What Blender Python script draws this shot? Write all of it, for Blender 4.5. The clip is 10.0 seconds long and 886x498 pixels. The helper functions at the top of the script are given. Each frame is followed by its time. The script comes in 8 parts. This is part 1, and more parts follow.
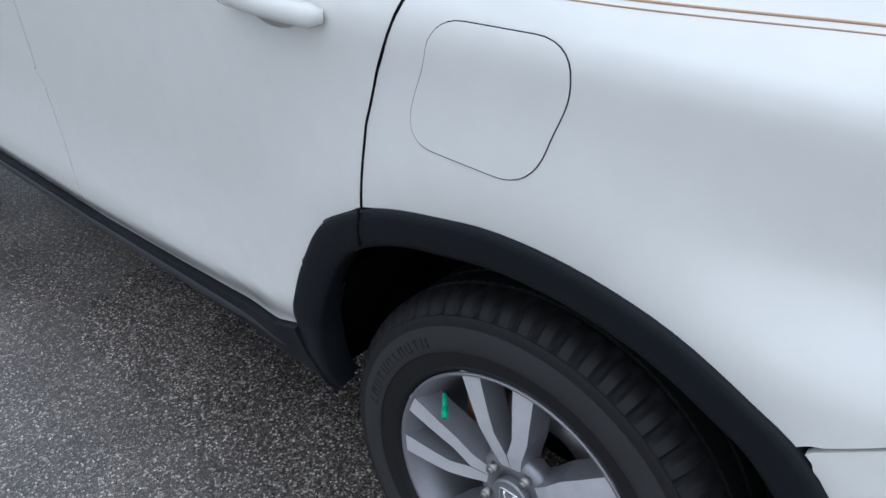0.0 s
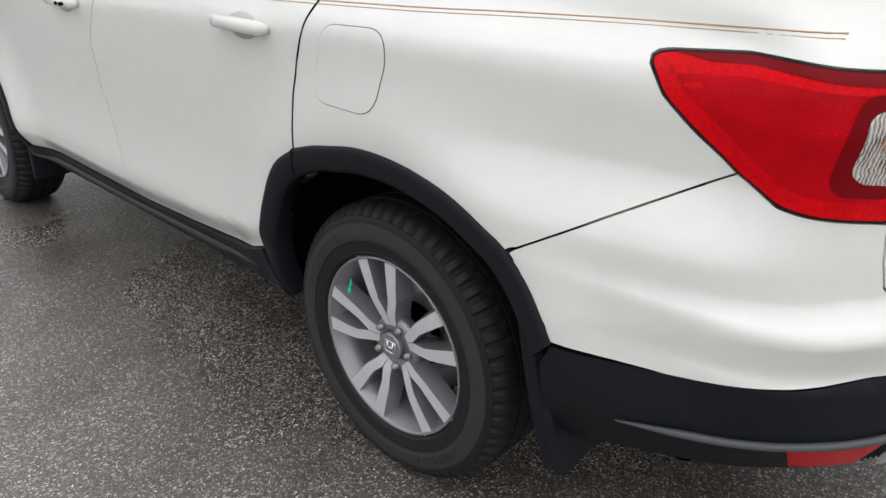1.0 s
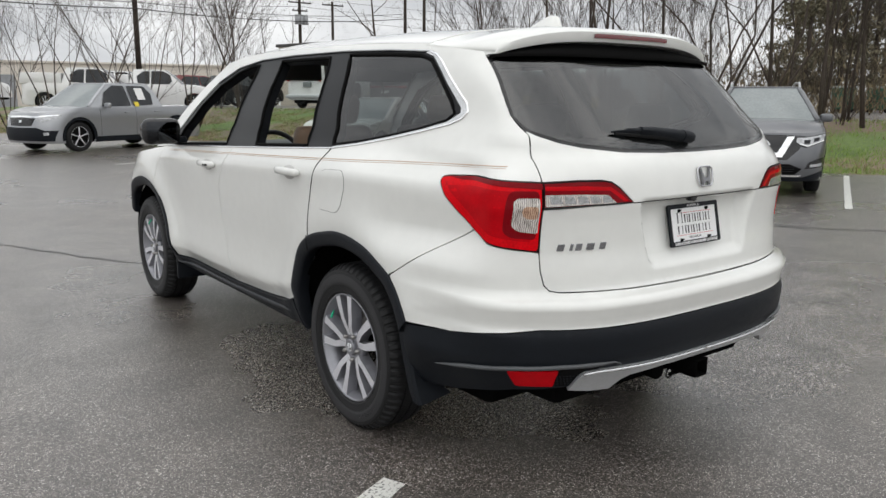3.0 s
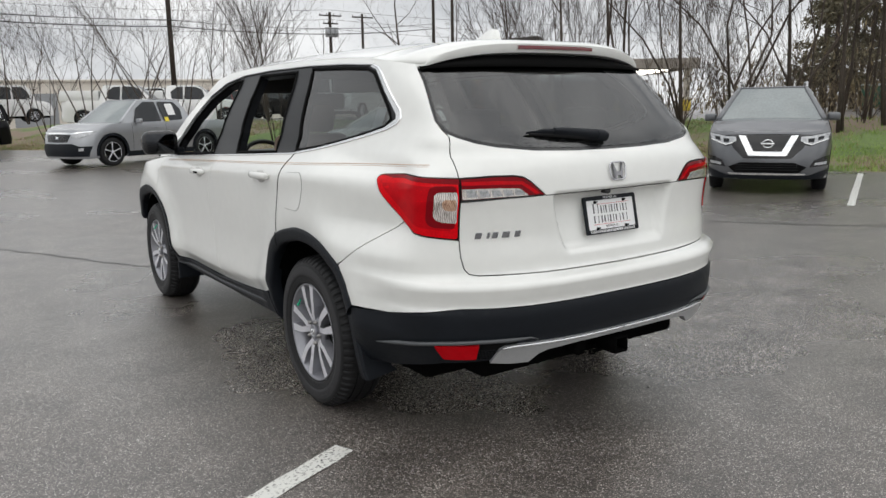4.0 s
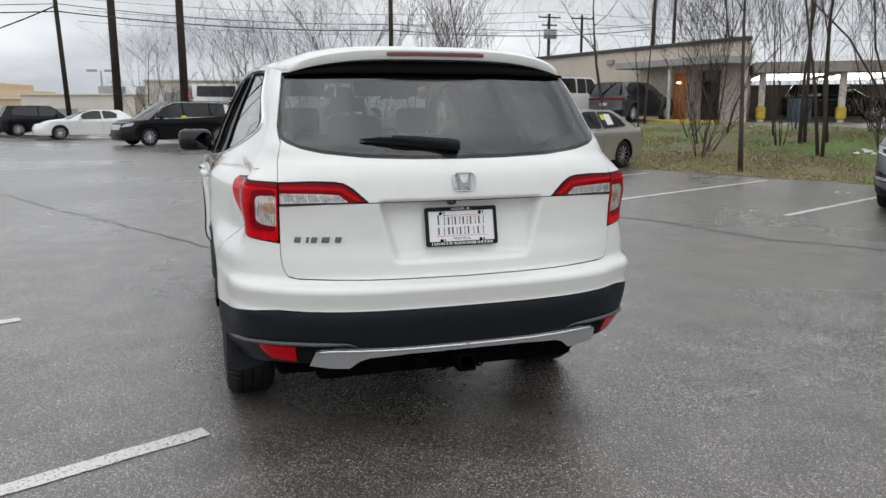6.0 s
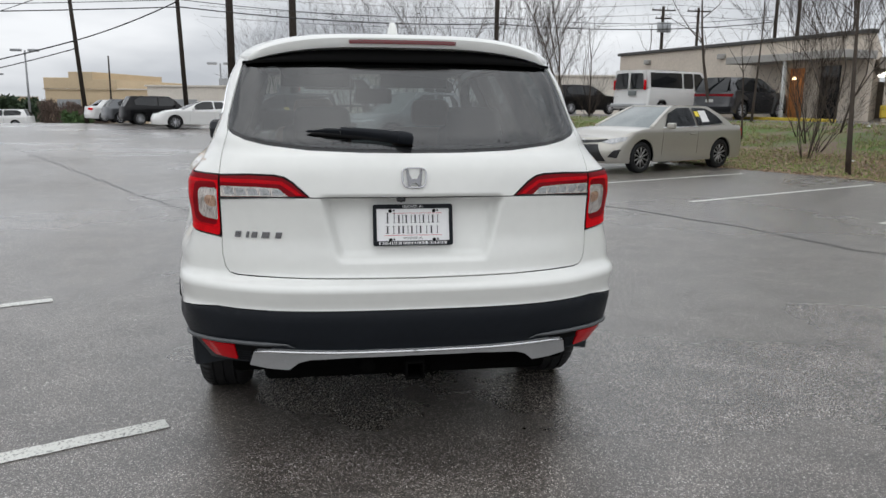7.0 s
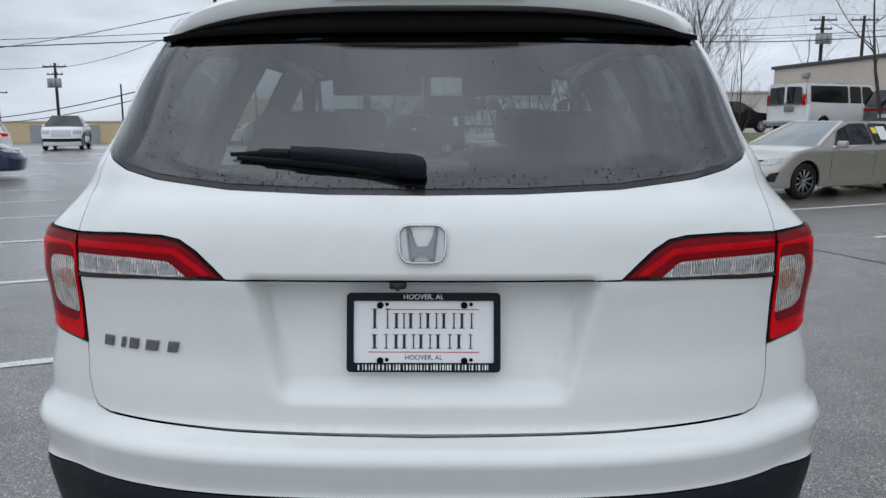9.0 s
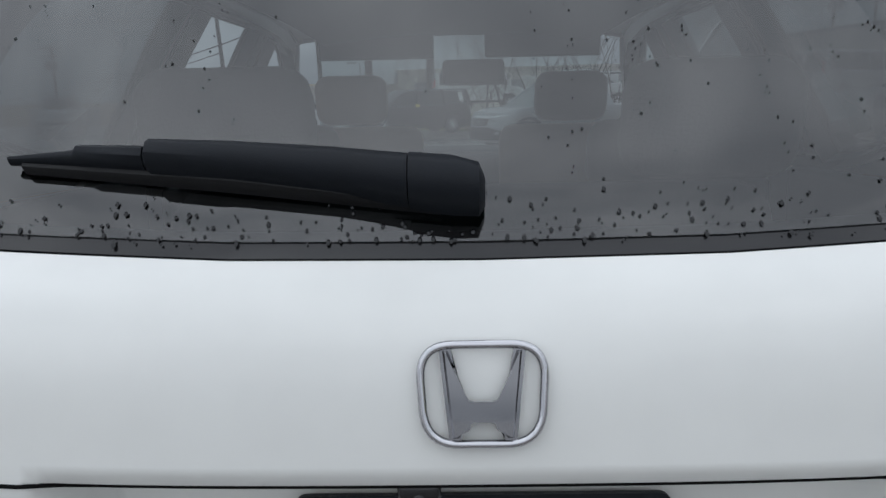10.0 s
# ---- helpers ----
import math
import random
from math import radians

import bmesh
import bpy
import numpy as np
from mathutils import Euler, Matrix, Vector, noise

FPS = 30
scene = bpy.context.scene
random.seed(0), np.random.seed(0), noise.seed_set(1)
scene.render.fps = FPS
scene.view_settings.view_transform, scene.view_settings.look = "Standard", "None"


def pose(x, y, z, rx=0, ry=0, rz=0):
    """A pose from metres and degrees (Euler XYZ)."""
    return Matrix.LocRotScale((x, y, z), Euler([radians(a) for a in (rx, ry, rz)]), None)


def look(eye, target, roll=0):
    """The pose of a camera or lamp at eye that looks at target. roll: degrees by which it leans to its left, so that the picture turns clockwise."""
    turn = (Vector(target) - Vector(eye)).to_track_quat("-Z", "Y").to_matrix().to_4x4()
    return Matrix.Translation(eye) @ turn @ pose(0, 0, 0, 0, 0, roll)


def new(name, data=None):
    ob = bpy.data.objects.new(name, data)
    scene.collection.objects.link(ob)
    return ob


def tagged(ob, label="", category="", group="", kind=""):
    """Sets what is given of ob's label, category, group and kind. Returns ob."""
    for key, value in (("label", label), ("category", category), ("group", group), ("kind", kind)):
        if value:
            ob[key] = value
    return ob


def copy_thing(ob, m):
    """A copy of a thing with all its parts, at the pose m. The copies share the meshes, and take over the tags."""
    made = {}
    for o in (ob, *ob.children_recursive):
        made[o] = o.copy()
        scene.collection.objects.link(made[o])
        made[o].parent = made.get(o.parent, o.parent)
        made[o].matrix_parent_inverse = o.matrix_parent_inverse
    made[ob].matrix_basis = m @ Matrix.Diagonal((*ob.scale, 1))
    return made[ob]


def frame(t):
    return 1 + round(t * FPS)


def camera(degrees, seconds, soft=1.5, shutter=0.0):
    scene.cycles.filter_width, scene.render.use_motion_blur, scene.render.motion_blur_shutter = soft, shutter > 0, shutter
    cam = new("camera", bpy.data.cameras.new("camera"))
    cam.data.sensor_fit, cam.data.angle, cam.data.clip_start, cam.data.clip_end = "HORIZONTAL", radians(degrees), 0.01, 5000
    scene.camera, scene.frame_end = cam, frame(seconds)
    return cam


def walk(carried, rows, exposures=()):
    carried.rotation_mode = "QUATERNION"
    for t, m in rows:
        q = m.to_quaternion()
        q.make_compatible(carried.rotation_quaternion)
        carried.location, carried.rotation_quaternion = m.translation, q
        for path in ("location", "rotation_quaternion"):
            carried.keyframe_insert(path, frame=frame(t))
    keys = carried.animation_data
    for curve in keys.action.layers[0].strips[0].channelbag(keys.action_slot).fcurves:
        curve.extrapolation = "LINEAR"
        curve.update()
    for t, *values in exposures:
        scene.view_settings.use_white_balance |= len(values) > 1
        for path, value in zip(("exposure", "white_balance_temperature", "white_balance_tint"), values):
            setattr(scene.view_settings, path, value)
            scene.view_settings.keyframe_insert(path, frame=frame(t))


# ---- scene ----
cam = camera(59.9, 10.0)
PATH = [
    (0, (-1.72, 0.71, 1.394), (-0.392, 1.797, 0.368), 1.9),
    (0.5, (-1.871, 0.334, 1.389), (-0.57, 1.479, 0.392), 2.8),
    (1, (-2.063, -0.054, 1.414), (-0.744, 1.192, 0.573), 0.6),
    (1.5, (-2.212, -0.48, 1.443), (-0.893, 0.877, 0.797), -0.6),
    (2, (-2.328, -0.916, 1.456), (-1.064, 0.547, 0.943), -0.1),
    (3.5, (-2.617, -1.988, 1.468), (-1.474, -0.389, 1.094), -0.1),
    (4, (-2.452, -2.217, 1.462), (-1.353, -0.587, 1.093), -1.0),
    (4.5, (-2.137, -2.39, 1.477), (-1.135, -0.695, 1.125), -1.5),
    (5, (-1.784, -2.638, 1.457), (-0.934, -0.862, 1.111), -1.6),
    (5.5, (-1.444, -2.803, 1.462), (-0.714, -0.977, 1.099), -0.8),
    (6, (-1.028, -2.897, 1.47), (-0.438, -1.021, 1.11), -0.1),
    (7.5, (-0.153, -2.731, 1.452), (0.045, -0.777, 1.071), 0.4),
    (8, (-0.008, -2.39, 1.439), (0.08, -0.428, 1.059), 0.1),
    (8.5, (0.046, -1.919, 1.412), (0.068, 0.046, 1.04), 0.1),
    (9, (0.06, -1.41, 1.409), (0.034, 0.563, 1.085), -0.1),
    (9.5, (0.053, -0.893, 1.415), (-0.025, 1.078, 1.092), -0.9),
    (10, (-0.016, -0.462, 1.39), (-0.057, 1.501, 1.006), -1.2),
]
EXPOSURES = [(0, 0.25, 5700, 10), (0.5, 0.5, 6400, 11), (1, 0.4, 6620, 11), (2, 0.32, 6620, 10), (3.5, 0.27, 6650, 10), (6, 0.2, 6450, 10), (8, 0.05, 6400, 10), (8.5, 0.0, 6250, 10), (9, -0.02, 5920, 9), (9.5, -0.03, 5850, 9), (10, 0.02, 6050, 10)]
walk(cam, [(t, look(eye, target, roll)) for t, eye, target, roll in PATH], EXPOSURES)

# ---- world and light: a flat overcast sky ----
world = bpy.data.worlds.new("overcast_sky")
scene.world = world
world.use_nodes = True


def build_sky():
    nt = world.node_tree
    nt.nodes.clear()
    out = nt.nodes.new("ShaderNodeOutputWorld")
    bg = nt.nodes.new("ShaderNodeBackground")
    sky = nt.nodes.new("ShaderNodeTexSky")
    sky.sky_type = "NISHITA"
    sky.sun_disc = False
    sky.sun_elevation = radians(38)
    sky.sun_rotation = radians(200)
    grey = nt.nodes.new("ShaderNodeRGBToBW")
    nt.links.new(sky.outputs[0], grey.inputs[0])
    haze = nt.nodes.new("ShaderNodeMath")
    haze.operation = "MULTIPLY"
    haze.inputs[1].default_value = 0.04
    nt.links.new(grey.outputs[0], haze.inputs[0])
    co = nt.nodes.new("ShaderNodeTexCoord")
    mp = nt.nodes.new("ShaderNodeMapping")
    mp.inputs["Scale"].default_value = (1.6, 1.6, 5.5)
    nt.links.new(co.outputs["Generated"], mp.inputs[0])
    nz = nt.nodes.new("ShaderNodeTexNoise")
    nz.inputs["Scale"].default_value = 1.5
    nz.inputs["Detail"].default_value = 5
    nz.inputs["Roughness"].default_value = 0.5
    nt.links.new(mp.outputs[0], nz.inputs[0])
    ramp = nt.nodes.new("ShaderNodeValToRGB")
    ramp.color_ramp.elements[0].position, ramp.color_ramp.elements[0].color = 0.39, (0.50, 0.525, 0.56, 1)
    ramp.color_ramp.elements[1].position, ramp.color_ramp.elements[1].color = 0.62, (0.88, 0.90, 0.92, 1)
    nt.links.new(nz.outputs[0], ramp.inputs[0])
    mix = nt.nodes.new("ShaderNodeMix")
    mix.data_type = "RGBA"
    mix.inputs["Factor"].default_value = 0.9
    nt.links.new(haze.outputs[0], mix.inputs["A"])
    nt.links.new(ramp.outputs[0], mix.inputs["B"])
    nt.links.new(mix.outputs["Result"], bg.inputs[0])
    # an overcast sky is brighter overhead than at the horizon
    sep = nt.nodes.new("ShaderNodeSeparateXYZ")
    nt.links.new(co.outputs["Generated"], sep.inputs[0])
    up = nt.nodes.new("ShaderNodeMapRange")
    up.inputs[1].default_value, up.inputs[2].default_value, up.inputs[3].default_value, up.inputs[4].default_value = 0.0, 1.0, 0.98, 1.66
    nt.links.new(sep.outputs[2], up.inputs[0])
    nt.links.new(up.outputs[0], bg.inputs[1])
    nt.links.new(bg.outputs[0], out.inputs[0])


build_sky()
sun = new("sun", bpy.data.lights.new("sun", "SUN"))
sun.data.energy = 0.5
sun.data.angle = radians(110)
sun.data.color = (1.0, 0.98, 0.95)
sun.matrix_world = look((0, 0, 30), (6, 16, 0))

# ---- materials ----
def material(name, color, rough=0.5, metal=0.0, coat=0.0, spec=0.5, vary=0.0, scale=4.0, bump=0.0, bump_scale=60.0, ior=1.5, random_tone=0.0):
    """A Principled material with a two-scale noise in tone and gloss and a fine relief."""
    m = bpy.data.materials.new(name)
    m.use_nodes = True
    nt = m.node_tree
    b = nt.nodes["Principled BSDF"]
    b.inputs["Base Color"].default_value = (*color, 1)
    b.inputs["Roughness"].default_value = rough
    b.inputs["Metallic"].default_value = metal
    b.inputs["Coat Weight"].default_value = coat
    b.inputs["Coat Roughness"].default_value = 0.03
    b.inputs["Specular IOR Level"].default_value = spec
    b.inputs["IOR"].default_value = ior
    if vary or bump or random_tone:
        co = nt.nodes.new("ShaderNodeTexCoord")
        if vary or random_tone:
            big, fine = nt.nodes.new("ShaderNodeTexNoise"), nt.nodes.new("ShaderNodeTexNoise")
            big.inputs["Scale"].default_value, fine.inputs["Scale"].default_value = scale, scale * 14
            big.inputs["Detail"].default_value = 4
            nt.links.new(co.outputs["Object"], big.inputs[0])
            nt.links.new(co.outputs["Object"], fine.inputs[0])
            add = nt.nodes.new("ShaderNodeMath")
            add.operation = "ADD"
            nt.links.new(big.outputs[0], add.inputs[0])
            nt.links.new(fine.outputs[0], add.inputs[1])
            span = nt.nodes.new("ShaderNodeMapRange")
            span.inputs[1].default_value, span.inputs[2].default_value = 0.6, 1.4
            span.inputs[3].default_value, span.inputs[4].default_value = 1 - vary, 1 + vary
            nt.links.new(add.outputs[0], span.inputs[0])
            tone = span.outputs[0]
            if random_tone:
                info = nt.nodes.new("ShaderNodeObjectInfo")
                r = nt.nodes.new("ShaderNodeMapRange")
                r.inputs[3].default_value, r.inputs[4].default_value = 1 - random_tone, 1 + random_tone
                nt.links.new(info.outputs["Random"], r.inputs[0])
                mul = nt.nodes.new("ShaderNodeMath")
                mul.operation = "MULTIPLY"
                nt.links.new(r.outputs[0], mul.inputs[0])
                nt.links.new(tone, mul.inputs[1])
                tone = mul.outputs[0]
            vm = nt.nodes.new("ShaderNodeVectorMath")
            vm.operation = "SCALE"
            vm.inputs[0].default_value = color
            nt.links.new(tone, vm.inputs["Scale"])
            nt.links.new(vm.outputs[0], b.inputs["Base Color"])
            rr = nt.nodes.new("ShaderNodeMapRange")
            rr.inputs[1].default_value, rr.inputs[2].default_value = 0.6, 1.4
            rr.inputs[3].default_value, rr.inputs[4].default_value = max(0.02, rough * (1 - vary * 0.6)), min(1, rough * (1 + vary * 0.6))
            nt.links.new(add.outputs[0], rr.inputs[0])
            nt.links.new(rr.outputs[0], b.inputs["Roughness"])
        if bump:
            nz, bp = nt.nodes.new("ShaderNodeTexNoise"), nt.nodes.new("ShaderNodeBump")
            nz.inputs["Scale"].default_value = bump_scale
            nz.inputs["Detail"].default_value = 5
            bp.inputs["Strength"].default_value = bump
            bp.inputs["Distance"].default_value = 0.01
            nt.links.new(co.outputs["Object"], nz.inputs[0])
            nt.links.new(nz.outputs[0], bp.inputs["Height"])
            nt.links.new(bp.outputs[0], b.inputs["Normal"])
    return m


def glass(name, tint, gloss_rough=0.01, r0=0.04):
    """Tinted pane: each face lets light through its tint and mirrors r0 of it, more at a glance."""
    m = bpy.data.materials.new(name)
    m.use_nodes = True
    nt = m.node_tree
    nt.nodes.remove(nt.nodes["Principled BSDF"])
    out = nt.nodes["Material Output"]
    tr, gl, mx, fr = (nt.nodes.new(k) for k in ("ShaderNodeBsdfTransparent", "ShaderNodeBsdfGlossy", "ShaderNodeMixShader", "ShaderNodeLayerWeight"))
    tr.inputs[0].default_value = (*tint, 1)
    gl.inputs["Roughness"].default_value = gloss_rough
    gl.inputs[0].default_value = (1, 1, 1, 1)
    fr.inputs[0].default_value = 0.5
    pw, ml = nt.nodes.new("ShaderNodeMath"), nt.nodes.new("ShaderNodeMath")
    pw.operation, ml.operation = "POWER", "MULTIPLY_ADD"
    pw.inputs[1].default_value = 5.0
    ml.inputs[1].default_value, ml.inputs[2].default_value = 0.9 - r0, r0
    nt.links.new(fr.outputs["Facing"], pw.inputs[0])
    nt.links.new(pw.outputs[0], ml.inputs[0])
    nt.links.new(ml.outputs[0], mx.inputs[0])
    nt.links.new(tr.outputs[0], mx.inputs[1])
    nt.links.new(gl.outputs[0], mx.inputs[2])
    nt.links.new(mx.outputs[0], out.inputs[0])
    return m


def paint(name, color, metal=0.0, flake=0.0, rough=0.35, coat=1.0, spec=0.5):
    """Car paint: a base coat with fine flakes and faint road film under a clear coat."""
    m = material(name, color, rough, metal, coat, spec, vary=0.03, scale=1.3)
    nt = m.node_tree
    b = nt.nodes["Principled BSDF"]
    co = nt.nodes.new("ShaderNodeTexCoord")
    nz, bp = nt.nodes.new("ShaderNodeTexNoise"), nt.nodes.new("ShaderNodeBump")
    nz.inputs["Scale"].default_value = 900
    bp.inputs["Strength"].default_value = flake
    bp.inputs["Distance"].default_value = 0.0005
    nt.links.new(co.outputs["Object"], nz.inputs[0])
    nt.links.new(nz.outputs[0], bp.inputs["Height"])
    nt.links.new(bp.outputs[0], b.inputs["Normal"])
    return m


PEARL = paint("pearl_white_paint", (0.76, 0.765, 0.735), 0.0, 0.06, 0.30)
PLASTIC = material("black_textured_plastic", (0.0085, 0.0105, 0.0140), 0.48, spec=0.17, vary=0.18, scale=3, bump=0.12, bump_scale=700)
GLOSS_BLACK = material("gloss_black_trim", (0.012, 0.012, 0.013), 0.12, vary=0.1)
SATIN_BLACK = material("satin_black_pillar", (0.010, 0.011, 0.013), 0.38, spec=0.24, vary=0.08)
RUBBER = material("tyre_rubber", (0.012, 0.0122, 0.013), 0.55, spec=0.26, vary=0.22, scale=8, bump=0.08, bump_scale=400)
RUBBER_BAND = material("tyre_sidewall_band", (0.030, 0.030, 0.032), 0.6, spec=0.35, vary=0.15, scale=10)
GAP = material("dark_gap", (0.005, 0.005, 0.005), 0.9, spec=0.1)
UNDER = material("underbody_black", (0.004, 0.004, 0.004), 0.9, spec=0.0, vary=0.3)
CHROME = material("chrome", (0.86, 0.87, 0.88), 0.06, 1.0, vary=0.05)
BRIGHT_TRIM = material("brushed_bright_trim", (0.62, 0.63, 0.64), 0.22, 0.8, vary=0.06)
SATIN_SILVER = material("satin_silver", (0.47, 0.48, 0.49), 0.34, 0.55, vary=0.08, scale=8)
ALLOY_FACE = material("machined_alloy", (0.72, 0.72, 0.76), 0.34, 0.45, vary=0.08, scale=30)
ALLOY_DARK = material("painted_alloy", (0.27, 0.272, 0.295), 0.34, 0.6, vary=0.08, scale=20)
STEEL = material("dull_steel", (0.32, 0.31, 0.30), 0.4, 0.9, vary=0.2, scale=12)
RUST = material("rusty_caliper", (0.22, 0.12, 0.07), 0.7, 0.3, vary=0.4, scale=25)
GREEN_CAP = material("green_valve_cap", (0.0, 0.42, 0.22), 0.4)
TINT = glass("privacy_glass", (0.175, 0.20, 0.205), r0=0.090)
CLEAR = glass("clear_glass", (0.84, 0.90, 0.87))
FAR_GLASS = material("dark_car_glass", (0.010, 0.012, 0.014), 0.04, spec=0.5)
RED_LENS = material("red_lens", (0.66, 0.0020, 0.007), 0.08, vary=0.25, scale=9, spec=0.09)
MID_RED = material("mid_red_lens", (0.50, 0.0020, 0.007), 0.08, spec=0.09, vary=0.22, scale=18)
DEEP_RED = material("deep_red_lens", (0.19, 0.0012, 0.005), 0.10, spec=0.12, vary=0.1, scale=20)
def fluted(name, dark, light, scale, stretch=(1, 1, 1)):
    """Clear lens over a faceted bright reflector: cells of uneven tone and tilt under a smooth coat."""
    m = material(name, light, 0.14, 0.55, coat=1.0)
    nt = m.node_tree
    b = nt.nodes["Principled BSDF"]
    co, mp, wa, nz, mix, ramp, bp = (nt.nodes.new(k) for k in ("ShaderNodeTexCoord", "ShaderNodeMapping", "ShaderNodeTexWave", "ShaderNodeTexNoise", "ShaderNodeMath", "ShaderNodeValToRGB", "ShaderNodeBump"))
    mp.inputs["Scale"].default_value = stretch
    wa.inputs["Scale"].default_value, wa.inputs["Distortion"].default_value, wa.inputs["Detail"].default_value = scale, 5.0, 1.0
    nz.inputs["Scale"].default_value, nz.inputs["Detail"].default_value = scale * 0.55, 3
    ramp.color_ramp.elements[0].position, ramp.color_ramp.elements[0].color = 0.22, (*dark, 1)
    ramp.color_ramp.elements[1].position, ramp.color_ramp.elements[1].color = 0.62, (*light, 1)
    bp.inputs["Strength"].default_value, bp.inputs["Distance"].default_value = 0.5, 0.004
    mix.operation = "MULTIPLY_ADD"
    mix.inputs[1].default_value = 0.35
    nt.links.new(co.outputs["Object"], mp.inputs[0])
    nt.links.new(mp.outputs[0], wa.inputs["Vector"])
    nt.links.new(co.outputs["Object"], nz.inputs["Vector"])
    nt.links.new(wa.outputs["Fac"], mix.inputs[0])
    ad = nt.nodes.new("ShaderNodeMath")
    ad.operation = "MULTIPLY"
    ad.inputs[1].default_value = 0.55
    nt.links.new(nz.outputs[0], ad.inputs[0])
    nt.links.new(ad.outputs[0], mix.inputs[2])
    nt.links.new(mix.outputs[0], ramp.inputs[0])
    nt.links.new(ramp.outputs[0], b.inputs["Base Color"])
    nt.links.new(wa.outputs["Fac"], bp.inputs["Height"])
    nt.links.new(bp.outputs[0], b.inputs["Normal"])
    return m


CLEAR_LENS = fluted("clear_lens_reflector", (0.14, 0.115, 0.10), (0.90, 0.84, 0.79), 90, (0.6, 0.6, 1))
LIGHT_CELL = fluted("indicator_reflector", (0.16, 0.165, 0.17), (0.55, 0.56, 0.57), 150, (0.5, 0.5, 1))
AMBER = fluted("amber_bulb", (0.20, 0.085, 0.045), (0.80, 0.52, 0.36), 90, (0.6, 0.6, 1))
LAMP_EDGE = material("lamp_dark_edge", (0.012, 0.003, 0.004), 0.5, spec=0.15)
STRIPE = material("gold_pinstripe", (0.50, 0.32, 0.20), 0.4)
LEATHER = material("tan_leather", (0.28, 0.19, 0.13), 0.55, vary=0.12, scale=9, bump=0.15, bump_scale=200)
DARK_TRIM = material("dark_cabin_plastic", (0.035, 0.035, 0.038), 0.6, vary=0.15, scale=8)
CLOTH = material("grey_cabin_cloth", (0.10, 0.10, 0.10), 0.85, vary=0.15, scale=15)
WHITE_PLATE = material("white_plate", (0.82, 0.82, 0.82), 0.3, vary=0.03)
BLACK_PRINT = material("black_print", (0.012, 0.012, 0.014), 0.4)
RED_PRINT = material("red_print", (0.55, 0.03, 0.05), 0.4)
WHITE_PRINT = material("white_print", (0.85, 0.85, 0.85), 0.4)

# ---- mesh helpers ----
from mathutils.geometry import delaunay_2d_cdt


def part(name, bm, mat, parent=None, label="", smooth=True, angle=None):
    """Links a bmesh as one mesh object under a thing or a part."""
    me = bpy.data.meshes.new(name)
    if angle is not None:
        for e in bm.edges:
            e.smooth = not (len(e.link_faces) == 2 and e.calc_face_angle(0) > radians(angle))
    for f in bm.faces:
        f.smooth = smooth
    bm.to_mesh(me)
    bm.free()
    me.materials.append(mat)
    ob = new(name, me)
    if parent is not None:
        ob.parent = parent
    if label:
        tagged(ob, label)
    return ob


def thing(name, label, category, m=None, group="", kind=""):
    """A top-level thing: an Empty at its base."""
    ob = new(name)
    ob.empty_display_size = 0.1
    if m is not None:
        ob.matrix_basis = m
    return tagged(ob, label, category, group, kind)


def box(bm, c, s, bevel=0.0, seg=2, m=None):
    """A box of size s round c, its edges rounded."""
    r = bmesh.ops.create_cube(bm, size=1.0)
    vs = r["verts"]
    for v in vs:
        v.co = Vector((v.co.x * s[0], v.co.y * s[1], v.co.z * s[2]))
    if bevel:
        es = list({e for v in vs for e in v.link_edges})
        r = bmesh.ops.bevel(bm, geom=es, offset=bevel, segments=seg, profile=0.5, affect="EDGES")
        vs = list({v for f in r["faces"] for v in f.verts} | {v for v in vs if v.is_valid})
    mm = Matrix.Translation(c) @ (m or Matrix())
    for v in vs:
        v.co = mm @ v.co
    return vs


def rod(bm, a, b, ra, rb=None, n=10, caps=True):
    """A tapered round bar from a to b."""
    rb = ra if rb is None else rb
    a, b = Vector(a), Vector(b)
    q = (b - a).to_track_quat("Z", "Y")
    rings = []
    for p, r in ((a, ra), (b, rb)):
        rings.append([bm.verts.new(p + q @ Vector((r * math.cos(2 * math.pi * i / n), r * math.sin(2 * math.pi * i / n), 0))) for i in range(n)])
    for i in range(n):
        bm.faces.new((rings[0][i], rings[0][(i + 1) % n], rings[1][(i + 1) % n], rings[1][i]))
    if caps:
        bm.faces.new(rings[0][::-1])
        bm.faces.new(rings[1])


def tube(bm, pts, r, n=8, closed=False, flat=1.0):
    """A bar of even or given radius along a line of points."""
    pts = [Vector(p) for p in pts]
    k = len(pts)
    rs = r if isinstance(r, (list, tuple)) else [r] * k
    rings = []
    up = Vector((0, 0, 1))
    for i, p in enumerate(pts):
        d = (pts[(i + 1) % k] - pts[i - 1]) if closed else (pts[min(i + 1, k - 1)] - pts[max(i - 1, 0)])
        d.normalize()
        u = up - d * up.dot(d)
        if u.length < 0.05:
            u = Vector((1, 0, 0)) - d * d.x
        u.normalize()
        w = d.cross(u)
        rings.append([bm.verts.new(p + (u * math.cos(2 * math.pi * j / n) * flat + w * math.sin(2 * math.pi * j / n)) * rs[i]) for j in range(n)])
    for i in range(k if closed else k - 1):
        a, b = rings[i], rings[(i + 1) % k]
        for j in range(n):
            bm.faces.new((a[j], a[(j + 1) % n], b[(j + 1) % n], b[j]))
    if not closed:
        bm.faces.new(rings[0][::-1])
        bm.faces.new(rings[-1])


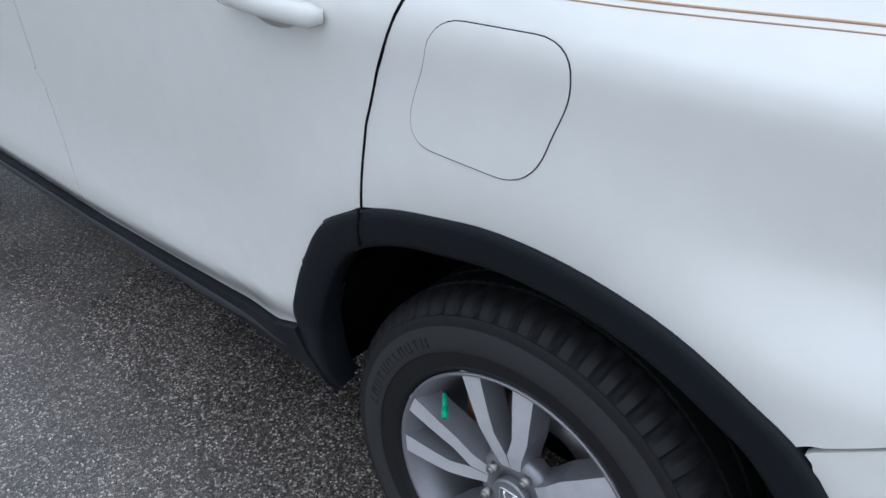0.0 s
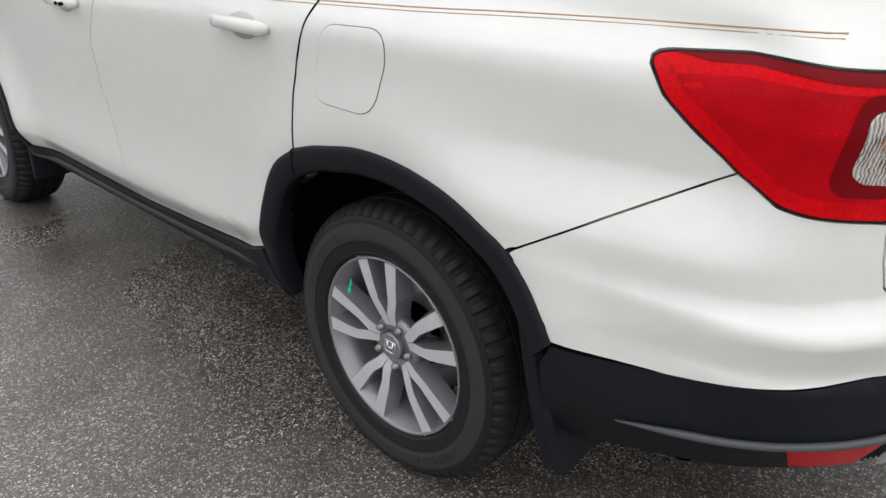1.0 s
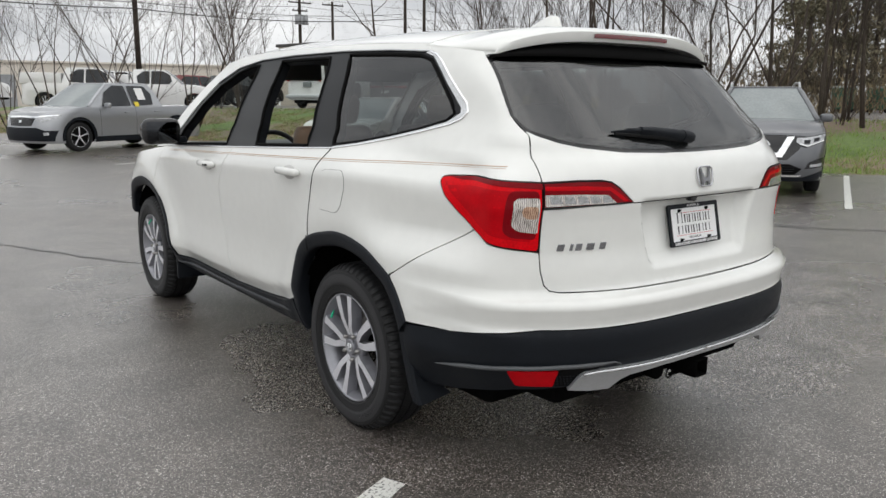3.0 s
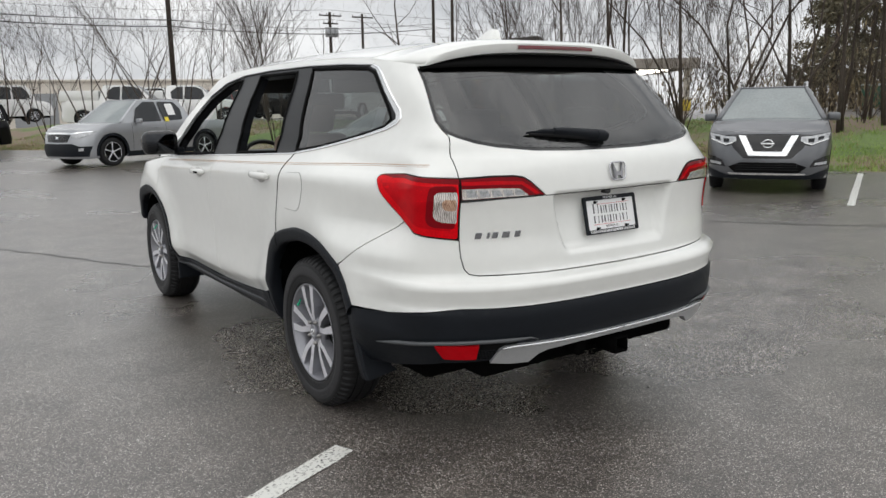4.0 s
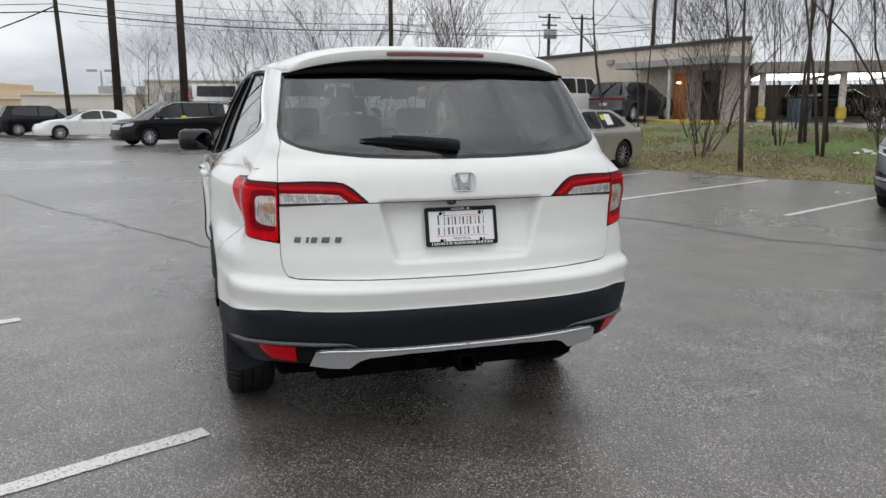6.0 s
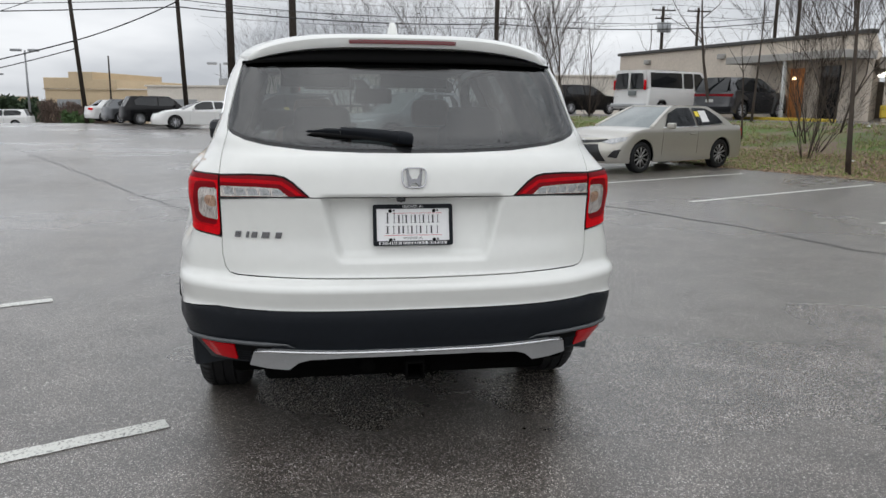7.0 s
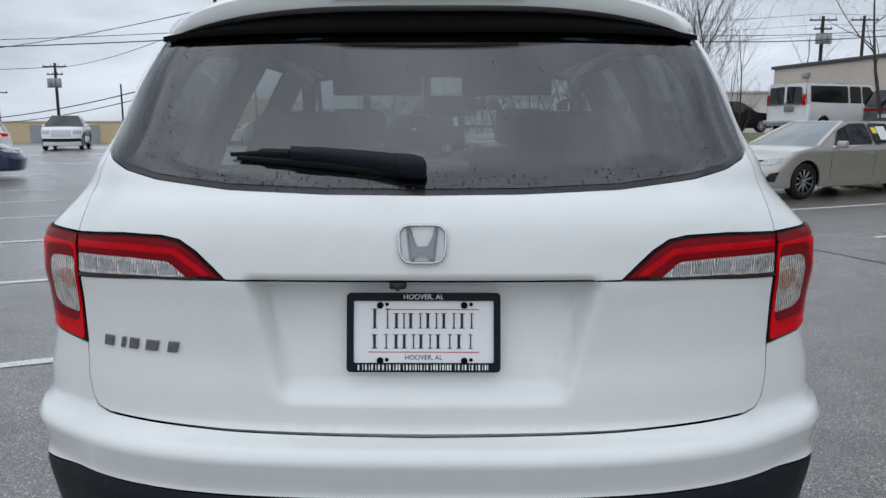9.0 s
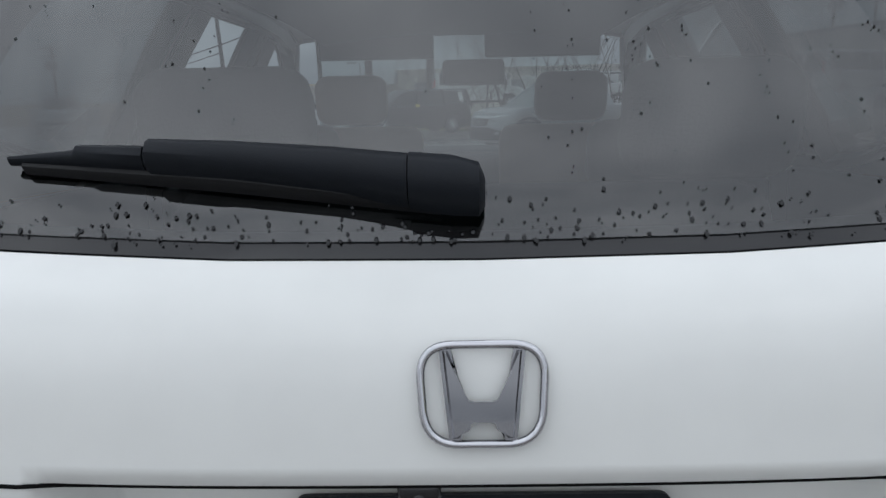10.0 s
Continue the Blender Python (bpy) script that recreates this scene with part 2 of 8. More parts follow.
def lathe(bm, prof, n=48, axis="X", start=0.0, sweep=2 * math.pi):
    """Turns a profile of (along the axis, radius) round the x axis."""
    full = abs(sweep - 2 * math.pi) < 1e-6
    k = n if full else n + 1
    rings = []
    for i in range(k):
        a = start + sweep * i / n
        rings.append([bm.verts.new((h, r * math.cos(a), r * math.sin(a))) for h, r in prof])
    for i in range(n):
        a, b = rings[i], rings[(i + 1) % k]
        for j in range(len(prof) - 1):
            bm.faces.new((a[j], a[j + 1], b[j + 1], b[j]))


def prism(bm, poly, d0, d1, to=None):
    """A flat shape of (u, v) points drawn out from depth d0 to d1; to maps (u, v, d) to a place."""
    to = to or (lambda u, v, d: (u, v, d))
    a = [bm.verts.new(to(u, v, d0)) for u, v in poly]
    b = [bm.verts.new(to(u, v, d1)) for u, v in poly]
    n = len(poly)
    for i in range(n):
        bm.faces.new((a[i], a[(i + 1) % n], b[(i + 1) % n], b[i]))
    bm.faces.new(a[::-1])
    bm.faces.new(b)


def fix(bm):
    bmesh.ops.recalc_face_normals(bm, faces=bm.faces[:])
    return bm


def dense(poly, step, closed=True):
    """The outline with points at most a step apart."""
    out = []
    n = len(poly)
    for i in range(n if closed else n - 1):
        a, b = poly[i], poly[(i + 1) % n]
        k = max(1, int(math.ceil(math.dist(a, b) / step)))
        out += [(a[0] + (b[0] - a[0]) * j / k, a[1] + (b[1] - a[1]) * j / k) for j in range(k)]
    if not closed:
        out.append(tuple(poly[-1]))
    return out


def rounded(poly, radii, seg=6):
    """The outline with its corners rounded; radii: one for all or one for each corner."""
    n = len(poly)
    rs = radii if isinstance(radii, (list, tuple)) else [radii] * n
    out = []
    for i in range(n):
        p, a, b = Vector(poly[i]), Vector(poly[i - 1]), Vector(poly[(i + 1) % n])
        r = min(rs[i], (a - p).length * 0.49, (b - p).length * 0.49)
        if r < 1e-4:
            out.append(tuple(p))
            continue
        s, e = p + (a - p).normalized() * r, p + (b - p).normalized() * r
        for j in range(seg + 1):
            t = j / seg
            q = s * (1 - t) ** 2 + p * 2 * t * (1 - t) + e * t * t
            out.append((q.x, q.y))
    return out


def inside(pt, poly):
    x, y = pt
    hit = False
    j = len(poly) - 1
    for i in range(len(poly)):
        (xi, yi), (xj, yj) = poly[i], poly[j]
        if (yi > y) != (yj > y) and x < (xj - xi) * (y - yi) / (yj - yi) + xi:
            hit = not hit
        j = i
    return hit


def patch(poly, step, place, normal, rim=0.012, lift=0.0, holes=()):
    """A skin over an outline in the two coordinates of a surface, with true normals and a folded rim.
    place and normal take arrays of the two coordinates."""
    loops = [dense(p, step) for p in (poly, *holes)]
    pts = [q for l in loops for q in l]
    edges, base = [], 0
    for l in loops:
        edges += [(base + i, base + (i + 1) % len(l)) for i in range(len(l))]
        base += len(l)
    us, vs = [p[0] for p in loops[0]], [p[1] for p in loops[0]]
    arr = [np.array(l) for l in loops]
    gu = np.arange(min(us) + step * 0.5, max(us), step)
    gv = np.arange(min(vs) + step * 0.5, max(vs), step)
    bound = np.concatenate(arr)
    for v in gv:
        row = [(u, v) for u in gu]
        for q in row:
            if inside(q, loops[0]) and not any(inside(q, h) for h in loops[1:]):
                if np.min((bound[:, 0] - q[0]) ** 2 + (bound[:, 1] - q[1]) ** 2) > (0.45 * step) ** 2:
                    pts.append(q)
    vo, _, fo, _, _, _ = delaunay_2d_cdt([Vector(p) for p in pts], edges, [], 1, 1e-6)
    if len(loops) > 1:
        fo = [f for f in fo if not any(inside((sum(vo[i].x for i in f) / len(f), sum(vo[i].y for i in f) / len(f)), h) for h in loops[1:])]
    u, v = np.array([p.x for p in vo]), np.array([p.y for p in vo])
    P, N = place(u, v), normal(u, v)
    P = P + N * lift
    count = {}
    for f in fo:
        for i in range(len(f)):
            e = (f[i], f[(i + 1) % len(f)])
            count[tuple(sorted(e))] = count.get(tuple(sorted(e)), 0) + 1
    faces = []
    for f in fo:
        a, b, c = (P[i] for i in f[:3])
        nrm = np.cross(b - a, c - a)
        faces.append(tuple(f) if np.dot(nrm, N[f[0]]) > 0 else tuple(f[::-1]))
    verts, norms = list(P), list(N)
    if rim:
        edge = {}
        for f in list(faces):
            for i in range(len(f)):
                a, b = f[i], f[(i + 1) % len(f)]
                if count[tuple(sorted((a, b)))] == 1:
                    quad = []
                    side = np.cross(P[b] - P[a], N[a])
                    side = side / (np.linalg.norm(side) + 1e-9)
                    for k in (b, a):
                        quad.append(len(verts))
                        verts.append(P[k]), norms.append(side)
                    for k in (a, b):
                        quad.append(len(verts))
                        verts.append(P[k] - N[k] * rim), norms.append(side)
                    faces.append(tuple(quad))
    me = bpy.data.meshes.new("skin")
    me.from_pydata([tuple(p) for p in verts], [], faces)
    me.polygons.foreach_set("use_smooth", [True] * len(me.polygons))
    me.normals_split_custom_set_from_vertices([tuple(n) for n in norms])
    return me


def skin(name, me, mat, parent, label=""):
    me.name = name
    me.materials.append(mat)
    ob = new(name, me)
    ob.parent = parent
    if label:
        tagged(ob, label)
    return ob


def letters(text, size, depth=0.002, shear=0.0, spacing=1.0, align="CENTER"):
    """Text in the built-in font as a mesh, in the xy plane."""
    cu = bpy.data.curves.new("text", "FONT")
    cu.body, cu.size, cu.extrude, cu.shear, cu.space_character, cu.align_x = text, size, depth, shear, spacing, align
    ob = bpy.data.objects.new("text", cu)
    me = bpy.data.meshes.new_from_object(ob)
    bpy.data.objects.remove(ob)
    bpy.data.curves.remove(cu)
    return me


def mono(xs, ys):
    """A smooth curve through a table that does not overshoot."""
    xs, ys = np.array(xs, float), np.array(ys, float)
    h = np.diff(xs)
    d = np.diff(ys) / h
    m = np.zeros(len(xs))
    for i in range(1, len(xs) - 1):
        if d[i - 1] * d[i] > 0:
            w1, w2 = 2 * h[i] + h[i - 1], h[i] + 2 * h[i - 1]
            m[i] = (w1 + w2) / (w1 / d[i - 1] + w2 / d[i])
    m[0], m[-1] = d[0], d[-1]

    def f(x):
        x = np.clip(np.asarray(x, float), xs[0], xs[-1])
        i = np.clip(np.searchsorted(xs, x) - 1, 0, len(xs) - 2)
        t = (x - xs[i]) / h[i]
        return ys[i] * (2 * t**3 - 3 * t**2 + 1) + m[i] * h[i] * (t**3 - 2 * t**2 + t) + ys[i + 1] * (3 * t**2 - 2 * t**3) + m[i + 1] * h[i] * (t**3 - t**2)

    return f


def soft(x, a, b):
    t = np.clip((np.asarray(x, float) - a) / (b - a), 0, 1)
    return t * t * (3 - 2 * t)

# ---- the white SUV: a shell of plan outlines stacked by height ----
class Shell:
    """Body surface in s (metres along the plan outline from the middle of the tail) and z. +s is the right side."""

    def __init__(self, zs, half, tail, tail_depth, nose, nose_depth, n, m, taper=None, extra=None, dz=0.008, ds=0.01):
        self.z = np.arange(zs[0], zs[1] + dz / 2, dz)
        rows, length = [], 0
        for z in self.z:
            W, y0, D, y1, F = float(half(z)), float(tail(z)), float(tail_depth(z)), float(nose(z)), float(nose_depth(z))
            nn, mm = float(n(z)), float(m(z))
            g = 1 - np.linspace(0, 1, 900) ** 2
            y = y0 + D * (1 - g)
            x = W * (1 - np.clip(g, 0, 1) ** mm) ** (1 / nn)
            xr = np.linspace(0, x[np.argmax(x > 0.5 * W)], 200)[:-1]
            yr = y0 + D * (1 - (1 - (xr / W) ** nn) ** (1 / mm))
            k = np.argmax(x > xr[-1])
            x, y = np.r_[xr, x[k:]], np.r_[yr, y[k:]]
            fy = np.linspace(y0 + D, y1 - F, 300)[1:-1]
            g = np.linspace(0, 1, 500) ** 0.5
            ny = y1 - F + F * g
            nx = W * (1 - g**3.2) ** (1 / 2.6)
            x, y = np.r_[x, np.full(len(fy), W), nx], np.r_[y, fy, ny]
            if taper is not None:
                x = x * taper(y, z)
            s = np.r_[0, np.cumsum(np.hypot(np.diff(x), np.diff(y)))]
            rows.append((s, x, y))
            length = max(length, s[-1])
        self.s = np.arange(0, length + 2 * ds, ds)
        self.X = np.array([np.interp(self.s, s, x) for s, x, y in rows])
        self.Y = np.array([np.interp(self.s, s, y) for s, x, y in rows])
        self.Z = np.repeat(self.z[:, None], len(self.s), 1)
        if extra is not None:
            self.X, self.Y = extra(self.X, self.Y, self.Z)
        P = np.stack([self.X, self.Y, self.Z], -1)
        # mirror the first columns so that the normal in the middle of the tail is straight
        k = 4
        Q = np.concatenate([P[:, 1 : k + 1][:, ::-1] * np.array([-1, 1, 1]), P], 1)
        a, b = np.gradient(Q, axis=1), np.gradient(Q, axis=0)
        N = np.cross(a, b)
        N = N / (np.linalg.norm(N, axis=2, keepdims=True) + 1e-12)
        N = N[:, k:]
        # past the middle of the nose the rows stand still: carry the last true normal on
        for i in range(len(self.z)):
            j = int(np.argmax(self.Y[i] >= self.Y[i].max() - 1e-6))
            last = N[i, max(j - 1, 0)] * np.array([0, 1, 1])
            N[i, j:] = last / (np.linalg.norm(last) + 1e-12)
        self.P, self.N = P, N
        self.dz, self.ds = dz, ds

    def _get(self, A, s, z):
        s, z = np.asarray(s, float), np.asarray(z, float)
        fs = np.clip(np.abs(s) / self.ds, 0, len(self.s) - 1.001)
        fz = np.clip((z - self.z[0]) / self.dz, 0, len(self.z) - 1.001)
        i, j = fz.astype(int), fs.astype(int)
        u, v = (fz - i)[..., None], (fs - j)[..., None]
        out = A[i, j] * (1 - u) * (1 - v) + A[i + 1, j] * u * (1 - v) + A[i, j + 1] * (1 - u) * v + A[i + 1, j + 1] * u * v
        out[..., 0] *= np.where(s < 0, -1, 1)
        return out

    def place(self, s, z):
        return self._get(self.P, s, z)

    def normal(self, s, z):
        n = self._get(self.N, s, z)
        return n / (np.linalg.norm(n, axis=-1, keepdims=True) + 1e-12)

    def row(self, z):
        f = min(max((z - self.z[0]) / self.dz, 0), len(self.z) - 1.001)
        i = int(f)
        u = f - i
        return self.X[i] * (1 - u) + self.X[i + 1] * u, self.Y[i] * (1 - u) + self.Y[i + 1] * u

    def sx(self, x, z):
        X, Y = self.row(z)
        k = int(np.argmax(X > 0.97 * X.max()))
        return float(np.interp(x, X[: k + 1], self.s[: k + 1]))

    def sy(self, y, z):
        X, Y = self.row(z)
        return float(np.interp(y, np.maximum.accumulate(Y), self.s))

    def at(self, q):
        """('x', x, z) or ('y', y, z) to (s, z)."""
        return (self.sx(q[1], q[2]) if q[0] == "x" else self.sy(q[1], q[2]), q[2])

    def chain(self, pts, step=0.03):
        """Points given by side ('y') or tail ('x') place, joined by lines that are straight as seen from there."""
        out = []
        for a, b in zip(pts[:-1], pts[1:]):
            A, B = self.at(a), self.at(b)
            k = max(1, int(math.dist(A, B) / step))
            for j in range(k):
                t = j / k
                if a[0] == b[0]:
                    out.append(self.at((a[0], a[1] + (b[1] - a[1]) * t, a[2] + (b[2] - a[2]) * t)))
                else:
                    out.append((A[0] + (B[0] - A[0]) * t, A[1] + (B[1] - A[1]) * t))
        out.append(self.at(pts[-1]))
        return out


def ys(*pts):
    return [("y", y, z) for y, z in pts]


def xs(*pts):
    return [("x", x, z) for x, z in pts]


def inset(poly, d):
    """The outline drawn in by d on all sides."""
    area = sum(a[0] * b[1] - b[0] * a[1] for a, b in zip(poly, poly[1:] + poly[:1]))
    sg = 1 if area > 0 else -1
    out = []
    n = len(poly)
    for i in range(n):
        p, a, b = Vector(poly[i]), Vector(poly[i - 1]), Vector(poly[(i + 1) % n])
        e1, e2 = (p - a), (b - p)
        if e1.length < 1e-7 or e2.length < 1e-7:
            continue
        n1, n2 = Vector((-e1.y, e1.x)).normalized(), Vector((-e2.y, e2.x)).normalized()
        w = n1 + n2
        if w.length < 0.2:
            w = n1
        w = w / max(0.4, w.dot(n1))
        out.append((p.x + sg * d * w.x, p.y + sg * d * w.y))
    return out


def unique(poly, eps=1e-4):
    out = []
    for p in poly:
        if not out or math.dist(p, out[-1]) > eps:
            out.append(p)
    if math.dist(out[0], out[-1]) < eps:
        out.pop()
    return out


HUB_R, HUB_F, HUB_Z, TYRE_R = 1.184, 4.004, 0.368, 0.376

half_width = mono([0.30, 0.40, 0.47, 0.53, 0.60, 0.70, 0.82, 0.93, 1.03, 1.095, 1.12, 1.16, 1.21, 1.25, 1.35, 1.5, 1.60, 1.66, 1.69, 1.72, 1.76],
                  [0.90, 0.945, 0.962, 0.968, 0.964, 0.962, 0.968, 0.975, 0.981, 0.985, 0.982, 0.966, 0.937, 0.915, 0.876, 0.805, 0.752, 0.722, 0.702, 0.672, 0.60])
tail_y = mono([0.30, 0.40, 0.46, 0.505, 0.55, 0.645, 0.672, 0.72, 0.755, 0.775, 0.787, 0.80, 0.86, 0.95, 1.04, 1.095, 1.13, 1.20, 1.245, 1.27, 1.31, 1.40, 1.50, 1.60, 1.70, 1.76],
              [0.10, 0.062, 0.046, 0.030, 0.014, 0.003, 0.019, 0.008, 0.000, 0.030, 0.060, 0.066, 0.072, 0.083, 0.080, 0.074, 0.078, 0.092, 0.115, 0.140, 0.172, 0.262, 0.365, 0.468, 0.570, 0.64])
tail_d = mono([0.30, 1.10, 1.20, 1.34, 1.45, 1.60, 1.76], [1.12, 1.10, 0.85, 0.38, 0.36, 0.36, 0.36])
shell_n = mono([0.30, 1.12, 1.34, 1.76], [3.0, 3.0, 3.7, 3.7])
shell_m = mono([0.30, 1.12, 1.34, 1.76], [4.65, 4.65, 4.6, 4.2])
nose_y = mono([0.30, 0.45, 0.60, 0.85, 0.98, 1.05, 1.15, 1.76], [4.80, 4.93, 4.965, 4.94, 4.85, 4.75, 4.45, 3.9])
nose_d = mono([0.30, 0.85, 1.05, 1.15, 1.76], [0.95, 0.95, 0.90, 0.7, 0.3])


TAPER = mono([1.0, 1.14, 1.30, 1.38, 1.60, 1.76], [0.0, 0.0, 0.115, 0.128, 0.060, 0.05])


def hero_taper(y, z):
    # the cabin draws in towards the tail, the nose towards the front
    k = float(TAPER(z))
    back = 1 - k * np.clip((1.75 - y) / 1.3, 0, 1.2) ** 1.35
    front = 1 - 0.03 * float(soft(z, 1.15, 1.3)) * soft(y, 2.6, 3.6)
    # the shoulder line climbs towards the tail
    k2 = float(soft(z, 0.80, 1.0) * (1 - soft(z, 1.14, 1.25)))
    zz = z + 0.037 * (y - 1.9) * soft(y, 0.4, 1.2) * (1 - soft(y, 3.8, 4.3)) * k2
    return back * front * half_width(zz) / half_width(z)


def hero_extra(X, Y, Z):
    # arch flares
    for hy in (HUB_R, HUB_F):
        r = np.hypot(Y - hy, Z - HUB_Z)
        flare = (0.020 if hy == HUB_R else 0.042) * np.exp(-(((r - 0.56) / 0.11) ** 2)) * (Z > 0.35) * soft(X, 0.85, 0.93)
        X = X + flare
    # number-plate recess in the tailgate, sharp under the crease and running out below
    edge = 0.345 - 0.30 * (1.095 - Z) * 0.85
    inx = 1 - soft(np.abs(X), edge - 0.020, edge + 0.016)
    inz = soft(Z, 0.845, 0.885) * (1 - soft(Z, 1.088, 1.098))
    Y = Y + 0.066 * inx * inz * (Y < 0.5) * (0.55 + 0.45 * soft(Z, 0.87, 1.08))
    # a crease runs from the wheel arch up round the corner into the ledge of the bumper
    zc = np.interp(Y, [0.2, 0.405, 0.756], [0.760, 0.732, 0.660])
    crest = np.where(Z > zc, np.clip(1 - (Z - zc) / 0.26, 0, 1), 0.45 + 0.55 * np.clip(1 - (zc - Z) / 0.06, 0, 1))
    X = X + 0.011 * crest * (1 - soft(Y, 0.62, 0.80)) * soft(X, 0.70, 0.86)
    # behind the wheel the flank draws in towards the lamps
    X = X - 0.064 * soft(Y, 0.24, 0.46) * (1 - soft(Y, 0.60, 1.14)) * soft(Z, 0.84, 0.99) * (1 - soft(Z, 1.18, 1.30)) * soft(X, 0.76, 0.90)
    # square corners round to the tailgate
    X = X + 0.020 * soft(Y, 0.08, 0.20) * (1 - soft(Y, 0.26, 0.50)) * soft(Z, 0.52, 0.66) * (1 - soft(Z, 1.18, 1.30)) * soft(X, 0.76, 0.86)
    # the foot of the doors folds in under a crease
    zd = np.interp(Y, [1.68, 1.95, 2.3, 2.6, 3.6], [0.560, 0.508, 0.487, 0.475, 0.475])
    X = X - 0.42 * np.clip(zd - Z, 0, 0.062) * soft(Y, 1.58, 1.72) * (1 - soft(Y, 3.5, 3.7)) * soft(X, 0.80, 0.90)
    # the lower corners of the bumper draw in
    X = X * (1 - 0.065 * (1 - soft(Z, 0.36, 0.56)) * (1 - soft(Y, 0.55, 0.80)))
    return X, Y


HS = Shell((0.30, 1.76), half_width, tail_y, tail_d, nose_y, nose_d, shell_n, shell_m, hero_taper, hero_extra)

hero = thing("suv", "pearl white SUV with black cladding, two side windows open", "car")


ARCH_R = mono([-90, -63, -44, -36, -27, -13, 0, 12, 31, 43, 57, 76, 90], [0.565, 0.566, 0.563, 0.549, 0.540, 0.527, 0.523, 0.523, 0.545, 0.556, 0.536, 0.508, 0.50])


def arc(hy, r, a0, a1, n=24):
    """Points ('y') on a squarish arch round a hub, r metres off its outer line; degrees from straight up towards the nose."""
    out = []
    for i in range(n + 1):
        a = a0 + (a1 - a0) * i / n
        k = float(ARCH_R(a)) + r
        out.append(("y", hy + k * math.sin(radians(a)), HUB_Z + k * math.cos(radians(a))))
    return out


def panel(name, pts, mat, parent, step=0.022, gap=0.0022, rim=0.014, lift=0.0, label="", sides=(-1, 1), holes=()):
    """A body panel over a closed outline on the shell, on both sides."""
    poly = unique(HS.chain(pts + [pts[0]])[:-1]) if isinstance(pts[0][0], str) else unique(list(pts))
    poly = inset(poly, gap)
    made = []
    for sg in sides:
        made.append(skin(name, patch([(s * sg, z) for s, z in poly], step, HS.place, HS.normal, rim, lift, [[(s * sg, z) for s, z in h] for h in holes]), mat, parent, label))
    return made


def seam_ang(y, z, hy=HUB_R):
    return math.degrees(math.atan2(y - hy, z - HUB_Z))


# shared lines of the panels
A_DOOR, A_CORNER, A_SEAM, A_BUMP = seam_ang(1.474, 0.835), seam_ang(1.682, 0.492), seam_ang(0.793, 0.777), seam_ang(0.679, 0.618)
DOOR_REAR = ys((1.474, 0.835), (1.463, 0.976), (1.440, 1.06), (1.408, 1.14), (1.372, 1.235))
BELT_Q = ys((1.372, 1.235), (1.18, 1.262), (1.0, 1.293), (0.82, 1.328), (0.67, 1.362))
DLO_BACK = ys((0.67, 1.362), (0.612, 1.385), (0.592, 1.412), (0.605, 1.44), (0.70, 1.52), (0.80, 1.60), (0.85, 1.630), (0.90, 1.645))
ROOF_Q = ys((0.90, 1.645), (0.93, 1.678), (0.62, 1.635)) + xs((0.665, 1.628))
GLASS_SIDE = xs((0.665, 1.628), (0.672, 1.60), (0.700, 1.48), (0.716, 1.40), (0.717, 1.365), (0.712, 1.335))
TAIL_UP = xs((0.712, 1.335), (0.732, 1.26), (0.739, 1.181))
LAMP_TOP = xs((0.739, 1.181)) + ys((0.34, 1.188), (0.44, 1.191), (0.560, 1.184), (0.580, 1.180), (0.588, 1.173))
LAMP_LOW = ys((0.588, 1.173), (0.584, 1.160), (0.551, 1.114), (0.488, 1.056), (0.418, 1.001))
LAMP_BELOW = ys((0.418, 1.001), (0.345, 0.962)) + xs((0.79, 0.943), (0.739, 0.936))
BUMP_SEAM = ys((0.418, 1.001), (0.606, 0.892), (0.793, 0.777))
TAIL_LOW = xs((0.739, 0.936), (0.738, 0.87), (0.728, 0.822), (0.712, 0.802), (0.68, 0.795), (0.4, 0.789), (0.0, 0.786))
WHITE_LOW = [("x", 0.0, 0.668), ("x", 0.5, 0.668), ("x", 0.76, 0.670), ("y", 0.28, 0.654), ("y", 0.45, 0.629), ("y", 0.679, 0.609)]


def rev(c):
    return list(c)[::-1]


quarter = panel("quarter_panel", DOOR_REAR + BELT_Q[1:] + DLO_BACK[1:] + ROOF_Q[1:] + GLASS_SIDE[1:] + TAIL_UP[1:] + LAMP_TOP[1:] + LAMP_LOW[1:] + BUMP_SEAM[1:]
                + arc(HUB_R, 0.0, A_SEAM, A_DOOR)[1:-1], PEARL, hero)
F_SEAM = ys((2.437, 1.182), (2.50, 1.10), (2.60, 0.954), (2.60, 0.80), (2.565, 0.68), (2.49, 0.408))
panel("rear_door", rev(DOOR_REAR) + arc(HUB_R, 0.0, A_DOOR, A_CORNER, 12)[1:-1] + ys((1.682, 0.492), (1.76, 0.465), (1.95, 0.438), (2.16, 0.424), (2.49, 0.408)) + rev(F_SEAM)[1:] + ys((1.9, 1.208)), PEARL, hero)
FF_SEAM = ys((3.62, 1.125), (3.70, 1.0), (3.74, 0.8), (3.66, 0.62), (3.60, 0.412))
panel("front_door", F_SEAM + ys((3.60, 0.412)) + rev(FF_SEAM)[1:] + ys((3.0, 1.155)), PEARL, hero)
panel("front_fender", FF_SEAM + arc(HUB_F, 0.0, -68, 62, 28) + ys((4.70, 0.62), (4.66, 0.90), (4.45, 0.985), (4.1, 1.06), (3.8, 1.105)), PEARL, hero, step=0.03)
panel("sill_cladding", ys((1.685, 0.492), (1.76, 0.464), (1.95, 0.437), (2.16, 0.423), (2.6, 0.405), (3.60, 0.410), (3.57, 0.325), (2.6, 0.338), (1.62, 0.340)), PLASTIC, hero, step=0.03, rim=0.05, lift=0.015, gap=0.001)
